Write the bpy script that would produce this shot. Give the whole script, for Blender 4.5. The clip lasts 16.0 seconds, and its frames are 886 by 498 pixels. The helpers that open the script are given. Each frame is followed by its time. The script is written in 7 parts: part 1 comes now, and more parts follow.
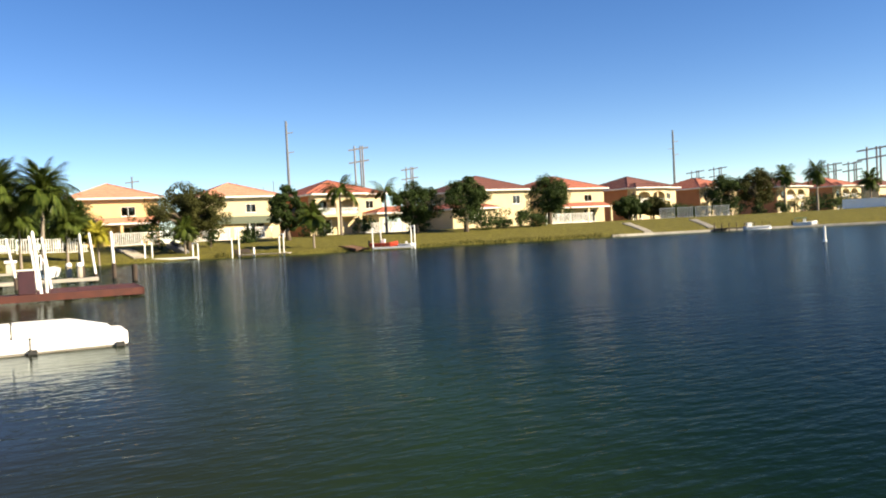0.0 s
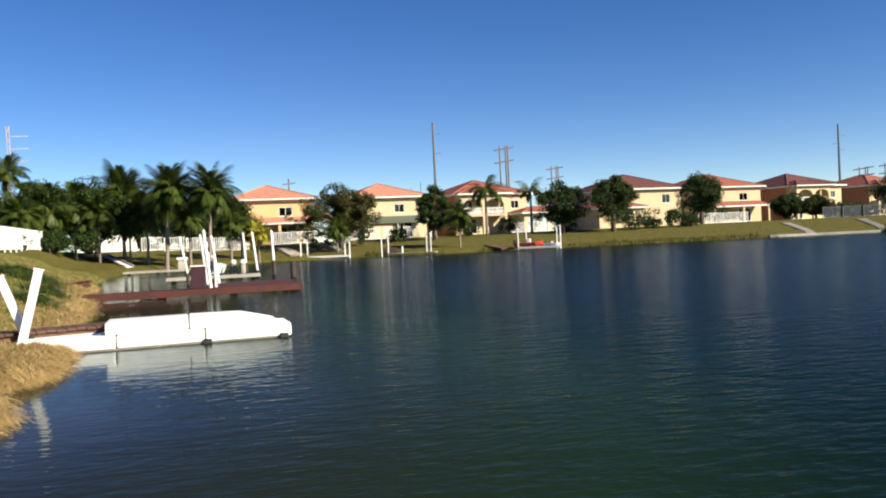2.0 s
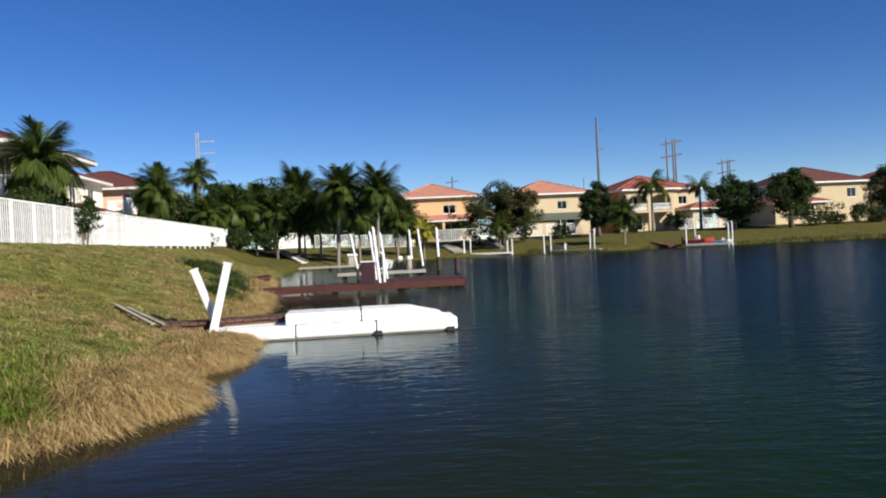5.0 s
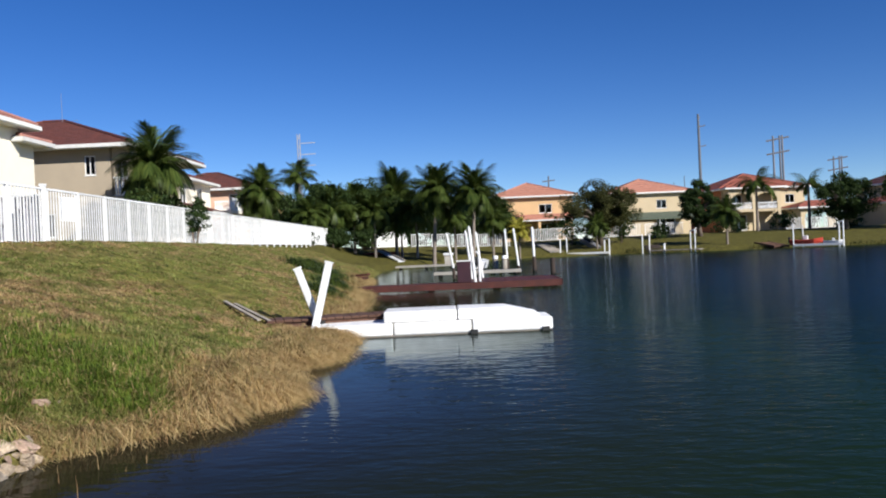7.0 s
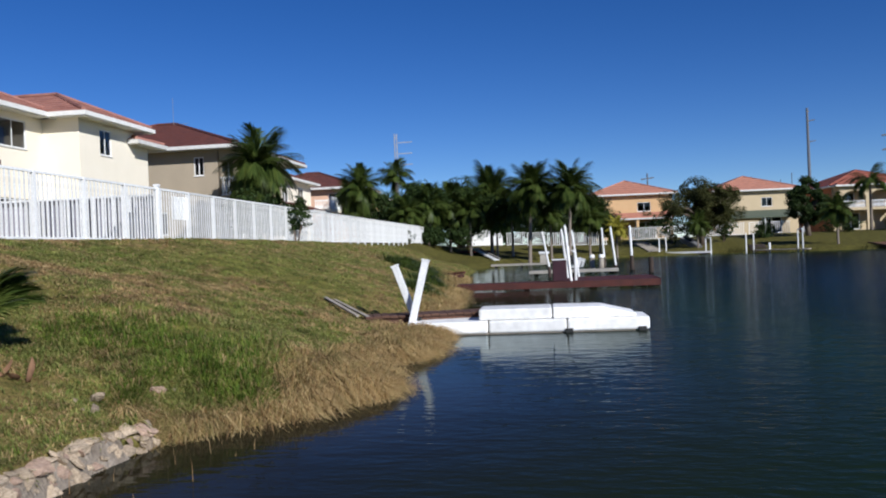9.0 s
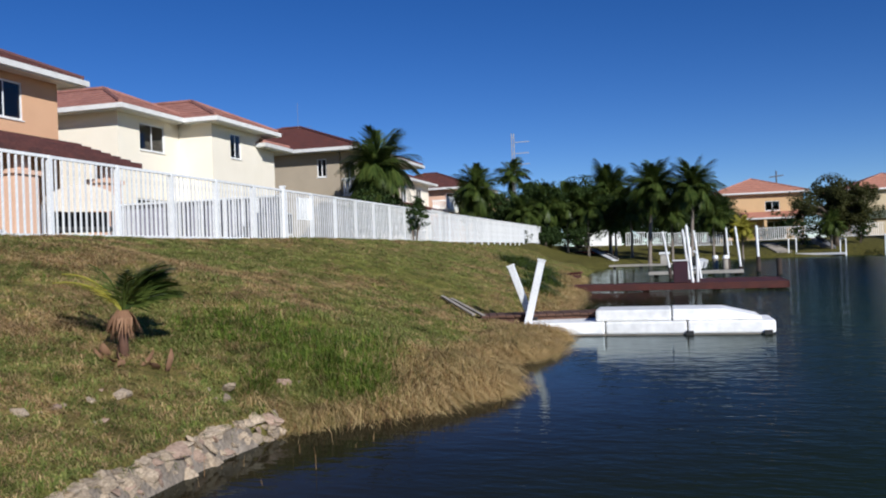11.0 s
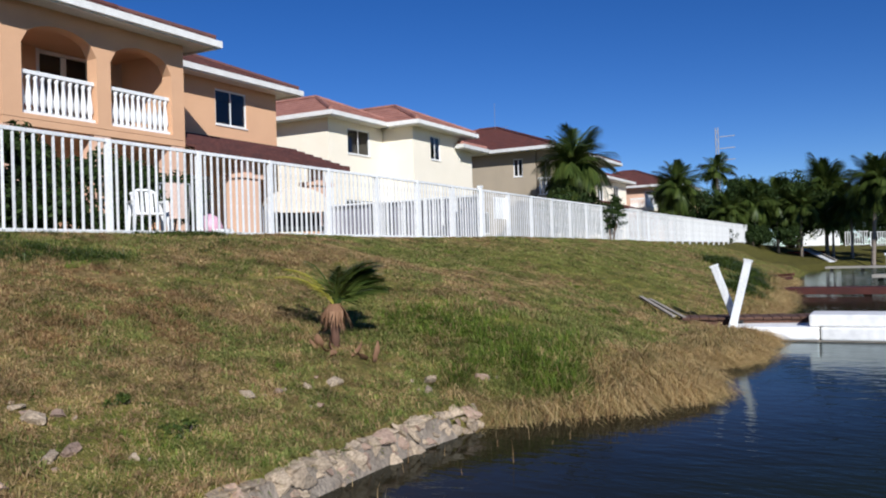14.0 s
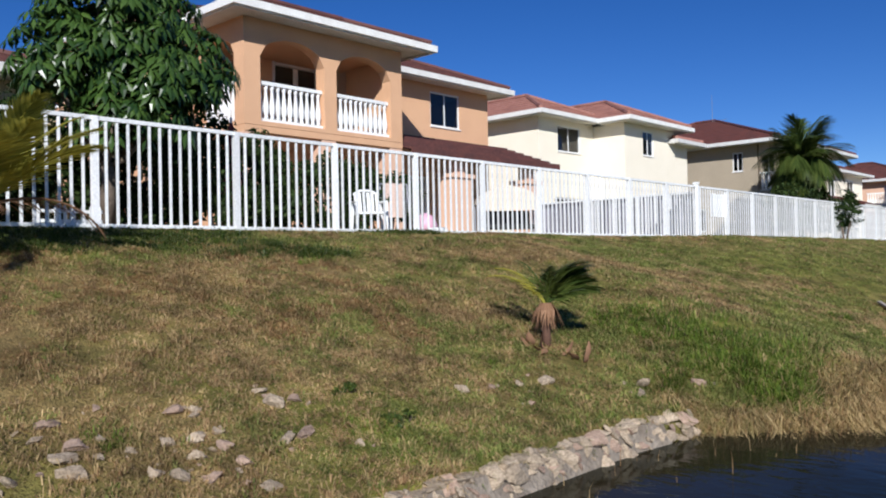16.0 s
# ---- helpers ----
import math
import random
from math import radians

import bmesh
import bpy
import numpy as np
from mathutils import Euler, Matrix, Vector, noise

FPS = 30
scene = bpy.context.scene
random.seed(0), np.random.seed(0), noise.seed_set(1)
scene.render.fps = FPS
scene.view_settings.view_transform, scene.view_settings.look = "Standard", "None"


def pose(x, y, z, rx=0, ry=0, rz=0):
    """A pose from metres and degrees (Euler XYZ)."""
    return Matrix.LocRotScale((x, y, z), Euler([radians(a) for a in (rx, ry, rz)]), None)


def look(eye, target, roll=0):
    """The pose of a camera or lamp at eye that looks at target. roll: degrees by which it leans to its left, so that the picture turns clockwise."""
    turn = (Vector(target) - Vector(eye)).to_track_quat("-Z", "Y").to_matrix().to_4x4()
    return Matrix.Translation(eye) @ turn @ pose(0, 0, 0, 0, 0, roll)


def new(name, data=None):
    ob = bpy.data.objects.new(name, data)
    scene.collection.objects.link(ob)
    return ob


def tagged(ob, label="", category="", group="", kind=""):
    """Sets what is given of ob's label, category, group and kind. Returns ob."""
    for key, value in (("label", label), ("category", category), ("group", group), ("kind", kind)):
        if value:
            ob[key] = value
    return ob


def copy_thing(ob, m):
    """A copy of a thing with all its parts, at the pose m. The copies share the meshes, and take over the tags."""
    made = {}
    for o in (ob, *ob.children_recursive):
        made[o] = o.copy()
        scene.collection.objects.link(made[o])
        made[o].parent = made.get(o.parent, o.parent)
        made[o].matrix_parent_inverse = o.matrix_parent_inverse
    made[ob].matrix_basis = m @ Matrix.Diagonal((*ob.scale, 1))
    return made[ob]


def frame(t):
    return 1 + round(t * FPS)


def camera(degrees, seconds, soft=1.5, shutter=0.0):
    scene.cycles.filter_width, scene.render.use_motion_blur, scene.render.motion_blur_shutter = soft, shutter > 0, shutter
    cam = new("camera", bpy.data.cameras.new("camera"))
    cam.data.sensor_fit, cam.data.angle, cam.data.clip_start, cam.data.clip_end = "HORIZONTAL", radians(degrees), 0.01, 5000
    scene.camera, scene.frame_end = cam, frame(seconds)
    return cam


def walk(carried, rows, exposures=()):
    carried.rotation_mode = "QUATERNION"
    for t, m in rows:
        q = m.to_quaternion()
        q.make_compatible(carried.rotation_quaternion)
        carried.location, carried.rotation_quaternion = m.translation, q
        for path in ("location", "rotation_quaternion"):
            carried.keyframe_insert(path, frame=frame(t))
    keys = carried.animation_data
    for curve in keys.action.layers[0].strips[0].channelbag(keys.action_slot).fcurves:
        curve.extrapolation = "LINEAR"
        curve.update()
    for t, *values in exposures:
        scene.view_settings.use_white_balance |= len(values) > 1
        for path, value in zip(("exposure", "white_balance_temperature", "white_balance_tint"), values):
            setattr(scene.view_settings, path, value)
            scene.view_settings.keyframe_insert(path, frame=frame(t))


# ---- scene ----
cam = camera(56.18, 16.0, soft=2.0)

# seconds, place of the lens, yaw to the left of +y, pitch up, lean to the left
ROWS = [
    (0.0, -0.000, -0.000, 1.600, -27.28, -1.34, -2.86),
    (0.5, -0.029, -0.024, 1.591, -24.96, -1.22, -2.84),
    (1.0, -0.083, -0.124, 1.592, -21.92, -1.08, -2.77),
    (1.5, -0.117, -0.121, 1.580, -19.00, -0.95, -2.73),
    (2.0, -0.148, -0.136, 1.584, -17.35, -0.87, -2.72),
    (2.5, -0.120, -0.156, 1.585, -16.63, -0.85, -2.71),
    (3.0, -0.122, -0.158, 1.586, -16.62, -0.92, -2.84),
    (3.5, -0.126, -0.143, 1.581, -15.78, -0.92, -2.83),
    (4.0, -0.187, -0.142, 1.558, -12.08, -0.78, -2.94),
    (4.5, -0.219, -0.149, 1.566, -8.51, -0.63, -2.80),
    (5.0, -0.213, -0.212, 1.557, -6.21, -0.52, -2.79),
    (7.5, -0.227, -0.402, 1.577, 1.70, -0.24, -2.55),
    (8.0, -0.221, -0.432, 1.573, 3.11, -0.18, -2.52),
    (8.5, -0.220, -0.479, 1.572, 5.09, -0.13, -2.45),
    (11.0, -0.191, -0.602, 1.572, 14.98, 0.21, -2.14),
    (11.5, -0.164, -0.664, 1.571, 17.92, 0.31, -2.04),
    (12.0, -0.158, -0.688, 1.579, 19.96, 0.34, -2.07),
    (12.5, -0.158, -0.680, 1.574, 21.22, 0.39, -2.06),
    (13.0, -0.164, -0.692, 1.577, 23.60, 0.44, -1.88),
    (13.5, -0.165, -0.689, 1.566, 25.93, 0.53, -1.86),
    (14.0, -0.176, -0.686, 1.567, 28.40, 0.61, -1.80),
    (14.5, -0.197, -0.686, 1.554, 30.83, 0.66, -1.44),
    (15.0, -0.232, -0.681, 1.556, 34.07, 0.70, -1.18),
    (15.5, -0.195, -0.697, 1.565, 38.17, 0.77, -1.17),
    (16.0, -0.172, -0.749, 1.589, 42.71, 0.80, -1.21),
]


def heading(x, y, z, yaw, pitch, lean):
    a, b = radians(yaw), radians(pitch)
    ahead = Vector((-math.sin(a) * math.cos(b), math.cos(a) * math.cos(b), math.sin(b)))
    eye = Vector((x, y, z))
    return look(eye, eye + ahead, lean)


EXPOSURES = [(0.0, 1.50, 9150, 8), (1.0, 1.43, 8900, 8), (1.5, 1.24, 8350, 8), (2.0, 0.95, 7700, 9), (2.5, 0.74, 7400, 9), (3.5, 0.65, 7300, 9),
             (5.0, 0.5, 6800, 10), (7.5, 0.40, 6250, 11), (8.0, 0.2, 6100, 11), (8.5, 0.12, 6050, 11), (11.0, 0.06, 6050, 11), (16.0, 0.17, 6050, 11)]
walk(cam, [(r[0], heading(*r[1:])) for r in ROWS], EXPOSURES)

# ---- light: clear winter morning, sun behind the lens when it faces the near houses ----
SUN_TO = Vector((0.69, -0.72, 0.56)).normalized()
sky_world = bpy.data.worlds.new("clear_sky")
scene.world = sky_world
sky_world.use_nodes = True
wn = sky_world.node_tree.nodes
wl = sky_world.node_tree.links
sky = wn.new("ShaderNodeTexSky")
sky.sky_type = "NISHITA"
sky.sun_disc = False
sky.sun_elevation = math.asin(SUN_TO.z)
sky.sun_rotation = math.atan2(SUN_TO.x, SUN_TO.y)
sky.air_density, sky.dust_density, sky.ozone_density = 0.72, 0.0, 4.0
sky.altitude = 1200
wn["Background"].inputs["Strength"].default_value = 0.090
tone = wn.new("ShaderNodeHueSaturation")
tone.inputs["Saturation"].default_value = 1.25
tone.inputs["Hue"].default_value = 0.516
wl.new(sky.outputs[0], tone.inputs["Color"])
cast = wn.new("ShaderNodeMix")
cast.data_type, cast.blend_type = "RGBA", "MULTIPLY"
cast.inputs["Factor"].default_value = 1.0
cast.inputs[7].default_value = (1.07, 1.03, 0.91, 1)
wl.new(tone.outputs[0], cast.inputs[6])
wl.new(cast.outputs[2], wn["Background"].inputs["Color"])

sun = new("sun", bpy.data.lights.new("sun", "SUN"))
sun.data.energy, sun.data.angle, sun.data.color = 5.0, radians(0.53), (1.0, 0.965, 0.90)
sun.matrix_world = look(SUN_TO * 100, (0, 0, 0))


# ---- materials ----
def mat(name, c1, c2=None, scale=3.0, rough=0.7, bump=0.15, bscale=30.0, metallic=0.0, c3=None, spec=0.4,
        vary=0.12, stretch=(1, 1, 1), bdist=0.02):
    """A surface with colour drifting at two scales, random shade per object, and fine relief."""
    m = bpy.data.materials.new(name)
    m.use_nodes = True
    n, l = m.node_tree.nodes, m.node_tree.links
    b = n["Principled BSDF"]
    c2 = c2 or tuple(v * 0.75 for v in c1)
    geo = n.new("ShaderNodeTexCoord")
    mp = n.new("ShaderNodeMapping")
    mp.inputs["Scale"].default_value = stretch
    l.new(geo.outputs["Object"], mp.inputs["Vector"])
    big = n.new("ShaderNodeTexNoise")
    big.inputs["Scale"].default_value, big.inputs["Detail"].default_value = scale, 5
    fine = n.new("ShaderNodeTexNoise")
    fine.inputs["Scale"].default_value, fine.inputs["Detail"].default_value = bscale, 4
    for t in (big, fine):
        l.new(mp.outputs[0], t.inputs["Vector"])
    ramp = n.new("ShaderNodeValToRGB")
    ramp.color_ramp.elements[0].position, ramp.color_ramp.elements[1].position = 0.32, 0.68
    ramp.color_ramp.elements[0].color, ramp.color_ramp.elements[1].color = (*c1, 1), (*c2, 1)
    if c3:
        e = ramp.color_ramp.elements.new(0.5)
        e.color = (*c3, 1)
    l.new(big.outputs["Fac"], ramp.inputs["Fac"])
    info = n.new("ShaderNodeObjectInfo")
    rng = n.new("ShaderNodeMapRange")
    rng.inputs["To Min"].default_value, rng.inputs["To Max"].default_value = 1 - vary, 1 + vary
    l.new(info.outputs["Random"], rng.inputs["Value"])
    gr = n.new("ShaderNodeMapRange")
    gr.inputs["From Min"].default_value, gr.inputs["From Max"].default_value = 0.3, 0.7
    gr.inputs["To Min"].default_value, gr.inputs["To Max"].default_value = 0.88, 1.12
    l.new(fine.outputs["Fac"], gr.inputs["Value"])
    mul = n.new("ShaderNodeMath")
    mul.operation = "MULTIPLY"
    l.new(rng.outputs[0], mul.inputs[0])
    l.new(gr.outputs[0], mul.inputs[1])
    hsv = n.new("ShaderNodeHueSaturation")
    l.new(ramp.outputs[0], hsv.inputs["Color"])
    l.new(mul.outputs[0], hsv.inputs["Value"])
    l.new(hsv.outputs[0], b.inputs["Base Color"])
    b.inputs["Roughness"].default_value, b.inputs["Metallic"].default_value = rough, metallic
    b.inputs["Specular IOR Level"].default_value = spec
    if bump:
        bp = n.new("ShaderNodeBump")
        bp.inputs["Strength"].default_value, bp.inputs["Distance"].default_value = bump, bdist
        l.new(fine.outputs["Fac"], bp.inputs["Height"])
        l.new(bp.outputs[0], b.inputs["Normal"])
    return m


def leaf_mat(name, c1, c2, rough=0.55, translucent=0.25, patches=0.0, gloss=0.12):
    """Leaves: shade differs from leaf to leaf, some light comes through."""
    m = bpy.data.materials.new(name)
    m.use_nodes = True
    n, l = m.node_tree.nodes, m.node_tree.links
    b = n["Principled BSDF"]
    geo = n.new("ShaderNodeNewGeometry")
    ramp = n.new("ShaderNodeValToRGB")
    ramp.color_ramp.elements[0].color, ramp.color_ramp.elements[1].color = (*c1, 1), (*c2, 1)
    l.new(geo.outputs["Random Per Island"], ramp.inputs["Fac"])
    colour = ramp.outputs[0]
    if patches:
        big = n.new("ShaderNodeTexNoise")
        big.inputs["Scale"].default_value, big.inputs["Detail"].default_value = 2.4, 8
        big.inputs["Roughness"].default_value = 0.78
        l.new(geo.outputs["Position"], big.inputs["Vector"])
        wear = n.new("ShaderNodeMapRange")
        wear.inputs["From Min"].default_value, wear.inputs["From Max"].default_value = 0.36, 0.64
        wear.inputs["To Min"].default_value, wear.inputs["To Max"].default_value = 1 - patches, 1 + patches * 0.7
        l.new(big.outputs["Fac"], wear.inputs["Value"])
        hs = n.new("ShaderNodeHueSaturation")
        l.new(colour, hs.inputs["Color"])
        l.new(wear.outputs[0], hs.inputs["Value"])
        colour = hs.outputs[0]
    l.new(colour, b.inputs["Base Color"])
    b.inputs["Roughness"].default_value = rough
    b.inputs["Specular IOR Level"].default_value = gloss
    tr = n.new("ShaderNodeBsdfTranslucent")
    l.new(colour, tr.inputs["Color"])
    mix = n.new("ShaderNodeMixShader")
    mix.inputs[0].default_value = translucent
    l.new(b.outputs[0], mix.inputs[1])
    l.new(tr.outputs[0], mix.inputs[2])
    l.new(mix.outputs[0], n["Material Output"].inputs["Surface"])
    return m


def grass_mat():
    """Mown bank grass: green, straw and bare brown patches, with positions of the lusher green spots."""
    m = bpy.data.materials.new("bank_grass")
    m.use_nodes = True
    n, l = m.node_tree.nodes, m.node_tree.links
    b = n["Principled BSDF"]
    geo = n.new("ShaderNodeNewGeometry")
    att = n.new("ShaderNodeAttribute")
    att.attribute_name = "lush"

    def noise_at(scale, detail=5, rough=0.6):
        t = n.new("ShaderNodeTexNoise")
        t.inputs["Scale"].default_value, t.inputs["Detail"].default_value = scale, detail
        t.inputs["Roughness"].default_value = rough
        l.new(geo.outputs["Position"], t.inputs["Vector"])
        return t

    def ramp_of(src, stops):
        r = n.new("ShaderNodeValToRGB")
        el = r.color_ramp.elements
        el[0].position, el[0].color = stops[0][0], (*stops[0][1], 1)
        el[1].position, el[1].color = stops[-1][0], (*stops[-1][1], 1)
        for p, c in stops[1:-1]:
            e = el.new(p)
            e.color = (*c, 1)
        l.new(src, r.inputs["Fac"])
        return r
    patch, tuft, blade = noise_at(0.55), noise_at(5.0, 6, 0.7), noise_at(45.0, 3, 0.7)
    dry = ramp_of(tuft.outputs["Fac"], [(0.25, (0.11, 0.068, 0.026)), (0.42, (0.33, 0.225, 0.088)), (0.58, (0.27, 0.19, 0.075)), (0.75, (0.12, 0.105, 0.03))])
    green = ramp_of(tuft.outputs["Fac"], [(0.25, (0.28, 0.235, 0.06)), (0.5, (0.20, 0.20, 0.04)), (0.75, (0.08, 0.105, 0.018))])
    add = n.new("ShaderNodeMath")
    add.operation = "ADD"
    pr = n.new("ShaderNodeMapRange")
    pr.inputs["From Min"].default_value, pr.inputs["From Max"].default_value = 0.35, 0.65
    pr.inputs["To Min"].default_value, pr.inputs["To Max"].default_value = -0.45, 0.45
    l.new(patch.outputs["Fac"], pr.inputs["Value"])
    l.new(pr.outputs[0], add.inputs[0])
    l.new(att.outputs["Fac"], add.inputs[1])
    add.use_clamp = True
    mix = n.new("ShaderNodeMix")
    mix.data_type = "RGBA"
    l.new(add.outputs[0], mix.inputs["Factor"])
    l.new(dry.outputs[0], mix.inputs[6])
    l.new(green.outputs[0], mix.inputs[7])
    # darker grass colour, for the far lawn and painted palm shade by the fence
    lawn = ramp_of(tuft.outputs["Fac"], [(0.3, (0.185, 0.155, 0.036)), (0.5, (0.125, 0.112, 0.024)), (0.7, (0.07, 0.072, 0.015))])
    over = n.new("ShaderNodeMapRange")
    over.inputs["From Min"].default_value, over.inputs["From Max"].default_value = 1.0, 1.5
    l.new(att.outputs["Fac"], over.inputs["Value"])
    mown = n.new("ShaderNodeMix")
    mown.data_type = "RGBA"
    l.new(over.outputs[0], mown.inputs["Factor"])
    l.new(mix.outputs[2], mown.inputs[6])
    l.new(lawn.outputs[0], mown.inputs[7])
    mix = mown
    gr = n.new("ShaderNodeMapRange")
    gr.inputs["From Min"].default_value, gr.inputs["From Max"].default_value = 0.3, 0.7
    gr.inputs["To Min"].default_value, gr.inputs["To Max"].default_value = 0.65, 1.3
    l.new(blade.outputs["Fac"], gr.inputs["Value"])
    worn = noise_at(2.4, 8, 0.78)
    wear = n.new("ShaderNodeMapRange")
    wear.inputs["From Min"].default_value, wear.inputs["From Max"].default_value = 0.36, 0.64
    wear.inputs["To Min"].default_value, wear.inputs["To Max"].default_value = 0.40, 1.2
    l.new(worn.outputs["Fac"], wear.inputs["Value"])
    both = n.new("ShaderNodeMath")
    both.operation = "MULTIPLY"
    l.new(gr.outputs[0], both.inputs[0])
    l.new(wear.outputs[0], both.inputs[1])
    hsv = n.new("ShaderNodeHueSaturation")
    l.new(mix.outputs[2], hsv.inputs["Color"])
    l.new(both.outputs[0], hsv.inputs["Value"])
    l.new(hsv.outputs[0], b.inputs["Base Color"])
    b.inputs["Roughness"].default_value = 0.9
    b.inputs["Specular IOR Level"].default_value = 0.15
    bp = n.new("ShaderNodeBump")
    bp.inputs["Strength"].default_value, bp.inputs["Distance"].default_value = 0.8, 0.05
    l.new(blade.outputs["Fac"], bp.inputs["Height"])
    l.new(bp.outputs[0], b.inputs["Normal"])
    return m


def water_mat():
    """Lake water: wind ripples over a deep green-blue body, browner over the shallows."""
    m = bpy.data.materials.new("lake_water")
    m.use_nodes = True
    n, l = m.node_tree.nodes, m.node_tree.links
    b = n["Principled BSDF"]
    geo = n.new("ShaderNodeNewGeometry")
    att = n.new("ShaderNodeAttribute")
    att.attribute_name = "depth"
    r = n.new("ShaderNodeValToRGB")
    el = r.color_ramp.elements
    el[0].position, el[0].color = 0.0, (0.026, 0.020, 0.010, 1)
    el[1].position, el[1].color = 1.0, (0.0004, 0.0022, 0.0030, 1)
    for at, colour in ((0.12, (0.013, 0.013, 0.008)), (0.28, (0.011, 0.017, 0.008)), (0.40, (0.008, 0.019, 0.008)), (0.54, (0.0022, 0.009, 0.005)), (0.75, (0.0007, 0.004, 0.0042))):
        e = el.new(at)
        e.color = (*colour, 1)
    l.new(att.outputs["Fac"], r.inputs["Fac"])
    l.new(r.outputs[0], b.inputs["Base Color"])
    b.inputs["Roughness"].default_value = 0.04
    b.inputs["IOR"].default_value = 1.333
    last = None
    for scale, turn, strength, dist in ((1.1, 10, 0.6, 0.030), (4.2, 24, 0.95, 0.022), (11.0, 14, 1.0, 0.011)):
        mp = n.new("ShaderNodeMapping")
        mp.inputs["Rotation"].default_value = (0, 0, radians(turn))
        mp.inputs["Scale"].default_value = (0.5, 1.0, 1.0)
        l.new(geo.outputs["Position"], mp.inputs["Vector"])
        t = n.new("ShaderNodeTexNoise")
        t.inputs["Scale"].default_value, t.inputs["Detail"].default_value = scale, 3
        t.inputs["Roughness"].default_value = 0.45
        l.new(mp.outputs[0], t.inputs["Vector"])
        bp = n.new("ShaderNodeBump")
        bp.inputs["Strength"].default_value, bp.inputs["Distance"].default_value = strength, dist
        l.new(t.outputs["Fac"], bp.inputs["Height"])
        wind = n.new("ShaderNodeMapRange")
        wind.inputs["From Min"].default_value, wind.inputs["From Max"].default_value = 0.03, 0.42
        wind.inputs["To Min"].default_value, wind.inputs["To Max"].default_value = strength * 0.16, strength
        l.new(att.outputs["Fac"], wind.inputs["Value"])
        l.new(wind.outputs[0], bp.inputs["Strength"])
        if last:
            l.new(last.outputs[0], bp.inputs["Normal"])
        last = bp
    gl = n.new("ShaderNodeBsdfGlossy")
    gl.inputs["Roughness"].default_value = 0.02
    gl.inputs["Color"].default_value = (0.84, 0.96, 1.0, 1)
    chop = n.new("ShaderNodeMapRange")
    chop.inputs["From Min"].default_value, chop.inputs["From Max"].default_value = 0.1, 0.8
    chop.inputs["To Min"].default_value, chop.inputs["To Max"].default_value = 0.01, 0.15
    l.new(att.outputs["Fac"], chop.inputs["Value"])
    l.new(chop.outputs[0], gl.inputs["Roughness"])
    fr = n.new("ShaderNodeFresnel")
    fr.inputs["IOR"].default_value = 1.1
    half = n.new("ShaderNodeMath")
    half.operation = "MULTIPLY"
    half.use_clamp = True
    sheen = n.new("ShaderNodeMapRange")
    sheen.inputs["From Min"].default_value, sheen.inputs["From Max"].default_value = 0.06, 0.26
    sheen.inputs["To Min"].default_value, sheen.inputs["To Max"].default_value = 0.98, 0.41
    l.new(att.outputs["Fac"], sheen.inputs["Value"])
    l.new(sheen.outputs[0], half.inputs[1])
    l.new(fr.outputs[0], half.inputs[0])
    for node in (b, gl, fr):
        l.new(last.outputs[0], node.inputs["Normal"])
    b.inputs["Specular IOR Level"].default_value = 0.0
    b.inputs["Roughness"].default_value = 0.6
    mix = n.new("ShaderNodeMixShader")
    l.new(half.outputs[0], mix.inputs[0])
    l.new(b.outputs[0], mix.inputs[1])
    l.new(gl.outputs[0], mix.inputs[2])
    l.new(mix.outputs[0], n["Material Output"].inputs["Surface"])
    return m


def glass_mat():
    m = bpy.data.materials.new("window_glass")
    m.use_nodes = True
    b = m.node_tree.nodes["Principled BSDF"]
    b.inputs["Base Color"].default_value = (0.34, 0.36, 0.38, 1)
    b.inputs["Roughness"].default_value = 0.03
    b.inputs["Transmission Weight"].default_value = 1.0
    b.inputs["IOR"].default_value = 1.45
    return m


def roof_mat(name, c1, c2):
    """Clay tiles: ribs running down the slope, mottled from tile to tile."""
    return mat(name, c1, c2, scale=2.2, rough=0.75, bump=0.5, bscale=9.0, vary=0.05, bdist=0.05)


GRASS, WATER, GLASS = grass_mat(), water_mat(), glass_mat()
WHITE = mat("white_paint", (0.80, 0.80, 0.79), (0.74, 0.74, 0.72), rough=0.45, bump=0.03)
TRIM = mat("white_trim", (0.76, 0.75, 0.71), (0.66, 0.64, 0.60), rough=0.6, bump=0.05)
STUCCO_ORANGE = mat("orange_stucco", (0.68, 0.405, 0.235), (0.63, 0.37, 0.215), scale=1.2, rough=0.9, bump=0.25, bscale=60, vary=0.0)
STUCCO_CREAM = mat("cream_stucco", (0.88, 0.803, 0.66), (0.847, 0.77, 0.6215), scale=1.0, rough=0.9, bump=0.25, bscale=60, vary=0.0)
STUCCO_GREY = mat("taupe_stucco", (0.40, 0.33, 0.24), (0.36, 0.30, 0.22), scale=1.0, rough=0.9, bump=0.25, bscale=60, vary=0.0)
STUCCO_YELLOW = mat("yellow_stucco", (0.62, 0.41, 0.215), (0.58, 0.38, 0.195), scale=0.8, rough=0.9, bump=0.2, bscale=40, vary=0.06)
STUCCO_WHITE = mat("pale_stucco", (0.54, 0.435, 0.28), (0.50, 0.40, 0.25), scale=0.8, rough=0.9, bump=0.2, bscale=40, vary=0.05)
STUCCO_BRICK = mat("russet_stucco", (0.42, 0.17, 0.08), (0.38, 0.15, 0.07), scale=0.8, rough=0.9, bump=0.2, bscale=40, vary=0.06)
STUCCO_PEACH = mat("peach_stucco", (0.72, 0.47, 0.33), (0.68, 0.43, 0.30), scale=1.0, rough=0.9, bump=0.2, bscale=50, vary=0.03)
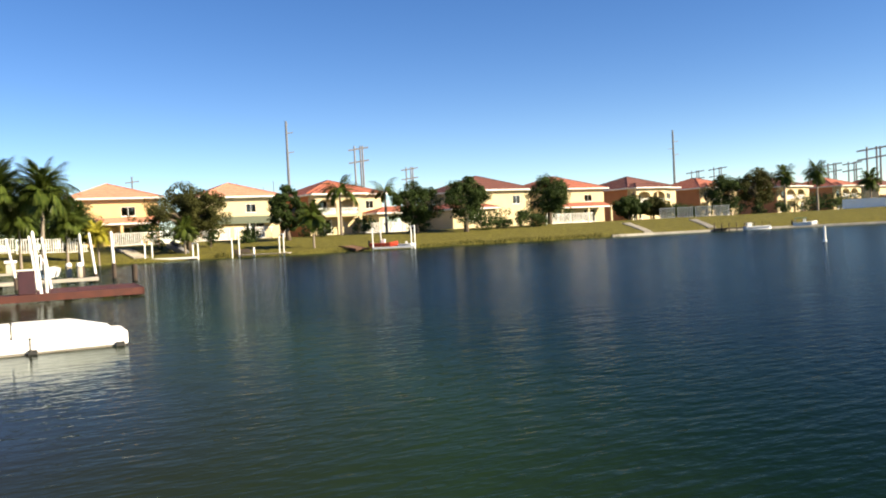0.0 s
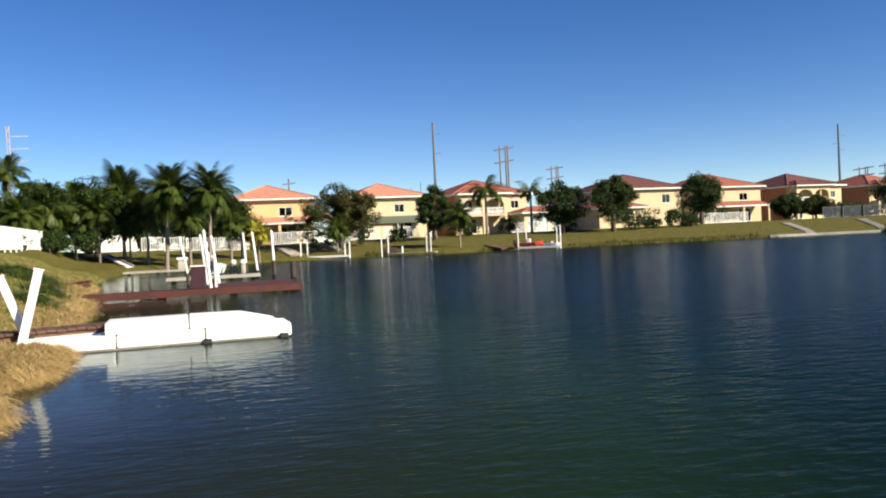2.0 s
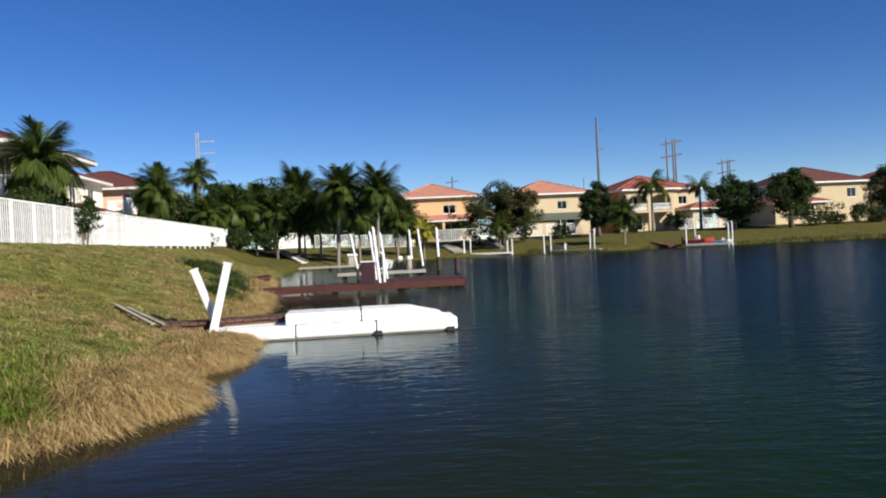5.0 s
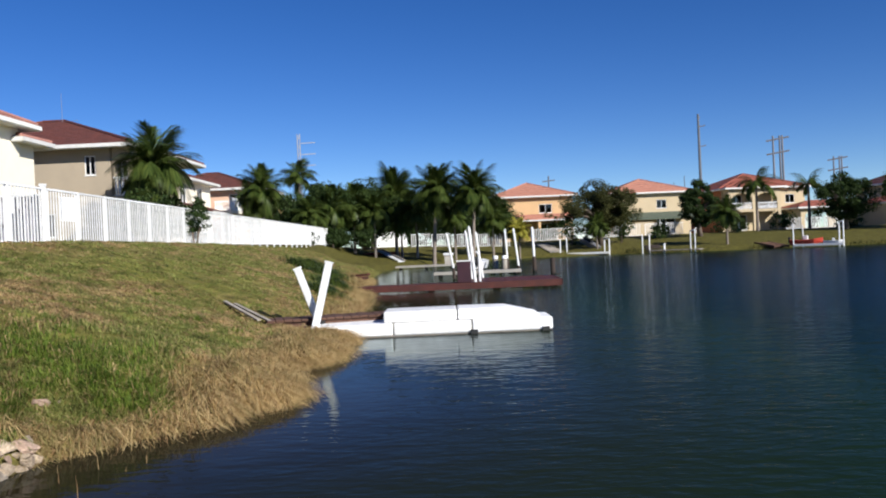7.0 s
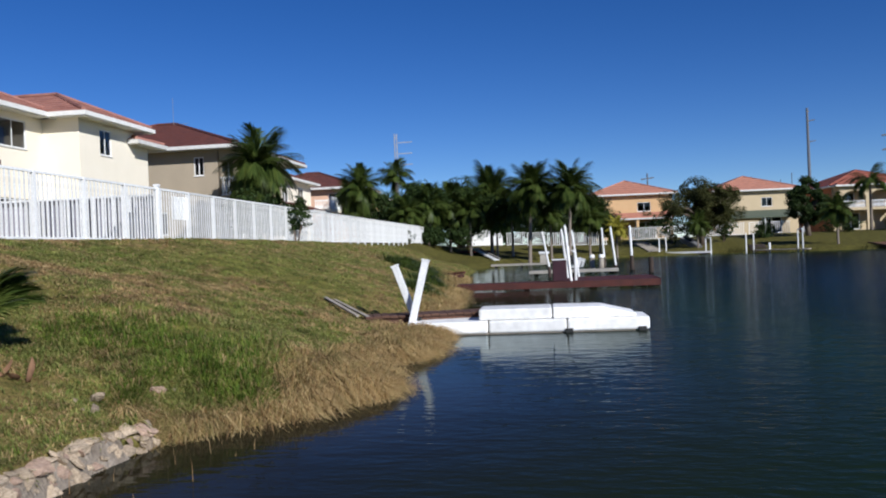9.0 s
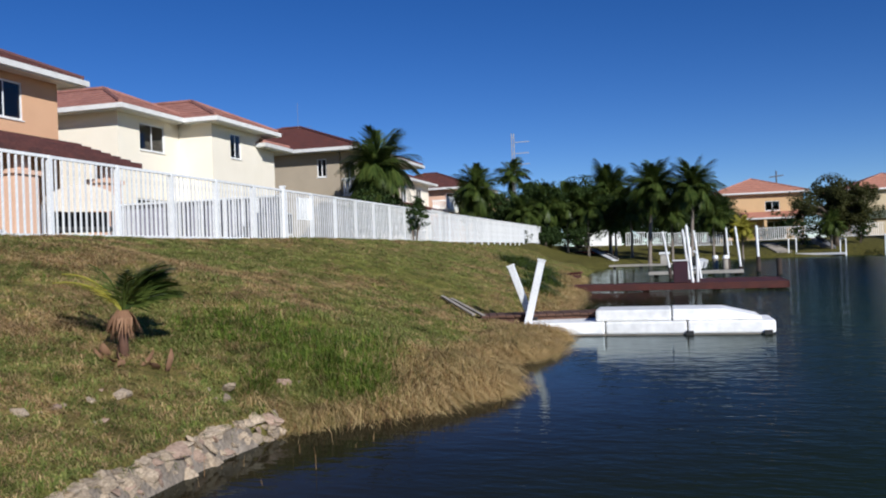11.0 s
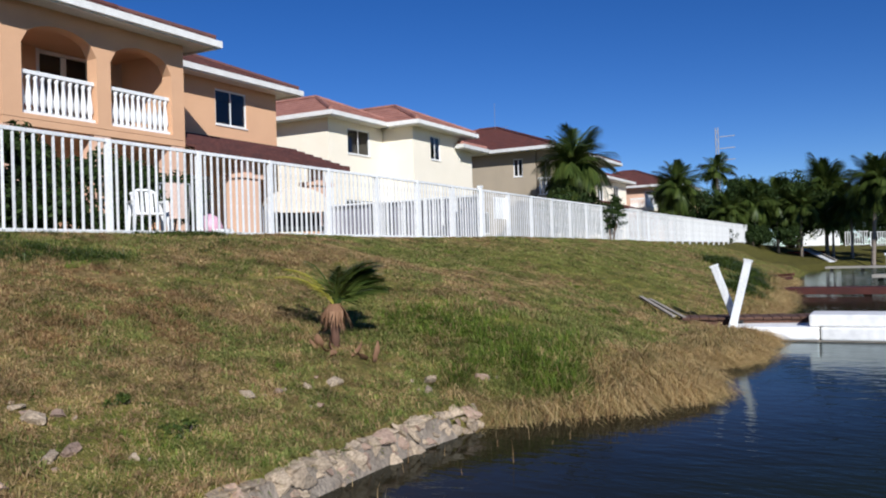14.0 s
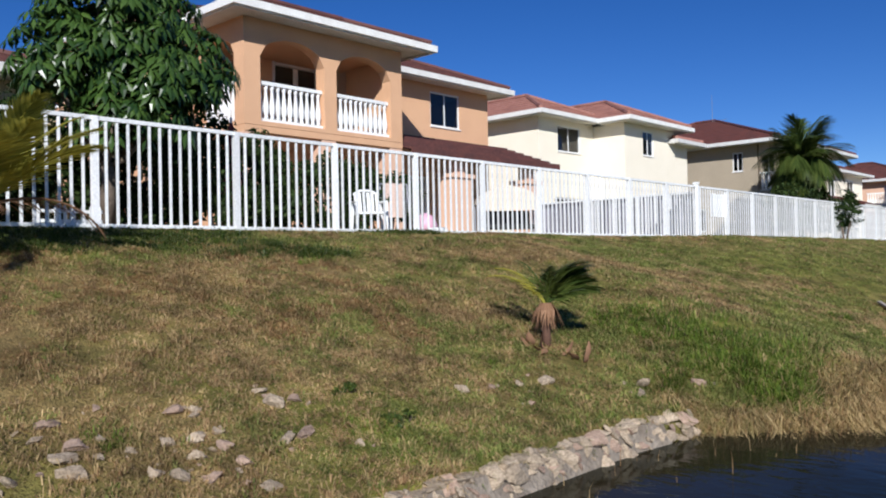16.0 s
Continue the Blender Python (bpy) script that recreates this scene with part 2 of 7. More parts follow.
ROOF_DARK = roof_mat("dark_red_tiles", (0.125, 0.045, 0.036), (0.08, 0.034, 0.03))
ROOF_ROSE = roof_mat("rose_tiles", (0.35, 0.165, 0.125), (0.25, 0.11, 0.085))
ROOF_MAROON = roof_mat("maroon_tiles", (0.13, 0.04, 0.03), (0.085, 0.03, 0.025))
ROOF_ORANGE = roof_mat("orange_tiles", (0.47, 0.215, 0.145), (0.37, 0.16, 0.105))
ROOF_RED = roof_mat("brick_red_tiles", (0.30, 0.09, 0.055), (0.23, 0.07, 0.045))
PLASTIC = mat("weathered_white_float", (0.84, 0.83, 0.81), (0.79, 0.78, 0.74), scale=2.0, rough=0.5, bump=0.05, bscale=6)
REDWOOD = mat("red_stained_boards", (0.085, 0.021, 0.014), (0.055, 0.016, 0.012), scale=3, rough=0.7, bump=0.3, bscale=40, stretch=(1, 6, 1))
BROWNWOOD = mat("weathered_brown_boards", (0.125, 0.062, 0.038), (0.08, 0.042, 0.028), scale=3, rough=0.85, bump=0.3, bscale=30)
GREYWOOD = mat("silvered_boards", (0.36, 0.32, 0.27), (0.24, 0.21, 0.17), scale=3, rough=0.9, bump=0.3, bscale=30)
DARKWOOD = mat("wet_dark_wood", (0.06, 0.04, 0.03), (0.035, 0.025, 0.02), scale=4, rough=0.8, bump=0.3)
MORTAR = mat("rough_grey_mortar", (0.30, 0.25, 0.195), (0.17, 0.135, 0.10), scale=6, rough=0.95, bump=0.8, bscale=30, bdist=0.04)
STONE = mat("pale_limestone", (0.52, 0.41, 0.29), (0.26, 0.195, 0.13), scale=5, rough=0.9, bump=0.5, bscale=22, vary=0.22, bdist=0.03)
PINKSTONE = mat("pinkish_limestone", (0.45, 0.32, 0.235), (0.29, 0.195, 0.14), scale=5, rough=0.9, bump=0.5, bscale=22, vary=0.2, bdist=0.03)
CONCRETE = mat("pale_concrete", (0.40, 0.37, 0.32), (0.30, 0.275, 0.24), scale=1.5, rough=0.9, bump=0.2)
BARK = mat("grey_bark", (0.17, 0.13, 0.10), (0.10, 0.075, 0.055), scale=6, rough=0.95, bump=0.6, bscale=25, bdist=0.03)
PALMBARK = mat("palm_bark", (0.26, 0.22, 0.18), (0.15, 0.12, 0.095), scale=8, rough=0.95, bump=0.6, bscale=20, stretch=(1, 1, 5), bdist=0.02)
POLE = mat("weathered_pole", (0.15, 0.16, 0.18), (0.11, 0.12, 0.14), rough=0.9)
STEEL = mat("galvanised_steel", (0.42, 0.42, 0.44), (0.34, 0.34, 0.36), rough=0.45, metallic=0.6, bump=0.05)
LEAF_DARK = leaf_mat("dark_foliage", (0.0161, 0.0322, 0.0092), (0.0483, 0.0759, 0.01955))
LEAF_OLIVE = leaf_mat("olive_foliage", (0.030, 0.036, 0.010), (0.075, 0.075, 0.022))
LEAF_PALM = leaf_mat("palm_foliage", (0.03058, 0.0546, 0.01201), (0.09282, 0.1201, 0.02621), rough=0.35)
LEAF_YELLOW = leaf_mat("yellowing_fronds", (0.26, 0.25, 0.04), (0.52, 0.46, 0.08), translucent=0.45)
LEAF_GLOSS = leaf_mat("glossy_umbrella_leaves", (0.018, 0.045, 0.010), (0.070, 0.125, 0.024), rough=0.28, translucent=0.2, gloss=0.4)
DEADLEAF = leaf_mat("dead_fronds", (0.2288, 0.1232, 0.0672), (0.3952, 0.2288, 0.1344), rough=0.8)
BLADE_GREEN = leaf_mat("green_blades", (0.115, 0.165, 0.034), (0.36, 0.355, 0.11), rough=0.6, translucent=0.35, patches=0.55)
BLADE_MIX = leaf_mat("mixed_blades", (0.1988, 0.1812, 0.05313), (0.5565, 0.4, 0.1953), rough=0.7, translucent=0.3, patches=0.55)
BLADE_LUSH = leaf_mat("lush_blades", (0.09, 0.155, 0.022), (0.25, 0.31, 0.055), rough=0.55, translucent=0.35, patches=0.55)
REED = leaf_mat("reed_straw", (0.42, 0.28, 0.11), (0.76, 0.57, 0.28), rough=0.8, translucent=0.3)
BLADE_RUSSET = leaf_mat("russet_blades", (0.20, 0.115, 0.05), (0.42, 0.26, 0.12), rough=0.8, translucent=0.3, patches=0.4)
BLADE_DRY = leaf_mat("straw_blades", (0.28, 0.1612, 0.07437), (0.55, 0.4004, 0.2019), rough=0.7, translucent=0.3, patches=0.55)
RED = mat("red_hull", (0.50, 0.06, 0.03), (0.42, 0.05, 0.03), rough=0.35, bump=0.0)
BLACK = mat("black_rubber", (0.02, 0.02, 0.02), (0.03, 0.03, 0.03), rough=0.6)
# unseen balcony floor, dark brown to cut the light bounced inside
DIM_FLOOR = mat("dim_brown_floor", (0.17, 0.085, 0.06), (0.13, 0.07, 0.05), rough=0.6)
GREENCLOTH = mat("green_canvas", (0.06, 0.20, 0.13), (0.05, 0.16, 0.10), rough=0.8)
AWNING = mat("dark_green_awning", (0.10, 0.12, 0.085), (0.08, 0.10, 0.07), rough=0.85)
PINK = mat("pink_plastic", (0.72, 0.42, 0.52), (0.66, 0.36, 0.46), rough=0.5)


# ---- mesh building ----
class Build:
    """Collects vertices and faces, then becomes one mesh object."""

    def __init__(self):
        self.v, self.f = [], []

    def quad(self, *pts):
        k = len(self.v)
        self.v += [tuple(p) for p in pts]
        self.f.append(tuple(range(k, k + len(pts))))
        return self

    def box(self, x0, x1, y0, y1, z0, z1):
        k = len(self.v)
        self.v += [(x0, y0, z0), (x1, y0, z0), (x1, y1, z0), (x0, y1, z0), (x0, y0, z1), (x1, y0, z1), (x1, y1, z1), (x0, y1, z1)]
        self.f += [tuple(k + i for i in q) for q in ((3, 2, 1, 0), (4, 5, 6, 7), (0, 1, 5, 4), (1, 2, 6, 5), (2, 3, 7, 6), (3, 0, 4, 7))]
        return self

    def tube(self, pts, radii, n=8, cap=True):
        """A round limb through the points, with a radius at each."""
        pts = [Vector(p) for p in pts]
        k0 = len(self.v)
        for i, p in enumerate(pts):
            d = (pts[min(i + 1, len(pts) - 1)] - pts[max(i - 1, 0)]).normalized()
            s = d.cross(Vector((0, 0, 1)) if abs(d.z) < 0.9 else Vector((1, 0, 0))).normalized()
            u = s.cross(d)
            for j in range(n):
                a = 2 * math.pi * j / n
                self.v.append(tuple(p + (s * math.cos(a) + u * math.sin(a)) * radii[i]))
        for i in range(len(pts) - 1):
            for j in range(n):
                a, b = k0 + i * n + j, k0 + i * n + (j + 1) % n
                self.f.append((a, b, b + n, a + n))
        if cap:
            self.f.append(tuple(k0 + j for j in reversed(range(n))))
            self.f.append(tuple(k0 + (len(pts) - 1) * n + j for j in range(n)))
        return self

    def bar(self, p, q, w, h=None):
        """A square bar from p to q."""
        p, q = Vector(p), Vector(q)
        h = h or w
        d = (q - p).normalized()
        s = d.cross(Vector((0, 0, 1)) if abs(d.z) < 0.95 else Vector((0, 1, 0))).normalized()
        u = s.cross(d)
        k = len(self.v)
        for c in (p, q):
            for a, b in ((-1, -1), (1, -1), (1, 1), (-1, 1)):
                self.v.append(tuple(c + s * a * w / 2 + u * b * h / 2))
        self.f += [tuple(k + i for i in g) for g in ((3, 2, 1, 0), (4, 5, 6, 7), (0, 1, 5, 4), (1, 2, 6, 5), (2, 3, 7, 6), (3, 0, 4, 7))]
        return self

    def mesh(self, name, material, smooth=False):
        me = bpy.data.meshes.new(name)
        me.from_pydata(self.v, [], self.f)
        me.materials.append(material)
        if smooth:
            me.polygons.foreach_set("use_smooth", [True] * len(me.polygons))
        me.update()
        return me


def part(name, b, material, parent, label="", smooth=False, bevel=0.0):
    """Links a Build (or a mesh) as one mesh object under a thing or part."""
    me = b.mesh(name, material, smooth) if isinstance(b, Build) else b
    if bevel:
        bm = bmesh.new()
        bm.from_mesh(me)
        bmesh.ops.remove_doubles(bm, verts=bm.verts, dist=1e-5)
        bmesh.ops.bevel(bm, geom=bm.edges, offset=bevel, segments=2, affect="EDGES", profile=0.6)
        bm.to_mesh(me)
        bm.free()
    ob = new(name, me)
    ob.parent = parent
    return tagged(ob, label)


def thing(name, m, label, category, group="", kind=""):
    ob = new(name)
    ob.empty_display_size = 0.2
    ob.matrix_world = m
    return tagged(ob, label, category, group, kind)


def solo(name, b, material, m, label, category, group="", kind="", smooth=False, bevel=0.0):
    ob = part(name, b, material, None, label, smooth, bevel)
    ob.matrix_world = m
    return tagged(ob, label, category, group, kind)


# ---- the land: one sheet, with the lake cut into it by its shoreline ----
SHORE = [(-5.0, -70), (-4.2, -8), (-3.75, 0.0), (-3.62, 3.0), (-3.64, 5.3), (-3.52, 6.2), (-3.15, 6.7), (-2.58, 7.08), (-2.5, 7.8), (-2.0, 8.2), (-1.96, 8.9), (-2.28, 9.6), (-2.32, 10.4), (-2.08, 11.3), (-1.92, 12.3),
         (-1.86, 13.3), (-2.3, 14.6), (-2.7, 15.5),
         (-2.5, 20), (-2.8, 26), (-3.4, 33), (-4.3, 45), (-4.6, 56), (-3.0, 65), (1.0, 72), (7, 77.5), (15, 76.5), (24, 73), (36, 71.5),
         (48, 69), (59, 66.5), (66, 64), (72, 60.5), (79, 55.5), (96, 42), (125, 10), (125, -70)]
SH = np.array(SHORE, float)


def shore_distance(x, y):
    """Signed distance to the shoreline: positive on land."""
    x, y = np.asarray(x, float), np.asarray(y, float)
    best = np.full(x.shape, 1e9)
    inside = np.zeros(x.shape, bool)
    n = len(SH)
    for i in range(n):
        ax, ay = SH[i]
        bx, by = SH[(i + 1) % n]
        dx, dy = bx - ax, by - ay
        t = np.clip(((x - ax) * dx + (y - ay) * dy) / (dx * dx + dy * dy), 0, 1)
        best = np.minimum(best, np.hypot(x - ax - t * dx, y - ay - t * dy))
        cross = ((ay > y) != (by > y)) & (x < (bx - ax) * (y - ay) / (by - ay + 1e-12) + ax)
        inside ^= cross
    return np.where(inside, -best, best)


def ripple(x, y):
    return (np.sin(x * 1.7 + 1.3 * np.sin(y * 0.9)) * np.sin(y * 1.3 + 0.7 * np.sin(x * 1.1)) * 0.5
            + np.sin(x * 4.1 + y * 2.3) * np.sin(y * 3.7 - x * 1.9) * 0.22 + np.sin(x * 9.3 - y * 7.1) * np.sin(y * 8.7 + x * 6.1) * 0.1)


def land_z(x, y):
    x, y = np.asarray(x, float), np.asarray(y, float)
    d = shore_distance(x, y)
    north = np.clip((y - 45 - 17 * np.clip((-7 - x) / 2.5, 0, 1)) / 25, 0, 1)
    run = 5.95 * (1 - north) + 15.0 * north
    top = 2.03 * (1 - north) + 1.62 * north
    lip = 0.26 * (1 - north) + 0.25 * north
    wall = np.clip((y + 6) / 4, 0, 1) * np.clip((6.4 - y) / 0.6, 0, 1)
    soft = np.clip(d / 0.9, 0, 1)
    rise = lip * np.where(wall > 0.5, np.clip(d / 0.12, 0, 1), soft)
    shelf = 1.15 * np.exp(-(((y - 13.2) / 3.0) ** 2))
    s = np.clip((d - 0.3 - shelf) / run, 0, 1)
    z = rise + (top - lip) * (1.12 * s - 0.12 * s * s * s)
    z = z + ripple(x, y) * 0.05 * np.clip(d / 1.5, 0, 1) * np.clip(1.15 - s, 0.1, 1)
    return np.where(d < 0, np.maximum(-2.5, d * 0.45 - 0.02), z)


def ground_at(x, y):
    return float(land_z(np.array([x]), np.array([y]))[0])


def lush_at(x, y):
    """How green the grass is, 0 to 1; above 1 it darkens, for far lawn and painted palm shade."""
    g = 0.42 + 0 * x
    g = g + 0.75 * np.exp(-(((x + 4.0) / 1.15) ** 2 + ((y - 8.0) / 1.2) ** 2))
    g = g + 0.34 * np.clip((y - 7.5) / 4, 0, 1)
    g = g - 0.40 * np.clip((7 - y) / 5, 0, 1) * np.clip((-5.0 - x) / 2, 0, 1)
    g = g + 0.22 * np.exp(-(((x + 4.2) / 0.8) ** 2)) * np.clip((7 - y) / 3, 0, 1)
    g = g - 0.75 * np.exp(-(((x + 2.0) / 0.9) ** 2)) * np.clip((y - 6) / 1.5, 0, 1) * np.clip((18 - y) / 3, 0, 1)
    g = g + 1.3 * np.clip((y - 46) / 14, 0, 1)
    g = g + 0.55 * np.exp(-(((x + 9.3) / 0.9) ** 2)) * np.clip((7 - y) / 3, 0, 1)
    # dark green at the fence foot, with the young palm's shade painted in
    g = g + 1.1 * np.exp(-(((x + 9.5) / 0.8) ** 2 + ((y - 3.4) / 2.2) ** 2))
    return np.clip(g, 0, 2)


def grid_sheet(xs, ys, zfun):
    X, Y = np.meshgrid(xs, ys)
    Z = zfun(X, Y)
    nx, ny = len(xs), len(ys)
    verts = np.stack([X.ravel(), Y.ravel(), Z.ravel()], 1)
    i = np.arange(nx * ny).reshape(ny, nx)
    faces = np.stack([i[:-1, :-1].ravel(), i[:-1, 1:].ravel(), i[1:, 1:].ravel(), i[1:, :-1].ravel()], 1)
    return verts, faces


def spread(*spans):
    """Coordinates from (start, end, step) spans joined."""
    out = []
    for a, b, s in spans:
        out += list(np.arange(a, b, s))
    return np.unique(np.round(np.array(out + [spans[-1][1]]), 4))


xs = spread((-2500, -300, 300), (-300, -40, 30), (-40, -12, 2.0), (-12, -4.1, 0.16), (-4.1, -3.4, 0.05), (-3.4, -1, 0.16), (-1, 10, 0.8), (10, 130, 2.0), (130, 400, 30), (400, 2500, 300))
ys = spread((-2500, -300, 300), (-300, -20, 25), (-20, -4, 1.0), (-4, 18, 0.17), (18, 45, 0.5), (45, 100, 1.0), (100, 300, 20), (300, 2500, 300))
gv, gf = grid_sheet(xs, ys, land_z)
me = bpy.data.meshes.new("ground")
me.from_pydata(gv.tolist(), [], gf.tolist())
lush = me.attributes.new("lush", "FLOAT", "POINT")
lush.data.foreach_set("value", lush_at(gv[:, 0], gv[:, 1]))
me.polygons.foreach_set("use_smooth", [True] * len(me.polygons))
me.materials.append(GRASS)
ground = tagged(new("ground", me), "sloping lake bank of patchy green and straw grass", "ground", kind="structure")

wx = spread((-6, 0, 0.25), (0, 20, 1.0), (20, 126, 3.0))
wy = spread((-70, -6, 4.0), (-6, 18, 0.3), (18, 80, 1.5))
wv, wf = grid_sheet(wx, wy, lambda X, Y: 0 * X)
me = bpy.data.meshes.new("water")
me.from_pydata(wv.tolist(), [], wf.tolist())
dep = me.attributes.new("depth", "FLOAT", "POINT")
dep.data.foreach_set("value", np.clip(-shore_distance(wv[:, 0], wv[:, 1]) / 14.0, 0, 1))
me.materials.append(WATER)
water = tagged(new("water", me), "wind-rippled blue-green lake water", "lake water", kind="structure")


# ---- houses ----
def panel(b, o, u, n, length, z0, z1, thick, holes=()):
    """A wall panel from o along u (outward normal n) with holes (u0, u1, v0, v1, rise) cut through it; rise > 0 makes an arched top."""
    o, u, n = Vector(o), Vector(u), Vector(n)
    us = sorted({0.0, length, *[h[0] for h in holes], *[h[1] for h in holes]})
    vs = sorted({z0, z1, *[h[2] for h in holes], *[h[3] for h in holes]})

    def at(a, z, d):
        p = o + u * a - n * d
        return (p.x, p.y, z)
    for a, c in zip(us, us[1:]):
        for z, w in zip(vs, vs[1:]):
            if any(h[0] <= a and c <= h[1] and h[2] <= z and w <= h[3] for h in holes):
                continue
            b.quad(at(a, z, 0), at(c, z, 0), at(c, w, 0), at(a, w, 0))
            b.quad(at(a, z, thick), at(a, w, thick), at(c, w, thick), at(c, z, thick))
    for h in [(0.0, length, z0, z1, 0)] + list(holes):
        a, c, z, w = h[:4]
        rise = h[4]
        b.quad(at(a, z, 0), at(a, w - rise, 0), at(a, w - rise, thick), at(a, z, thick))
        b.quad(at(c, z, 0), at(c, z, thick), at(c, w - rise, thick), at(c, w - rise, 0))
        b.quad(at(a, z, 0), at(a, z, thick), at(c, z, thick), at(c, z, 0))
        if not rise:
            b.quad(at(a, w, 0), at(c, w, 0), at(c, w, thick), at(a, w, thick))
            continue
        k = 12
        arc = [(a + (c - a) * i / k, w - rise + rise * math.sqrt(max(0.0, 1 - (2 * i / k - 1) ** 2))) for i in range(k + 1)]
        for (a0, h0), (a1, h1) in zip(arc, arc[1:]):
            b.quad(at(a0, h0, 0), at(a1, h1, 0), at(a1, w, 0), at(a0, w, 0))
            b.quad(at(a0, h0, thick), at(a0, w, thick), at(a1, w, thick), at(a1, h1, thick))
            b.quad(at(a0, h0, 0), at(a0, h0, thick), at(a1, h1, thick), at(a1, h1, 0))


SIDES = {"f": ((0, 0), (1, 0), (0, -1)), "r": ((1, 0), (0, 1), (1, 0)), "b": ((1, 1), (-1, 0), (0, 1)), "l": ((0, 1), (0, -1), (-1, 0))}


def side_frame(box, s):
    """Origin, direction, outward normal and length of one side of a box (x0, x1, y0, y1)."""
    x0, x1, y0, y1 = box
    c, u, n = SIDES[s]
    o = ((x0, x1)[c[0]], (y0, y1)[c[1]], 0)
    return Vector(o), Vector((*u, 0)), Vector((*n, 0)), (x1 - x0 if s in "fb" else y1 - y0)


def window(house, box, s, a, c, z, w, bars=1, frame_mat=None, label="framed sliding window"):
    """A framed window in a hole of side s: frame, dividing bars and panes."""
    o, u, n, _ = side_frame(box, s)
    door = w - z > 1.7
    fm = frame_mat or WHITE
    b, d, t = Build(), 0.06, (0.11 if door else 0.04)

    def at(e, zz, dd):
        p = o + u * e - n * dd
        return Vector((p.x, p.y, zz))
    for p, q in (((a + t / 2, z), (a + t / 2, w)), ((c - t / 2, z), (c - t / 2, w)), ((a + t, z + t / 2), (c - t, z + t / 2)), ((a + t, w - t / 2), (c - t, w - t / 2))):
        b.bar(at(p[0], p[1], d), at(q[0], q[1], d), t, 0.07)
    for i in range(bars):
        e = a + (c - a) * (i + 1) / (bars + 1)
        b.bar(at(e, z + t, d), at(e, w - t, d), 0.16 if door else 0.04, 0.05)
    win = part("window", b, fm, house, label)
    sb = Build()
    q0, q1 = at(a - 0.03, z - 0.02, -0.01), at(c + 0.03, z - 0.02, -0.01)
    sb.bar(q0, q1, 0.05, 0.035)
    part("window_sill", sb, TRIM, win)
    for i in range(bars + 1):
        e0, e1 = a + t + (c - a - 2 * t) * i / (bars + 1), a + t + (c - a - 2 * t) * (i + 1) / (bars + 1)
        g = Build()
        ps = [at(e0 + 0.015, z + t, d - 0.006), at(e1 - 0.015, z + t, d - 0.006), at(e1 - 0.015, w - t, d - 0.006), at(e0 + 0.015, w - t, d - 0.006)]
        qs = [p - n * 0.012 for p in ps]
        g.quad(*ps)
        g.quad(*reversed(qs))
        for i0 in range(4):
            g.quad(ps[i0], qs[i0], qs[(i0 + 1) % 4], ps[(i0 + 1) % 4])
        part("pane", g, GLASS, win)
    return win


def welded(b):
    """The Build with equal vertices joined into one."""
    seen, idx = {}, []
    for p in b.v:
        k = (round(p[0], 4), round(p[1], 4), round(p[2], 4))
        idx.append(seen.setdefault(k, len(seen)))
    out = Build()
    out.v = list(seen)
    out.f = [g for g in (tuple(dict.fromkeys(idx[i] for i in f)) for f in b.f) if len(g) > 2]
    return out


def hip_roof(house, box, z, over, pitch, material, label, fine=True, trim=None):
    """A hipped roof in stepped tile courses, with ridge caps, fascia and soffit."""
    x0, x1, y0, y1 = box[0] - over, box[1] + over, box[2] - over, box[3] + over
    w, d = x1 - x0, y1 - y0
    half = min(w, d) / 2
    rise = half * pitch
    step = 0.34 if fine else 0.8
    k = max(3, int(half / step))
    b = Build()
    th = 0.05 if fine else 0.06

    def ring(i, up):
        e = half * i / k
        zz = z + 0.10 + rise * i / k + up
        return [(x0 + e, y0 + e, zz), (x1 - e, y0 + e, zz), (x1 - e, y1 - e, zz), (x0 + e, y1 - e, zz)]
    for i in range(k):
        lo, hi, base = ring(i, th), ring(i + 1, 0.0), ring(i, 0.0)
        for j in range(4):
            j2 = (j + 1) % 4
            b.quad(lo[j], lo[j2], hi[j2], hi[j])
            b.quad(base[j], base[j2], lo[j2], lo[j])
    roof = part("roof", welded(b), material, house, label)
    caps = Build()
    top = ring(k, 0.03)
    low = ring(0, 0.05)
    for j in range(4):
        caps.tube([low[j], top[j]], [0.09, 0.09], 6)
    if abs(w - d) > 0.2:
        a, c = (top[0], top[1]) if w > d else (top[0], top[3])
        caps.tube([a, c], [0.10, 0.10], 6)
    part("ridge_cap", caps, material, roof)
    def band(e0, e1, h0, h1):
        """A closed band round the eaves, between offsets e0 (inner) and e1 (outer)."""
        g = Build()
        for e, zz in ((e0, h0), (e1, h0), (e1, h1), (e0, h1)):
            g.v += [(x0 - e, y0 - e, zz), (x1 + e, y0 - e, zz), (x1 + e, y1 + e, zz), (x0 - e, y1 + e, zz)]
        for q in range(4):
            for j in range(4):
                g.f.append((q * 4 + j, q * 4 + (j + 1) % 4, ((q + 1) % 4) * 4 + (j + 1) % 4, ((q + 1) % 4) * 4 + j))
        return g
    fa = band(0.0, 0.04, z - 0.12, z + 0.10)
    part("gutter", band(0.043, 0.12, z - 0.085, z + 0.085), trim or TRIM, roof)
    part("fascia", fa, trim or TRIM, roof)
    so = Build().box(x0, x1, y0, y1, z - 0.07, z - 0.03)
    part("soffit", so, trim or TRIM, roof)
    return roof


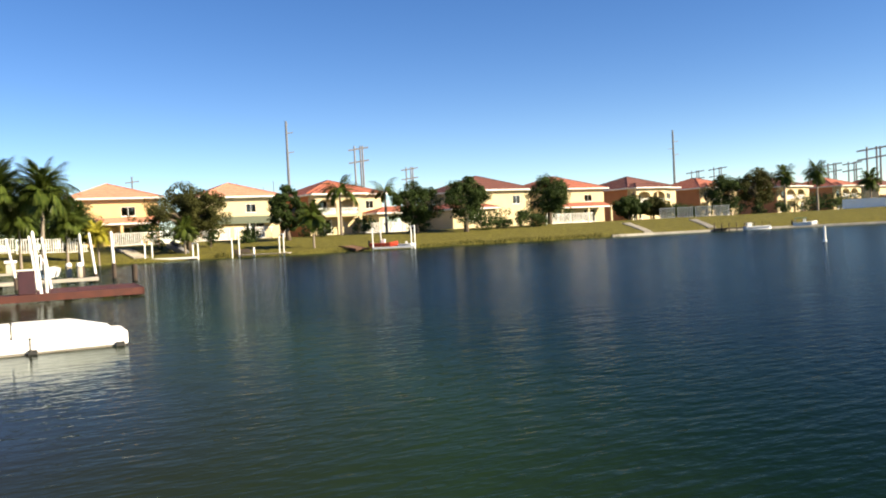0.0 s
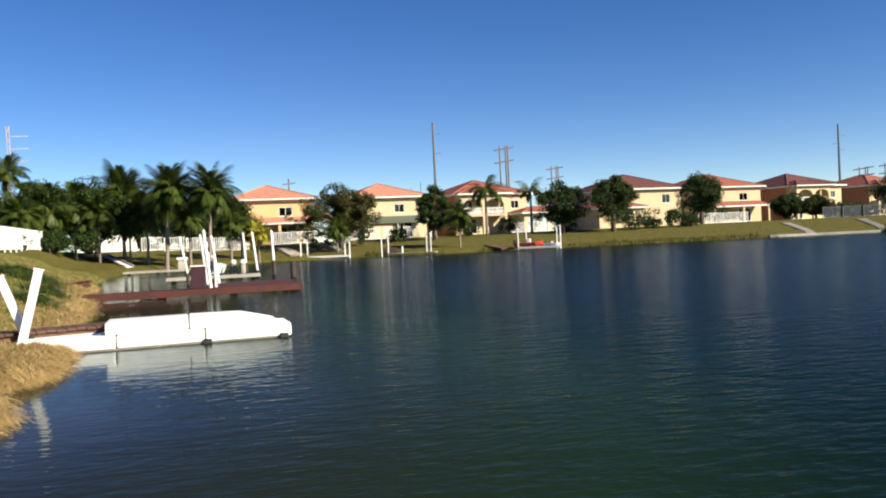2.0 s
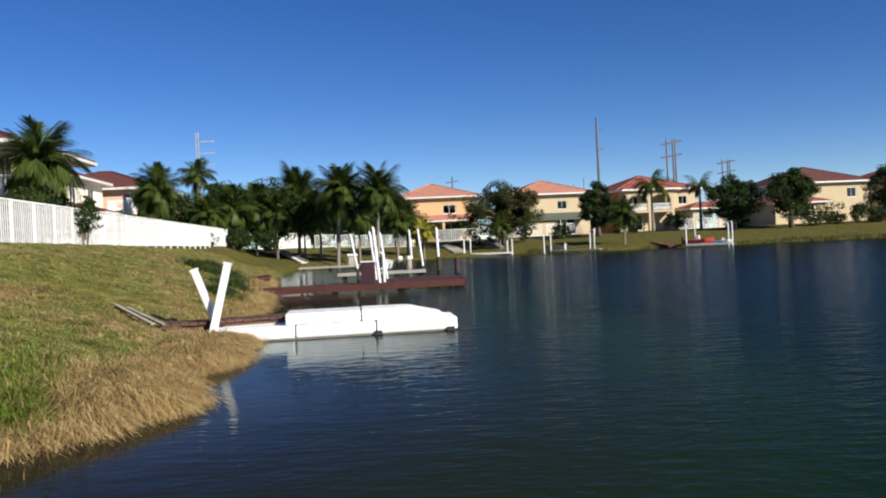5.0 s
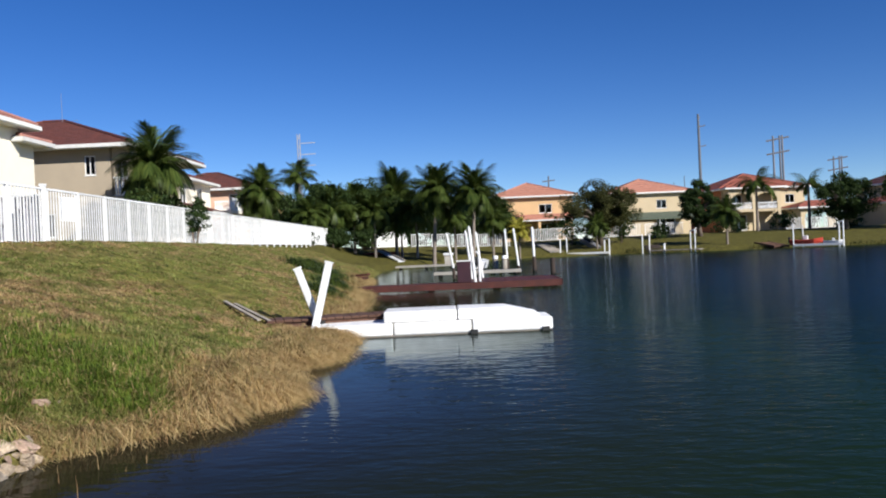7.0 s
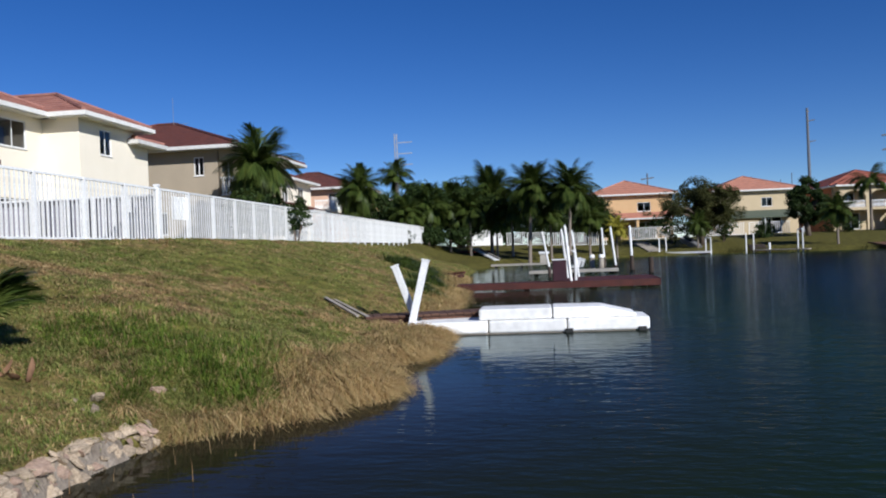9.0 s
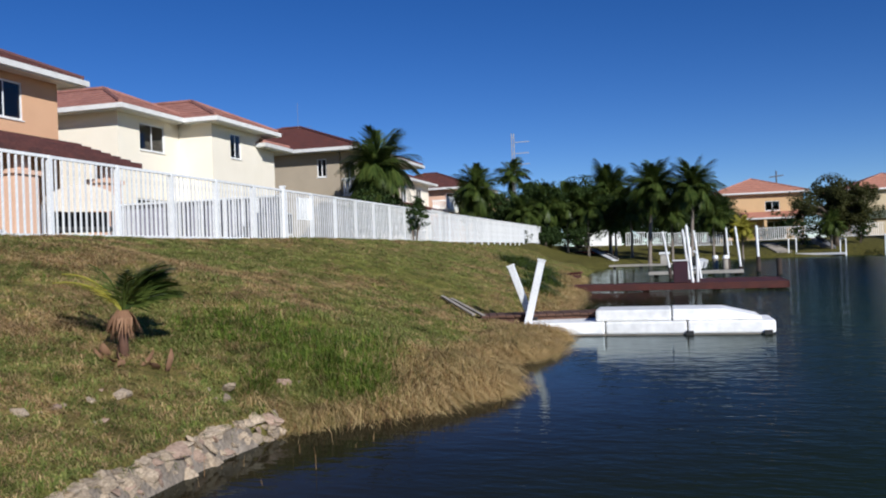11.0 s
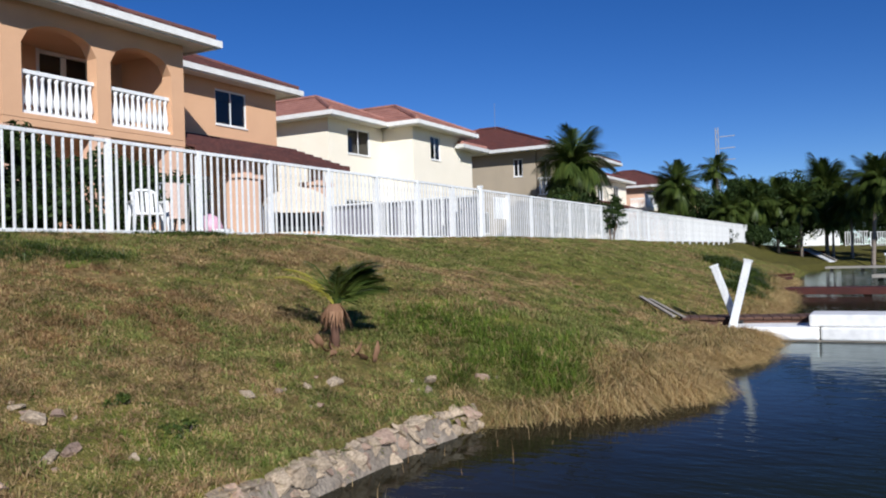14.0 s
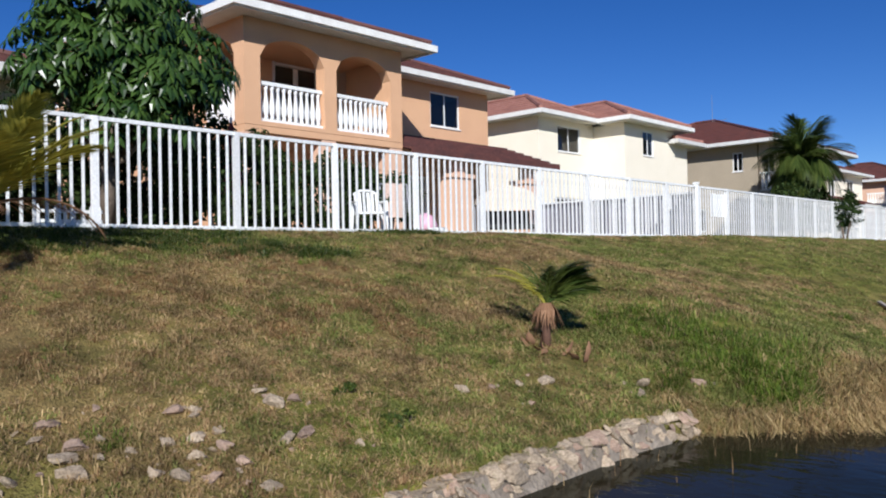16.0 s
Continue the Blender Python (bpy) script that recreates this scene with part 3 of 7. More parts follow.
def shed_roof(house, x0, x1, y0, z0, y1, z1, material, label, trim=None):
    """A lean-to roof from its eave at y0, z0 up to y1, z1, in stepped courses."""
    b = Build()
    L = math.hypot(y1 - y0, z1 - z0)
    k = max(3, int(L / 0.34))
    for i in range(k):
        a, c = i / k, (i + 1) / k
        p = [(x0, y0 + (y1 - y0) * a, z0 + (z1 - z0) * a + 0.06), (x1, y0 + (y1 - y0) * a, z0 + (z1 - z0) * a + 0.06),
             (x1, y0 + (y1 - y0) * c, z0 + (z1 - z0) * c - 0.01), (x0, y0 + (y1 - y0) * c, z0 + (z1 - z0) * c - 0.01)]
        b.quad(*p)
        b.quad((x0, p[0][1], p[0][2] - 0.07), (x1, p[0][1], p[0][2] - 0.07), p[1], p[0])
        b.quad((x0, p[0][1], p[0][2] - 0.07), p[0], p[3], (x0, p[3][1], p[3][2] - 0.03))
        b.quad((x1, p[0][1], p[0][2] - 0.07), (x1, p[3][1], p[3][2] - 0.03), p[2], p[1])
    roof = part("porch_roof", welded(b), material, house, label)
    f = Build()
    f.box(x0, x1, y0 - 0.05, y0 - 0.003, z0 - 0.12, z0 + 0.05)
    f.quad((x0, y0, z0 - 0.06), (x0, y1, z1 - 0.06), (x1, y1, z1 - 0.06), (x1, y0, z0 - 0.06))
    part("fascia", f, trim or TRIM, roof)
    return roof


def block(house, box, z0, z1, wall_mat, holes, roof=None, thick=0.2, skip="", label="", roof_label="", fine=True, bars=1, over=0.55, pitch=0.34, trim=None):
    """A storeyed block: four wall panels with cut openings and their windows, and its roof.
    holes: side -> list of (u0, u1, v0, v1, rise); a rise of None marks a window, 0 or more an open opening."""
    b = Build()
    for s in "fbrl":
        if s in skip:
            continue
        o, u, n, L = side_frame(box, s)
        cut = [(h[0], h[1], h[2], h[3], h[4] or 0) for h in holes.get(s, ())]
        if s in "rl":
            o = o + u * thick
            cut = [(h[0] - thick, h[1] - thick, *h[2:]) for h in cut]
            L -= 2 * thick
        panel(b, o, u, n, L, z0, z1, thick, cut)
    wall = part("wall", b, wall_mat, house, label)
    for s, hs in holes.items():
        for h in hs:
            if h[4] is None:
                window(house, box, s, h[0], h[1], h[2], h[3], bars)
    if roof:
        hip_roof(house, box, z1 + 0.06, over, pitch, roof, roof_label, fine, trim)
    return wall


def floor_slab(house, box, z0, z1, material, name="floor_slab", label=""):
    return part(name, Build().box(*box, z0, z1), material, house, label)


def balustrade(house, p, q, z0, h, material):
    """Rail, base and turned balusters between p and q (x, y)."""
    p, q = Vector((*p, 0)), Vector((*q, 0))
    L = (q - p).length
    rail = Build()
    rail.bar(p + Vector((0, 0, z0 + h)), q + Vector((0, 0, z0 + h)), 0.13, 0.09)
    base = Build().bar(p + Vector((0, 0, z0 + 0.05)), q + Vector((0, 0, z0 + 0.05)), 0.15, 0.10)
    top = part("balustrade", rail, material, house, "white turned balcony balustrade", bevel=0.01)
    part("base_rail", base, material, top)
    k = max(3, int(L / 0.165))
    prof = [(0.10, 0.05), (0.14, 0.05), (0.17, 0.04), (0.26, 0.074), (0.36, 0.068), (0.60, 0.038), (0.70, 0.034), (0.74, 0.05), (0.80, 0.05)]
    m = Build().tube([(0, 0, a * h * 1.19) for a, _ in prof], [r for _, r in prof], 8).mesh("baluster", material, True)
    for i in range(k):
        ob = part("baluster", m, material, top)
        c = p.lerp(q, (i + 0.5) / k)
        ob.location = (c.x, c.y, z0)


G = 2.03
EAVE = 7.18


def near_pose(x_front, y_start):
    """Houses of the near bank: local x runs along the bank, local -y faces the lake."""
    return pose(x_front, y_start, G, 0, 0, 90)


# apricot house with a two-arched balcony and a lean-to patio roof; local origin at the balcony's front corner
h1 = thing("house", near_pose(-15.9, 9.8), "apricot two-storey stucco house with arched balcony and dark tiled roof", "house", "houses on the near bank")
E1 = EAVE - G
block(h1, (-1.2, 11.25, 2.2, 11.0), 0.0, E1, STUCCO_ORANGE,
      {"f": [(3.62, 5.18, 2.82, 4.9, None), (9.62, 11.0, 3.82, 4.92, None), (2.0, 4.2, 0.1, 2.2, 0), (4.8, 7.0, 0.1, 2.2, 0), (7.4, 9.4, 0.1, 2.2, None), (10.1, 11.6, 0.1, 2.2, None)],
       "l": [(3.0, 4.2, 3.9, 4.8, None)]},
      ROOF_DARK, label="apricot stucco", roof_label="dark red clay tiles", over=0.55, pitch=0.42)
block(h1, (0.06, 4.99, 0.0, 2.19), 2.72, E1, STUCCO_ORANGE,
      {"f": [(0.44, 2.30, 2.82, 4.78, 0.48), (2.68, 4.52, 2.82, 4.78, 0.48)], "l": [(0.35, 1.8, 2.82, 4.78, 0.42)]},
      ROOF_DARK, thick=0.32, skip="b", label="apricot balcony front", roof_label="dark red clay tiles", over=0.58, pitch=0.40)
floor_slab(h1, (0.33, 4.72, 0.33, 2.19), 2.74, 2.80, DIM_FLOOR, "balcony_floor")
floor_slab(h1, (0.06, 4.99, 0.0, 2.19), 2.56, 2.71, STUCCO_ORANGE, "balcony_beam")
floor_slab(h1, (0.325, 4.725, 0.325, 2.19), E1 - 0.24, E1 - 0.14, STUCCO_ORANGE, "balcony_ceiling")
balustrade(h1, (0.50, 0.16), (2.36, 0.16), 2.80, 0.92, WHITE)
balustrade(h1, (2.74, 0.16), (4.58, 0.16), 2.80, 0.92, WHITE)
balustrade(h1, (0.22, 0.42), (0.22, 1.8), 2.80, 0.92, WHITE)
for cx in (0.06, 2.26, 4.54):
    part("column", Build().box(cx, cx + 0.45, 0.02, 0.47, 0.0, 2.56), STUCCO_PEACH, h1, "peach stucco column")
shed_roof(h1, 5.06, 11.85, -0.25, 2.55, 2.2, 3.42, ROOF_DARK, "dark red tiled patio roof", trim=ROOF_DARK)
for cx in (6.95, 10.35):
    part("column", Build().box(cx, cx + 0.85, 0.0, 0.5, 0.0, 1.92).box(cx - 0.08, cx + 0.93, -0.07, 0.57, 1.92, 2.04).box(cx + 0.2, cx + 0.65, 0.1, 0.42, 2.04, 2.5), STUCCO_PEACH, h1, "broad peach stucco column", bevel=0.012)
floor_slab(h1, (-1.0, 11.6, -1.0, 2.19), -0.25, 0.06, CONCRETE, "patio_slab")
part("vent_pipe", Build().tube([(1.6, 3.4, 5.4), (1.6, 3.4, 6.6)], [0.08, 0.08], 8), STEEL, h1)

# cream house stepping forward in two blocks
h2 = thing("house", near_pose(-17.8, 25.6), "cream two-storey stucco house with rose-red hipped tile roof", "house", "houses on the near bank")
block(h2, (0.0, 4.2, 1.5, 11.5), 0.0, E1, STUCCO_CREAM,
      {"f": [(1.3, 2.9, 3.86, 4.92, None), (1.0, 3.0, 0.6, 2.0, None)], "l": [(4.5, 5.6, 3.9, 4.8, None)]},
      ROOF_ROSE, label="cream stucco", roof_label="rose-red clay tiles", pitch=0.44)
block(h2, (3.95, 8.3, 0.0, 10.5), 0.0, E1, STUCCO_CREAM, {"f": [(1.5, 2.4, 3.86, 4.92, None), (1.3, 2.7, 0.6, 2.0, None)]},
      ROOF_ROSE, label="cream stucco", roof_label="rose-red clay tiles", pitch=0.44)
block(h2, (8.32, 9.8, 0.15, 8.0), 0.0, E1 - 0.55, STUCCO_CREAM, {}, ROOF_ROSE, label="cream stucco", roof_label="rose-red clay tiles", pitch=0.3)

# taupe house seen on its side, with a corner balcony
h3 = thing("house", near_pose(-15.95, 41.0), "taupe two-storey stucco house with maroon hipped tile roof", "house", "houses on the near bank")
block(h3, (0.0, 10.5, 0.95, 12.0), 0.0, E1, STUCCO_GREY,
      {"l": [(9.75, 10.3, 3.82, 4.80, None), (7.0, 8.2, 0.8, 2.0, None)], "f": [(0.8, 2.4, 2.8, 4.8, None), (6.5, 7.8, 3.9, 4.8, None), (1.5, 3.5, 0.1, 2.1, None)]},
      None, label="taupe stucco")
hip_roof(h3, (0.0, 10.5, 0.25, 12.0), E1 + 0.06, 0.7, 0.36, ROOF_MAROON, "maroon clay tiles")
block(h3, (0.0, 3.9, -0.05, 0.94), 2.6, E1, STUCCO_GREY, {"f": [(0.3, 1.8, 2.75, 4.62, 0.3), (2.2, 3.6, 2.75, 4.62, 0.3)], "l": [(0.08, 0.86, 2.75, 4.62, 0.18)]}, None, thick=0.15, skip="b", label="taupe balcony front")
floor_slab(h3, (0.0, 3.9, -0.05, 0.94), 2.45, 2.59, STUCCO_GREY, "balcony_beam")
balustrade(h3, (0.08, 0.10), (0.08, 0.84), 2.7, 0.95, WHITE)
balustrade(h3, (0.3, 0.02), (1.8, 0.02), 2.7, 0.95, WHITE)
for cx in (0.0, 3.5):
    part("column", Build().box(cx, cx + 0.4, -0.05, 0.35, 0.0, 2.45), STUCCO_GREY, h3)

# farther houses of the near row
for y0, xf, wall_m, roof_m, lab in ((57.2, -18.2, STUCCO_CREAM, ROOF_MAROON, "cream two-storey house with maroon tiles, half hidden by palms"),
                                    (70.3, -15.6, STUCCO_PEACH, ROOF_MAROON, "peach two-storey house with dark maroon tiles"),
                                    (84.0, -17.0, STUCCO_YELLOW, ROOF_ORANGE, "yellow house with orange tiles behind the palms")):
    h = thing("house", near_pose(xf, y0), lab, "house", "houses on the near bank")
    block(h, (0.0, 8.5, 0.8, 10.5), 0.0, E1 - 0.1, wall_m, {"l": [(7.4, 8.6, 3.7, 4.7, None), (4.0, 5.2, 3.7, 4.7, None)], "f": [(1.0, 2.4, 3.0, 4.7, None), (5.0, 6.4, 3.7, 4.7, None), (1.5, 4.0, 0.1, 2.1, None)]},
          roof_m, label="stucco wall", roof_label="clay tiles", pitch=0.36)
    terrace = y0 < 60     # this one carries a balustraded terrace instead of half its porch roof
    if terrace:
        floor_slab(h, (5.0, 9.3, -1.7, 0.79), 2.72, 2.92, wall_m, "terrace_slab")
        balustrade(h, (5.1, -1.6), (9.2, -1.6), 2.92, 0.95, WHITE)
        balustrade(h, (9.2, -1.5), (9.2, 0.7), 2.92, 0.95, WHITE)
        for cx in (5.1, 8.9):
            part("column", Build().box(cx, cx + 0.35, -1.65, -1.3, 0.0, 2.71), STUCCO_PEACH, h)
    shed_roof(h, -0.2, 4.9 if terrace else 6.0, -1.8, 2.6, 0.8, 3.4, roof_m, "tiled porch roof")
    for cx in (0.0, 4.5 if terrace else 5.4):
        part("column", Build().box(cx, cx + 0.35, -1.6, -1.25, 0.0, 2.55), wall_m, h)

# pale yellow house beyond the umbrella tree
h0 = thing("house", near_pose(-15.6, -7.0), "pale yellow stucco house with tiled roof behind the fence", "house", "houses on the near bank")
block(h0, (0.0, 12.6, 0.0, 9.0), 0.0, 2.9, STUCCO_WHITE, {"f": [(10.2, 11.6, 0.7, 1.9, None), (5.0, 6.5, 0.7, 1.9, None)], "r": [(1.0, 2.2, 0.8, 1.9, None)]}, ROOF_DARK, label="pale yellow stucco", roof_label="dark red clay tiles", pitch=0.33)


# ---- the row across the lake: fronts look south over the water ----
def far_house(x, y, turn, w, d, front, side, roof, label, kind_of, base=1.62, scale=1.0):
    h = thing("house", pose(x, y, base, 0, 0, turn), label, "house", "houses across the lake")
    e = 5.35
    if kind_of == "plain":        # plain upper wall with one window, lean-to patio roof below
        block(h, (0, w, 0, d), 0, e, front, {"f": [(w - 4.2, w - 2.6, 3.35, 4.45, None), (1.0, 2.4, 0.8, 2.0, None), (w - 4.5, w - 2.0, 0.1, 2.1, None)], "l": [(2, 3.2, 3.4, 4.4, None)]},
              roof, roof_label="clay tiles", fine=False, pitch=0.36)
        shed_roof(h, 0.2, w - 0.4, -2.6, 2.45, -0.01, 3.25, roof if roof is not ROOF_RED else ROOF_RED, "tiled patio roof")
        for cx in (0.3, w / 2, w - 0.9):
            part("column", Build().box(cx, cx + 0.3, -2.5, -2.2, 0, 2.4), front, h)
    elif kind_of == "bare":       # plain lit front with an arched niche and one window
        block(h, (0, w, 0, d), 0, e, front, {"f": [(w - 3.3, w - 1.9, 3.3, 4.6, None), (1.0, 2.6, 3.2, 4.9, 0.7), (1.0, 2.4, 0.8, 2.0, None)], "l": [(2, 3.2, 3.4, 4.4, None)]},
              roof, roof_label="clay tiles", fine=False, pitch=0.38)
    elif kind_of == "awning":
        block(h, (0, w, 0, d), 0, e, front, {"f": [(w - 4.4, w - 3.1, 3.4, 4.5, None), (1.0, 2.4, 0.8, 2.0, None), (w - 4.5, w - 2.0, 0.1, 2.1, None)], "l": [(2, 3.2, 3.4, 4.4, None)]},
              roof, roof_label="clay tiles", fine=False, pitch=0.36)
        aw = Build()
        aw.quad((1.0, -3.0, 2.15), (w - 0.3, -3.0, 2.15), (w - 0.3, -0.02, 2.95), (1.0, -0.02, 2.95))
        aw.quad((1.0, -3.0, 2.10), (1.0, -0.02, 2.90), (w - 0.3, -0.02, 2.90), (w - 0.3, -3.0, 2.10))
        aw.box(1.0, w - 0.3, -3.03, -2.99, 1.95, 2.16)
        part("awning", aw, AWNING, h, "dark green canvas awning")
        for cx in (1.1, w / 2, w - 0.5):
            part("post", Build().tube([(cx, -2.9, 0), (cx, -2.9, 2.05)], [0.05, 0.05], 6), WHITE, h)
    elif kind_of == "balcony":    # arched balcony at the west half, side wall in a second colour
        block(h, (0, w, 0, d), 0, e, front, {"f": [(1.2, 2.6, 2.9, 4.6, None), (w - 2.6, w - 1.4, 3.4, 4.5, None), (1.0, 3.2, 0.1, 2.1, None), (w - 3.6, w - 1.6, 0.1, 2.1, None)]},
              roof, roof_label="clay tiles", fine=False, pitch=0.36, skip="l")
        lw = Build()
        o, u, n, L = side_frame((0, w, 0, d), "l")
        panel(lw, o + u * 0.2, u, n, L - 0.4, 0, e, 0.2, [(4.0, 5.0, 3.4, 4.4, 0)])
        part("side_wall", lw, side, h, "russet stucco side wall")
        block(h, (0.0, w * 0.62, -1.9, -0.01), 2.55, e - 0.03, front, {"f": [(0.45, w * 0.31 - 0.3, 2.7, 4.75, 0.7), (w * 0.31 + 0.3, w * 0.62 - 0.45, 2.7, 4.75, 0.7)], "l": [(0.4, 1.5, 2.7, 4.7, 0.5)]}, None, thick=0.28, skip="b")
        floor_slab(h, (0.0, w * 0.62, -1.9, -0.01), 2.4, 2.54, front, "balcony_beam")
        hip_roof(h, (0.0, w * 0.62, -1.9, 3.0), e + 0.04, 0.5, 0.3, roof, "clay tiles", False)
        balustrade(h, (0.45, -1.76), (w * 0.31 - 0.3, -1.76), 2.6, 0.9, WHITE)
        balustrade(h, (w * 0.31 + 0.3, -1.76), (w * 0.62 - 0.45, -1.76), 2.6, 0.9, WHITE)
        for cx in (0.0, w * 0.31 - 0.2, w * 0.62 - 0.4):
            part("column", Build().box(cx, cx + 0.4, -1.9, -1.5, 0, 2.4), front, h)
    return h


far_house(5.8, 102.0, 4, 9.6, 11, STUCCO_YELLOW, STUCCO_YELLOW, ROOF_ORANGE, "yellow two-storey house with bright orange tiles", "plain")
far_house(21.0, 105.5, 4, 10.0, 11, STUCCO_WHITE, STUCCO_BRICK, ROOF_ORANGE, "pale yellow house with orange tiles and dark awning", "awning")
far_house(35.0, 106.0, 5, 11.0, 12, STUCCO_WHITE, STUCCO_BRICK, ROOF_RED, "cream house with arched balcony and russet side wall", "balcony")
far_house(58.5, 105.0, 5, 11.5, 12, STUCCO_WHITE, STUCCO_BRICK, ROOF_MAROON, "pale yellow house with dark maroon hipped roof", "bare")
far_house(74.5, 107.5, 5, 11.5, 12, STUCCO_WHITE, STUCCO_WHITE, ROOF_RED, "white-walled house with red tiles behind a round tree", "plain")
far_house(94.0, 112.0, 6, 12.0, 12, STUCCO_WHITE, STUCCO_BRICK, ROOF_MAROON, "cream house with arched balcony, dark roof and russet side", "balcony")
far_house(116.5, 118.0, 6, 11.0, 12, STUCCO_WHITE, STUCCO_BRICK, ROOF_RED, "cream balcony house with red tiles and russet side wall", "balcony")
far_house(142.0, 122.0, 8, 12.0, 12, STUCCO_WHITE, STUCCO_BRICK, ROOF_MAROON, "cream balcony house with dark roof behind tall palms", "balcony")
far_house(166.0, 127.0, 8, 12.0, 12, STUCCO_WHITE, STUCCO_BRICK, ROOF_RED, "cream two-storey house with russet side wall", "balcony")
far_house(192.0, 134.0, 8, 12.0, 12, STUCCO_WHITE, STUCCO_BRICK, ROOF_MAROON, "cream two-storey house with dark hipped roof", "plain")

# low pool house and the long low wing beside the balcony house
low = thing("pool_house", pose(52.0, 97.5, 1.62, 0, 0, 5), "low white-walled pool house with red tiled roof", "house", "houses across the lake")
block(low, (0, 7.0, 0, 6), 0, 2.55, STUCCO_WHITE, {"f": [(2.4, 4.6, 0.95, 1.85, None)]}, ROOF_RED, roof_label="clay tiles", fine=False, pitch=0.32, over=0.4)
wing = thing("covered_terrace", pose(43.5, 102.5, 1.62, 0, 0, 5), "covered terrace with red tiles and cream arches", "terrace", "houses across the lake")
block(wing, (0, 8.0, 0, 4), 0, 2.5, STUCCO_WHITE, {"f": [(0.5, 3.5, 0.05, 2.2, 0.7), (4.4, 7.4, 0.05, 2.2, 0.7)]}, ROOF_RED, roof_label="clay tiles", fine=False, pitch=0.3, over=0.5, skip="b")


# ---- fences ----
def fence_proto(name, width, h, gap, picket_w, label, group):
    """One fence section: post, rails and pickets along local x."""
    f = thing(name, Matrix.Identity(4), label, "fence section", group)
    part("post", Build().box(-0.038, 0.038, -0.038, 0.038, -0.15, h - 0.004), WHITE, f)
    for nm, z, t in (("top_rail", h - 0.03, 0.05), ("bottom_rail", 0.05, 0.045)):
        part(nm, Build().box(0.038, width - 0.038, -0.022, 0.022, z - t / 2, z + t / 2), WHITE, f)
    k = round(width / gap)
    pm = Build().box(-picket_w / 2, picket_w / 2, -0.012, 0.012, 0.072, h - 0.055).mesh("picket", WHITE)
    for i in range(1, k):
        o = part("picket", pm, WHITE, f)
        o.location = (width * i / k, 0, 0)
    return f


FX, FH = -10.0, 1.38
near_fence = fence_proto("fence_section", 1.76, FH, 0.147, 0.03, "white picket-railed aluminium fence section on the bank top", "near bank fence")
y, spots = 0.45, []
while y < 66.0:
    if not 30.4 < y < 31.9:
        spots.append(y)
    y += 1.76
long_fence = fence_proto("fence_section", 1.98, FH, 0.141, 0.03, "white picket-railed aluminium fence section on the bank top", "near bank fence")
placed = []
for i, y in enumerate(spots):
    z = G + 0.02 - 0.0009 * y
    long = y < 5.0   # the last sections before the umbrella tree are longer
    proto = long_fence if long else near_fence
    m = pose(FX, 5.73 - 1.98 * (3 - i) if long else y, z, 0, 0, 90)
    if proto in placed:
        copy_thing(proto, m)
    else:
        proto.matrix_world = m
        placed.append(proto)
solo("fence_post", Build().box(-0.05, 0.05, -0.05, 0.05, -0.1, FH + 0.04).box(-0.065, 0.065, -0.065, 0.065, FH + 0.04, FH + 0.09), WHITE, pose(FX - 0.002, 19.72, G), "thick white fence corner post", "fence post")

far_fence = fence_proto("fence_section", 2.0, 1.32, 0.2, 0.058, "white picket fence section across the lake", "far bank fence")
first = True
for x0, y0, x1, y1 in ((-4.0, 86.2, 6.5, 87.0), (9.2, 91.5, 15.2, 91.8), (15.2, 91.8, 19.4, 92.2), (19.4, 92.2, 26.6, 92.6), (40.0, 98.5, 47.0, 99.0), (63.2, 92.0, 71.2, 92.3), (75.0, 83.2, 81.6, 77.2)):
    L = math.hypot(x1 - x0, y1 - y0)
    k = int(L / 2.0)
    a = math.degrees(math.atan2(y1 - y0, x1 - x0))
    for i in range(k):
        px, py = x0 + (x1 - x0) * i / k, y0 + (y1 - y0) * i / k
        m = pose(px, py, ground_at(px, py), 0, 0, a)
        if first:
            far_fence.matrix_world, first = m, False
        else:
            copy_thing(far_fence, m)


def garden_wall(x0, y0, x1, y1, h, material, label):
    L, a = math.hypot(x1 - x0, y1 - y0), math.degrees(math.atan2(y1 - y0, x1 - x0))
    b = Build().box(0, L, -0.08, 0.08, -0.3, h).box(-0.03, L + 0.03, -0.11, 0.11, h, h + 0.06)
    return solo("garden_wall", b, material, pose(x0, y0, ground_at(x0, y0), 0, 0, a), label, "wall", bevel=0.008)


# added lilac backing, no wall known here: darkens the gaps of the side fence
LILAC = mat("grey_lilac_backing", (0.30, 0.29, 0.34), (0.26, 0.25, 0.30), rough=0.9, bump=0.2)
garden_wall(-15.2, 19.92, -10.2, 19.92, 1.14, LILAC, "low grey-lilac wall added to darken the side fence gaps")
side_fence = fence_proto("fence_section", 1.70, 1.22, 0.147, 0.03, "white picket side fence between two gardens", "side fence")
side_fence.matrix_world = pose(-11.75, 19.72, G + 0.02)
copy_thing(side_fence, pose(-13.45, 19.72, G + 0.02))
copy_thing(side_fence, pose(-15.15, 19.72, G + 0.02))
solo("sign_board", Build().box(-0.02, 0.02, 0, 1.1, 0, 0.62), WHITE, pose(FX - 0.045, 20.7, G + 0.60), "blank white board hung on the fence", "board")
garden_wall(-9.0, 86.0, -4.5, 86.5, 1.5, WHITE, "white rendered garden wall behind the palms")
garden_wall(20.6, 96.6, 23.9, 97.0, 1.5, STUCCO_WHITE, "cream garden wall beside the fence")
garden_wall(89.5, 67.3, 96.5, 57.6, 1.1, WHITE, "white garden wall on the far bank")


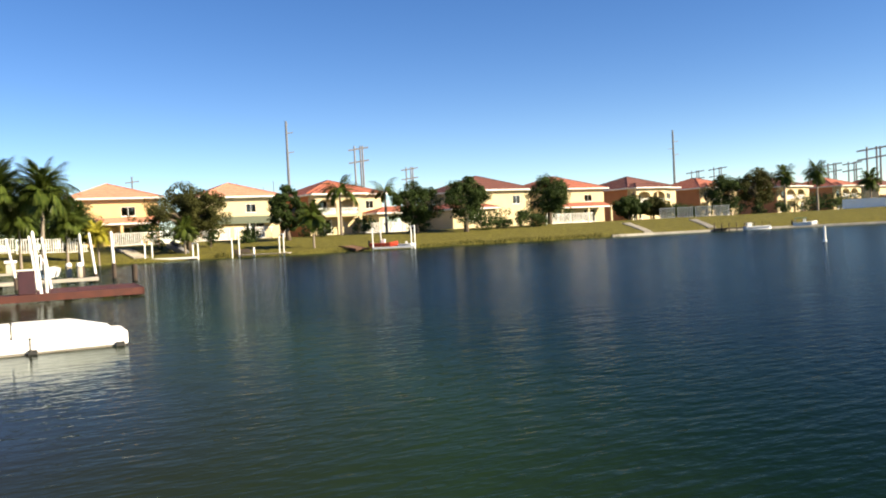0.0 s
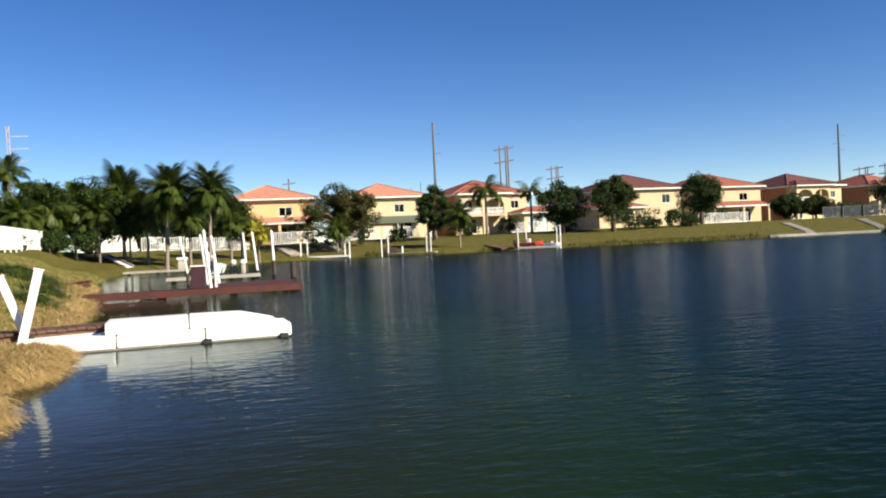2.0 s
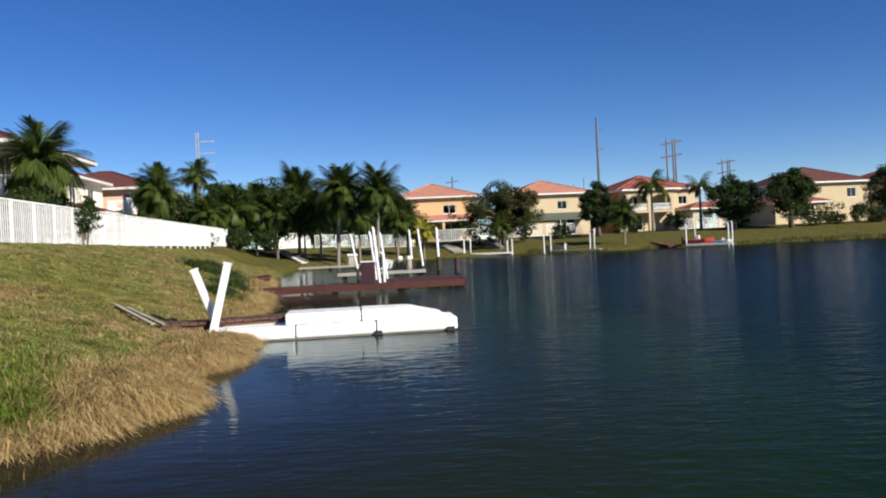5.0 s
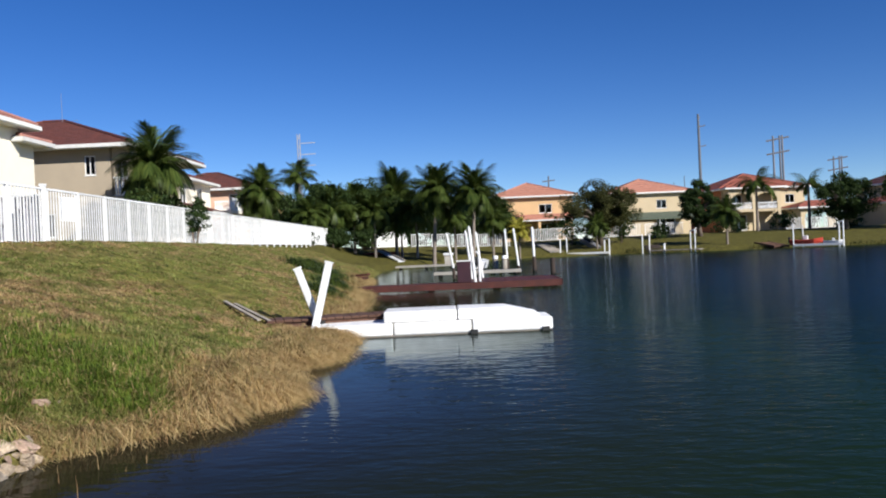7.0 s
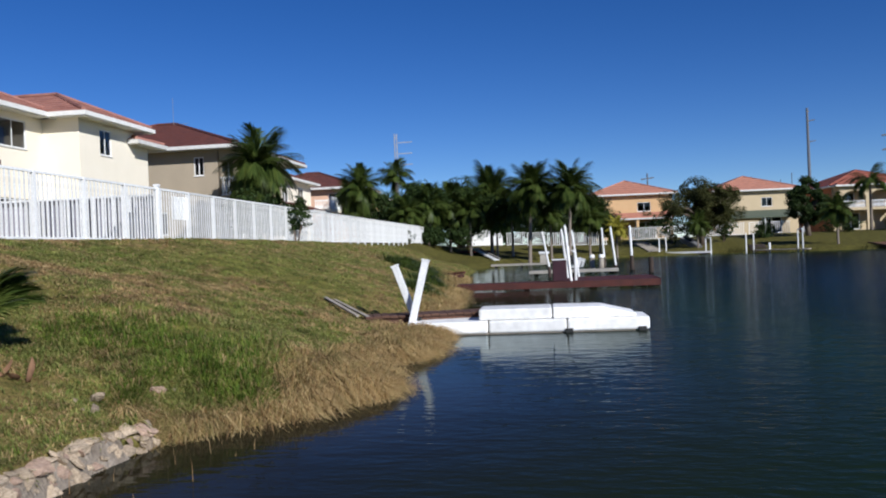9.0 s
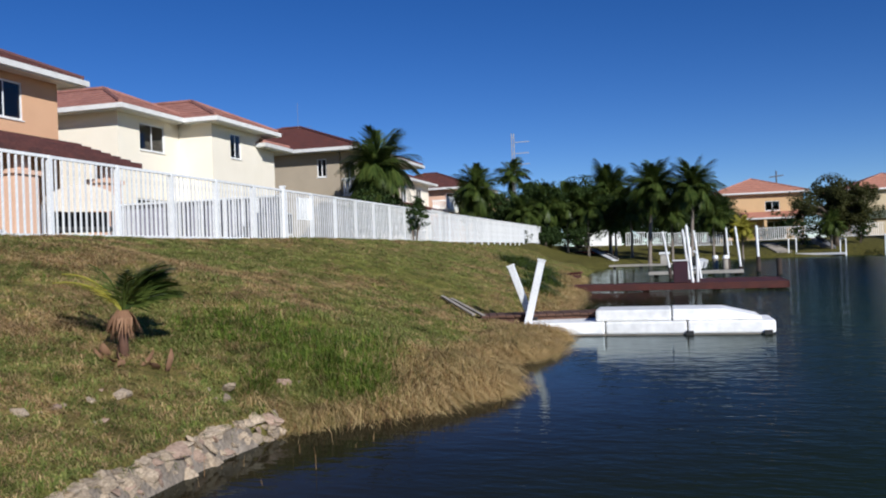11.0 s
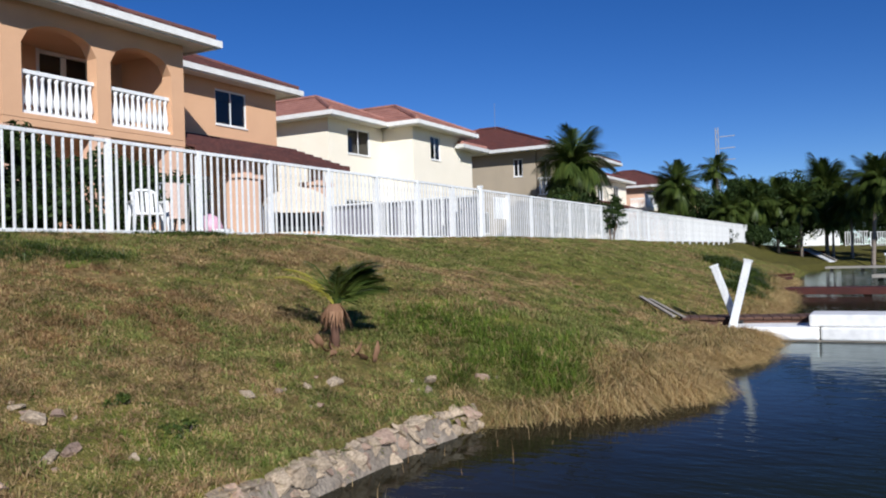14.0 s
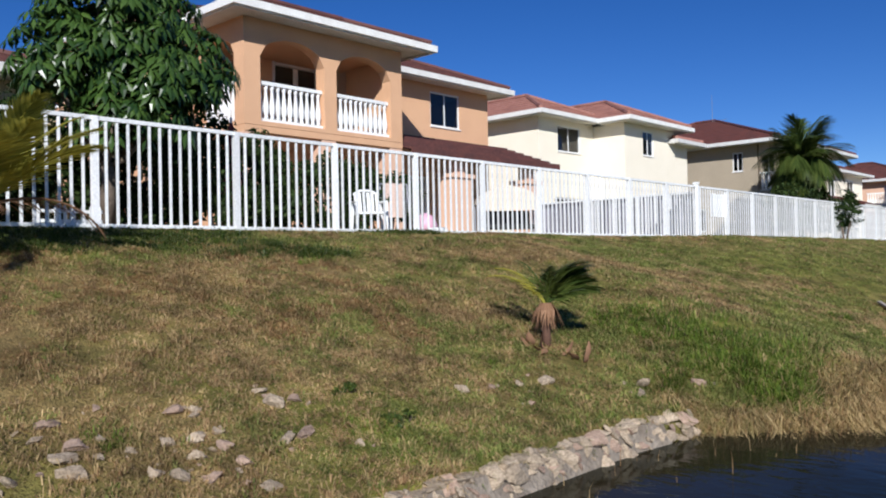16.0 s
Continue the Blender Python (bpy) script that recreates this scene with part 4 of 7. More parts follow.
# ---- docks, lifts and boats ----
def planks(parent, x0, x1, y0, y1, z, t, width, material, along="y", name="plank"):
    """Deck boards side by side, each a part."""
    L = (x1 - x0) if along == "y" else (y1 - y0)
    k = max(1, round(L / width))
    w = L / k
    me = (Build().box(0.006, w - 0.006, 0, y1 - y0, -t, 0) if along == "y" else Build().box(0, x1 - x0, 0.006, w - 0.006, -t, 0)).mesh(name, material)
    for i in range(k):
        o = part(name, me, material, parent)
        o.location = (x0 + i * w, y0, z + 0.004 * ((i * 7) % 3)) if along == "y" else (x0, y0 + i * w, z + 0.004 * ((i * 7) % 3))


# white floating dock made of moulded blocks in two tiers
fd = thing("floating_dock", pose(0, 14.2, 0), "white moulded floating dock blocks moored off the grassy bank", "floating dock")
for x0, x1 in ((-2.72, -1.27), (-1.25, 0.12), (0.14, 1.55)):
    part("float_block", Build().box(x0, x1, 0.0, 1.05, 0.02, 0.235), PLASTIC, fd, "lower white float", bevel=0.035)
part("float_block", Build().box(-1.43, -0.13, 0.12, 1.0, 0.238, 0.435), PLASTIC, fd, "upper white float", bevel=0.035)
ramp_b = Build()
ramp_b.v = [(-0.11, 0.12, 0.238), (1.34, 0.12, 0.238), (1.34, 1.0, 0.238), (-0.11, 1.0, 0.238), (-0.11, 0.12, 0.44), (0.75, 0.12, 0.43), (0.75, 1.0, 0.43), (-0.11, 1.0, 0.44), (1.34, 0.12, 0.29), (1.34, 1.0, 0.29)]
ramp_b.f = [(3, 2, 1, 0), (4, 5, 6, 7), (0, 1, 8, 5, 4), (2, 3, 7, 6, 9), (3, 0, 4, 7), (1, 2, 9, 8), (5, 8, 9, 6)]
part("bow_block", ramp_b, PLASTIC, fd, "upper white float tapering down to its end", bevel=0.025)
for cx in (-2.7, 0.10, 1.36):
    part("bracket", Build().box(cx, cx + 0.13, -0.03, 0.5, -0.10, 0.07), BLACK, fd, "black rubber bracket")
part("waterline_band", Build().box(-2.68, 1.5, 0.03, 1.0, -0.12, 0.03), GREYWOOD, fd)

walkway = thing("gangway", pose(-3.55, 14.55, 0.24, 0, 0, 14), "weathered brown plank gangway from bank to floats", "gangway")
planks(walkway, 0.0, 2.3, 0.0, 0.75, 0.10, 0.04, 0.15, BROWNWOOD, "y")
for yy in (0.05, 0.65):
    part("joist", Build().box(0.0, 2.3, yy, yy + 0.08, -0.16, 0.055), BROWNWOOD, walkway)
part("footing", Build().box(-0.25, 0.25, -0.05, 0.6, -0.28, -0.02), DARKWOOD, walkway)

for nm, p, q, w in (("leaning_post", (-2.74, 14.62, 0.02), (-2.40, 14.68, 1.36), 0.125), ("leaning_post", (-2.66, 14.85, 0.25), (-3.02, 14.85, 1.27), 0.12)):
    b = Build().bar(Vector(p) - Vector(p), Vector(q) - Vector(p), w)
    lp = solo(nm, b, WHITE, Matrix.Translation(p), "white square mooring post leaning over the dock", "post", "crossed mooring posts", bevel=0.012)
    part("cap", Build().bar((Vector(q) - Vector(p)) * 0.985, (Vector(q) - Vector(p)) * 1.01, w + 0.02), WHITE, lp)
    part("foot_plate", Build().box(-0.12, 0.12, -0.1, 0.1, -0.03, 0.04), BLACK, lp)

boards = thing("driftwood_boards", Matrix.Translation((-4.2, 15.2, ground_at(-4.2, 15.2))), "two silvered boards lying down the bank", "boards")
for dx in (0.0, 0.17):
    p = Vector((-4.62 + dx, 15.75 + dx * 0.4, ground_at(-4.62 + dx, 15.75) + 0.05)) - boards.location
    q = Vector((-3.72 + dx, 14.65 + dx * 0.6, ground_at(-3.72 + dx, 14.65) + 0.07)) - boards.location
    part("board", Build().bar(p, q, 0.07, 0.03), GREYWOOD, boards)

# red-stained dock with mooring posts and a dark locker
rd = thing("red_dock", pose(0, 28.1, 0, 0, 0, -2), "red-stained timber dock low over the water", "dock")
planks(rd, -3.9, 0.5, 0.0, 0.95, 0.24, 0.05, 0.30, REDWOOD, "y")
planks(rd, 0.5, 3.55, 0.0, 3.6, 0.24, 0.05, 0.30, REDWOOD, "y")
part("fascia_board", Build().box(-3.9, 3.6, -0.06, -0.006, 0.03, 0.25), REDWOOD, rd, "red fascia board along the dock edge")
part("fascia_board", Build().box(3.56, 3.62, -0.06, 3.6, 0.03, 0.25), REDWOOD, rd)
for cx in (-3.2, -0.9, 1.4, 3.3):
    for cy in (0.25, 0.7 if cx < 0.5 else 3.3):
        part("post", Build().tube([(cx, cy, -1.5), (cx, cy, 0.18)], [0.10, 0.10], 8), DARKWOOD, rd)


def pole_thing(x, y, z, h, lean=(0.0, 0.0), r=0.075, wet=0.0, label="white capped mooring pole standing in the water"):
    p = thing("mooring_pole", Matrix.Translation((x, y, z)), label, "mooring pole", "mooring poles")
    part("shaft", Build().tube([(lean[0] * wet, lean[1] * wet, wet), (lean[0] * h, lean[1] * h, h)], [r, r], 10), WHITE, p)
    if wet:
        part("post", Build().tube([(0, 0, -1.2), (lean[0] * wet, lean[1] * wet, wet - 0.003)], [r * 1.6, r * 1.5], 10), DARKWOOD, p)
    part("cap", Build().tube([(lean[0] * h, lean[1] * h, h + 0.002), (lean[0] * h, lean[1] * h, h + 0.09)], [r * 1.15, r * 0.2], 10), WHITE, p)
    return p


pole_thing(0.66, 28.35, 0.25, 1.85, (-0.08, 0.0), 0.05, label="thick white mooring pole on the red dock")
pole_thing(0.62, 30.9, 0.25, 1.75, (-0.10, 0.0), 0.042)
pole_thing(1.05, 31.4, 0.25, 1.70, (-0.12, 0.02), 0.042)
pole_thing(0.05, 38.0, 0.0, 2.05, (-0.16, 0.0), 0.05, 0.5)
pole_thing(3.35, 42.0, 0.0, 2.2, (-0.10, 0.0), 0.055, 0.35)
pole_thing(4.35, 44.0, 0.0, 2.25, (-0.03, 0.0), 0.07, 0.75, "tall white mooring pole on a dark pile")
pole_thing(3.35, 50.0, 0.0, 2.3, (-0.05, 0.0), 0.06, 0.6)
solo("mooring_post", Build().tube([(0, 0, -1.4), (0, 0, 0.74)], [0.13, 0.12], 10), DARKWOOD, Matrix.Translation((4.75, 39.5, 0)), "short dark timber pile in the water", "pile")
locker = thing("dock_locker", pose(0.28, 28.55, 0.252), "dark maroon dock locker with white tray", "locker")
part("body", Build().box(-0.24, 0.24, -0.3, 0.28, 0.0, 0.72), mat("maroon_locker", (0.045, 0.014, 0.02), (0.03, 0.011, 0.016), rough=0.5), locker, bevel=0.02)
part("lid", Build().box(-0.26, 0.26, -0.32, 0.30, 0.722, 0.76), WHITE, locker, "white tray lid", bevel=0.01)
part("tap_post", Build().tube([(0.55, 0.1, 0), (0.55, 0.1, 0.95), (0.45, 0.1, 1.05)], [0.05, 0.05, 0.03], 8), WHITE, locker)

# pale service docks beyond it
for x0, x1, y0, w, lab in ((-1.0, 3.3, 40.4, 1.1, "pale grey dock running into the lagoon"), (-4.0, 0.2, 57.5, 1.2, "narrow pale dock at the lagoon's corner")):
    sd = thing("service_dock", pose(0, y0, 0, 0, 0, -4), lab, "dock", "service docks")
    planks(sd, x0, x1, 0.0, w, 0.22, 0.05, 0.35, CONCRETE, "y")
    part("edge_beam", Build().box(x0, x1, -0.05, -0.006, 0.10, 0.225), CONCRETE, sd, "pale edge beam")
    for cx in (x0 + 0.3, (x0 + x1) / 2, x1 - 0.3):
        part("post", Build().tube([(cx, w / 2, -1.5), (cx, w / 2, 0.168)], [0.11, 0.11], 8), DARKWOOD, sd)
pedestal = thing("dock_pedestal", pose(-0.25, 57.9, 0.23), "small grey pedestal with a white cap on the dock", "pedestal")
part("body", Build().box(-0.28, 0.28, -0.25, 0.25, 0, 0.62), CONCRETE, pedestal, bevel=0.02)
part("cap", Build().box(-0.36, 0.36, -0.33, 0.33, 0.622, 0.78), WHITE, pedestal, bevel=0.02)
for x, y in ((2.55, 49.2), (3.05, 48.6)):
    p2 = thing("dock_pedestal", pose(x, y, 0.0), "stubby grey pile with white cap", "pile", "stubby piles")
    part("body", Build().tube([(0, 0, -1.2), (0, 0, 0.62)], [0.16, 0.16], 10), GREYWOOD, p2)
    part("cap", Build().tube([(0, 0, 0.622), (0, 0, 0.80)], [0.18, 0.14], 10), WHITE, p2)
bank_ramp = thing("bank_ramp", pose(-4.9, 68.5, 0), "white board ramp resting on the lawn", "ramp")
part("board", Build().bar((-1.6, 6.0, 1.35), (0.9, -3.0, 0.42), 0.5, 0.07), WHITE, bank_ramp)
part("kerb", Build().bar((-1.3, 6.0, 1.42), (1.15, -3.0, 0.5), 0.1, 0.12), GREYWOOD, bank_ramp)

skiff = thing("work_skiff", pose(1.7, 51.0, 0.05, 0, 0, 80), "small white skiff with outboard and rail beside the dock", "boat")
hull = Build()
for i, (x, w, h) in enumerate(((-1.5, 0.5, 0.45), (-0.5, 0.6, 0.42), (0.6, 0.5, 0.46), (1.5, 0.04, 0.56))):
    hull.v += [(x, -w, h), (x, -w * 0.7, 0.0), (x, w * 0.7, 0.0), (x, w, h)]
for i in range(3):
    a = i * 4
    hull.f += [(a, a + 1, a + 5, a + 4), (a + 1, a + 2, a + 6, a + 5), (a + 2, a + 3, a + 7, a + 6), (a, a + 4, a + 7, a + 3)]
hull.f += [(3, 2, 1, 0), (12, 13, 14, 15)]
part("hull", hull, WHITE, skiff, "white hull", bevel=0.02)
part("outboard", Build().box(-1.75, -1.5, -0.15, 0.15, 0.2, 0.75), BLACK, skiff, "black outboard motor", bevel=0.04)
rail = Build().tube([(-0.6, 0.5, 0.45), (-0.6, 0.5, 1.2), (0.4, 0.5, 1.25), (0.4, 0.5, 0.45)], [0.04] * 4, 6)
part("rail", rail, WHITE, skiff, "bent white rail")
scrap = thing("scrap_timber", Matrix.Translation((-4.05, 34.3, ground_at(-4.05, 34.3))), "two red-brown boards dumped on the bank", "boards")
part("board", Build().bar((-0.4, 0, 0.08), (0.42, 0.1, 0.12), 0.3, 0.12), REDWOOD, scrap)
part("board", Build().bar((-0.3, 0.25, 0.2), (0.45, 0.0, 0.26), 0.25, 0.1), REDWOOD, scrap)
solo("red_mulch_bed", Build().box(-2.6, 2.6, -0.5, 0.5, -0.15, 0.14), mat("red_mulch", (0.26, 0.05, 0.03), (0.18, 0.04, 0.025), rough=0.95, bump=0.6), pose(-7.2, 74.0, ground_at(-7.2, 74.0), 0, 0, 8), "red mulch bed by the garden wall", "flower bed", bevel=0.05)

# lifts and ramps along the far shore
def boat_lift(p, q, depth, label, heights, beam=True):
    """A lift between p and q (x, y) on the water side, with a second pair of posts behind."""
    p, q = Vector((*p, 0)), Vector((*q, 0))
    u = (q - p).normalized()
    n = Vector((-u.y, u.x, 0)) * depth
    l = thing("boat_lift", Matrix.Translation(p), label, "boat lift", "boat lifts")
    span = q - p
    if beam:
        part("beam", Build().bar(Vector((0, 0, 0.2)), span + Vector((0, 0, 0.2)), 0.22, 0.18), WHITE, l, "white cross beam", bevel=0.02)
    for c, h in zip((Vector((0, 0, 0)), u * 0.5 + n * 0.4, span + n * 0.4 - u * 0.55, span), heights):
        part("post", Build().tube([(c.x, c.y, -1.0), (c.x, c.y, h)], [0.058, 0.058], 8), WHITE, l)
    part("cap_beam", Build().bar(span + n * 0.4 - u * 0.55 + Vector((0, 0, heights[2])), span + Vector((0, 0, heights[3])), 0.09), WHITE, l)
    return l


boat_lift((10.35, 78.2), (14.65, 76.45), 1.3, "white boat lift frame at the far shore", (1.6, 1.7, 1.5, 1.45))
boat_lift((17.35, 74.9), (21.25, 72.0), 1.0, "white paired-pole boat lift with low dock", (1.75, 1.7, 1.85, 1.95), False)
boat_lift((29.0, 70.1), (32.1, 67.7), 2.6, "white boat lift holding a small red boat", (2.0, 1.9, 2.0, 2.1))
for x, y, turn, L, m_, lab in ((10.1, 78.9, 4, 8.5, GREYWOOD, "grey timber gangway down the far bank"), (18.6, 75.6, -10, 3.4, DARKWOOD, "dark timber steps down to the water"),
                               (28.6, 71.6, 8, 3.4, BROWNWOOD, "brown timber steps beside the boat lift"),
                               (58.9, 67.2, -26.6, 10.0, CONCRETE, "pale concrete path down the far bank"), (65.8, 65.1, -33, 10.3, CONCRETE, "pale concrete path down the lawn")):
    g = thing("gangway", pose(x, y, 0, 0, 0, turn), lab, "gangway", "far shore gangways")
    z1 = ground_at(x - math.sin(radians(turn)) * L, y + math.cos(radians(turn)) * L)
    k = int(L / 0.6)
    half_w = 0.4 if m_ is CONCRETE else 0.65
    sm = Build().box(-half_w, half_w, 0, 0.56, -0.12, 0.03).mesh("tread", m_)
    for i in range(k):
        o = part("tread", sm, m_, g)
        gx_, gy_ = x - math.sin(radians(turn)) * L * i / k, y + math.cos(radians(turn)) * L * i / k
        o.location = (0, L * i / k, max(0.22 + (z1 - 0.15) * i / k, ground_at(gx_, gy_) + 0.09))
    for sx in (-half_w - 0.05, half_w - 0.03):
        part("stringer", Build().bar((sx + 0.04, 0, 0.14), (sx + 0.04, L, z1), 0.08, 0.2), m_, g)
sw = thing("sea_wall", Matrix.Identity(4), "low pale concrete edging along the far shore", "sea wall", kind="structure")
for (x0, y0), (x1, y1) in zip(((54.5, 67.7), (59, 66.6), (66, 64.1), (72, 60.6), (79, 55.6)), ((59, 66.6), (66, 64.1), (72, 60.6), (79, 55.6), (96, 42.0))):
    part("coping", Build().bar((x0, y0, 0.08), (x1, y1, 0.08), 0.35, 0.24), CONCRETE, sw)
low_dock = thing("far_dock", pose(17.8, 74.3, 0, 0, 0, -37), "low timber dock under the paired poles", "dock")
planks(low_dock, 0.0, 4.6, 0, 0.9, 0.26, 0.08, 0.35, GREYWOOD, "y")
part("stump", Build().tube([(1.3, 0.3, 0), (1.3, 0.3, 0.85)], [0.09, 0.09], 8), WHITE, low_dock)


def small_boat(x, y, z, turn, L, hull_m, label):
    s = thing("boat", pose(x, y, z, 0, 0, turn), label, "boat", "small boats")
    b = Build()
    for xx, w, h, k in ((-0.5, 0.17, 0.17, 0.0), (-0.2, 0.2, 0.16, 0.0), (0.25, 0.17, 0.18, 0.01), (0.5, 0.02, 0.22, 0.06)):
        b.v += [(xx * L, -w * L, h * L), (xx * L, -w * L * 0.7, k * L), (xx * L, w * L * 0.7, k * L), (xx * L, w * L, h * L)]
    for i in range(3):
        a = i * 4
        b.f += [(a, a + 1, a + 5, a + 4), (a + 1, a + 2, a + 6, a + 5), (a + 2, a + 3, a + 7, a + 6), (a, a + 4, a + 7, a + 3)]
    b.f += [(3, 2, 1, 0), (12, 13, 14, 15)]
    part("hull", b, hull_m, s, bevel=0.02)
    part("console", Build().box(-0.08 * L, 0.04 * L, -0.06 * L, 0.06 * L, 0.165 * L, 0.30 * L), WHITE, s, bevel=0.02)
    part("outboard", Build().box(-0.57 * L, -0.505 * L, -0.04 * L, 0.04 * L, 0.06 * L, 0.27 * L), BLACK, s, bevel=0.02)
    return s


small_boat(30.2, 70.3, 0.22, -38, 2.6, RED, "small orange-red boat resting on the white lift")
small_boat(32.0, 69.2, 0.22, -38, 1.6, WHITE, "small white dinghy on the lift")
jet = thing("jet_ski", pose(13.7, 81.2, ground_at(13.7, 81.2) + 0.05, 0, 22, -60), "grey and black jet ski tipped on the bank", "jet ski")
jb = Build()
for xx, w, h in ((-1.3, 0.45, 0.42), (-0.2, 0.5, 0.45), (0.9, 0.36, 0.5), (1.5, 0.05, 0.55)):
    jb.v += [(xx, -w, h), (xx, -w * 0.6, 0.0), (xx, w * 0.6, 0.0), (xx, w, h)]
for i in range(3):
    a = i * 4
    jb.f += [(a, a + 1, a + 5, a + 4), (a + 1, a + 2, a + 6, a + 5), (a + 2, a + 3, a + 7, a + 6), (a, a + 4, a + 7, a + 3)]
jb.f += [(3, 2, 1, 0), (12, 13, 14, 15)]
part("hull", jb, STEEL, jet, "grey hull", bevel=0.03)
part("seat", Build().box(-1.1, 0.1, -0.17, 0.17, 0.43, 0.72), BLACK, jet, "black seat", bevel=0.06)
part("handlebar", Build().tube([(0.3, -0.35, 0.95), (0.45, 0, 0.85), (0.3, 0.35, 0.95)], [0.03] * 3, 6), BLACK, jet)
pontoon = thing("far_dock", pose(65.0, 64.2, 0, 0, 0, -70), "dark dock with railing posts on the far shore", "dock")
planks(pontoon, 0.0, 3.4, 0, 1.2, 0.30, 0.1, 0.4, DARKWOOD, "y")
for i in range(5):
    part("post", Build().tube([(0.1 + i * 0.8, 0.05, -1.0), (0.1 + i * 0.8, 0.05, 0.85)], [0.05, 0.05], 6), DARKWOOD, pontoon)
pb = thing("pontoon_boat", pose(65.5, 60.3, 0, 0, 0, -34), "low white pontoon boat with thin rails at the far dock", "boat")
for yy in (0.0, 0.95):
    part("float", Build().tube([(-0.1, yy, 0.12), (0.15, yy, 0.10), (2.2, yy, 0.10), (2.5, yy, 0.16)], [0.06, 0.16, 0.16, 0.04], 10), WHITE, pb, smooth=True)
part("deck", Build().box(0.0, 2.4, -0.2, 1.15, 0.26, 0.38), WHITE, pb, "white deck", bevel=0.02)
for i in range(4):
    part("rail_post", Build().tube([(0.1 + i * 0.72, -0.15, 0.38), (0.1 + i * 0.72, -0.15, 0.85)], [0.025, 0.025], 6), DARKWOOD, pb)
part("console", Build().box(0.2, 0.7, 0.3, 0.8, 0.38, 0.75), WHITE, pb, bevel=0.03)
gb = small_boat(71.6, 58.2, 0.15, -45, 2.3, WHITE, "white boat with green canopy on the far shore")
part("canopy", Build().box(-1.0, 0.2, -0.35, 0.35, 0.78, 0.84), GREENCLOTH, gb, "green canvas canopy", bevel=0.04)
for cx in (-0.9, 0.1):
    part("canopy_post", Build().tube([(cx, 0.3, 0.3), (cx, 0.3, 0.779)], [0.03, 0.03], 6), STEEL, gb)
buoy = thing("channel_buoy", pose(37.0, 28.9, 0), "white tapered channel buoy floating on the lake", "buoy")
part("float", Build().tube([(0, 0, -0.3), (0, 0, 0.08), (0, 0, 0.12)], [0.10, 0.10, 0.07], 12), WHITE, buoy)
part("mast", Build().tube([(0, 0, 0.121), (0, 0, 0.82)], [0.065, 0.05], 12), WHITE, buoy)


# ---- plants ----
rng = np.random.default_rng(7)


def mesh_from(verts, faces, material, name):
    me = bpy.data.meshes.new(name)
    me.from_pydata(np.asarray(verts).tolist(), [], np.asarray(faces).tolist())
    me.materials.append(material)
    me.update()
    return me


def leaf_cloud(centres, normals, length, width, r):
    """Diamond leaves at the centres, each turned about its normal at random."""
    n = len(centres)
    a = r.normal(size=(n, 3))
    t = np.cross(normals, a)
    t /= np.linalg.norm(t, axis=1, keepdims=True) + 1e-9
    s = np.cross(normals, t)
    ln = (length * r.uniform(0.6, 1.35, n))[:, None]
    wd = (width * r.uniform(0.6, 1.35, n))[:, None]
    v = np.stack([centres - t * ln / 2, centres + s * wd / 2 + normals * wd * 0.15, centres + t * ln / 2, centres - s * wd / 2 + normals * wd * 0.15], 1).reshape(-1, 3)
    return v, np.arange(4 * n).reshape(-1, 4)


def crown_points(r, clumps, n, rx, rz, clump_r):
    """Leaf places on the outsides of clumps scattered through an uneven, lobed dome."""
    a = r.uniform(0, 2 * np.pi, clumps)
    zc = r.uniform(-1.0, 1.0, clumps)
    ph = r.uniform(0, 6.28, 2)
    lobe = 1 + 0.26 * np.sin(2 * a + ph[0]) + 0.2 * np.sin(5 * a + ph[1])
    zc = zc * (1 + 0.22 * np.sin(3 * a + ph[1]))
    girth = np.sqrt(np.clip(1 - np.clip(np.abs(zc), 0, 1) ** 2.6, 0.08, 1)) * np.where(zc < 0, 1.0, 1 - 0.12 * zc)
    rad = r.uniform(0.15, 1.0, clumps) ** 0.5 * girth * lobe
    c = np.stack([np.cos(a) * rad * rx, np.sin(a) * rad * rx, zc * rz * r.uniform(0.8, 1.0, clumps)], 1)
    sizes = clump_r * r.uniform(0.55, 1.25, clumps)
    pick = r.integers(0, clumps, n)
    d = r.normal(size=(n, 3))
    d /= np.linalg.norm(d, axis=1, keepdims=True)
    p = c[pick] + d * (sizes[pick] * r.uniform(0.15, 1.1, n) ** 0.5)[:, None] * [1, 1, 0.75]
    wave = p * (2 * np.pi / (0.75 * rx)) + r.uniform(0, 6.28, 3)
    open_ = np.sin(wave[:, 0] + 0.8 * np.sin(wave[:, 2])) + np.sin(wave[:, 1]) + np.sin(wave[:, 2] * 1.2 + wave[:, 0] * 0.5) > -0.95
    p, d, n = p[open_], d[open_], int(open_.sum())
    nrm = d * 0.6 + r.normal(size=(n, 3)) * 0.5 + [0, 0, 0.35]
    nrm /= np.linalg.norm(nrm, axis=1, keepdims=True)
    return p, nrm, c


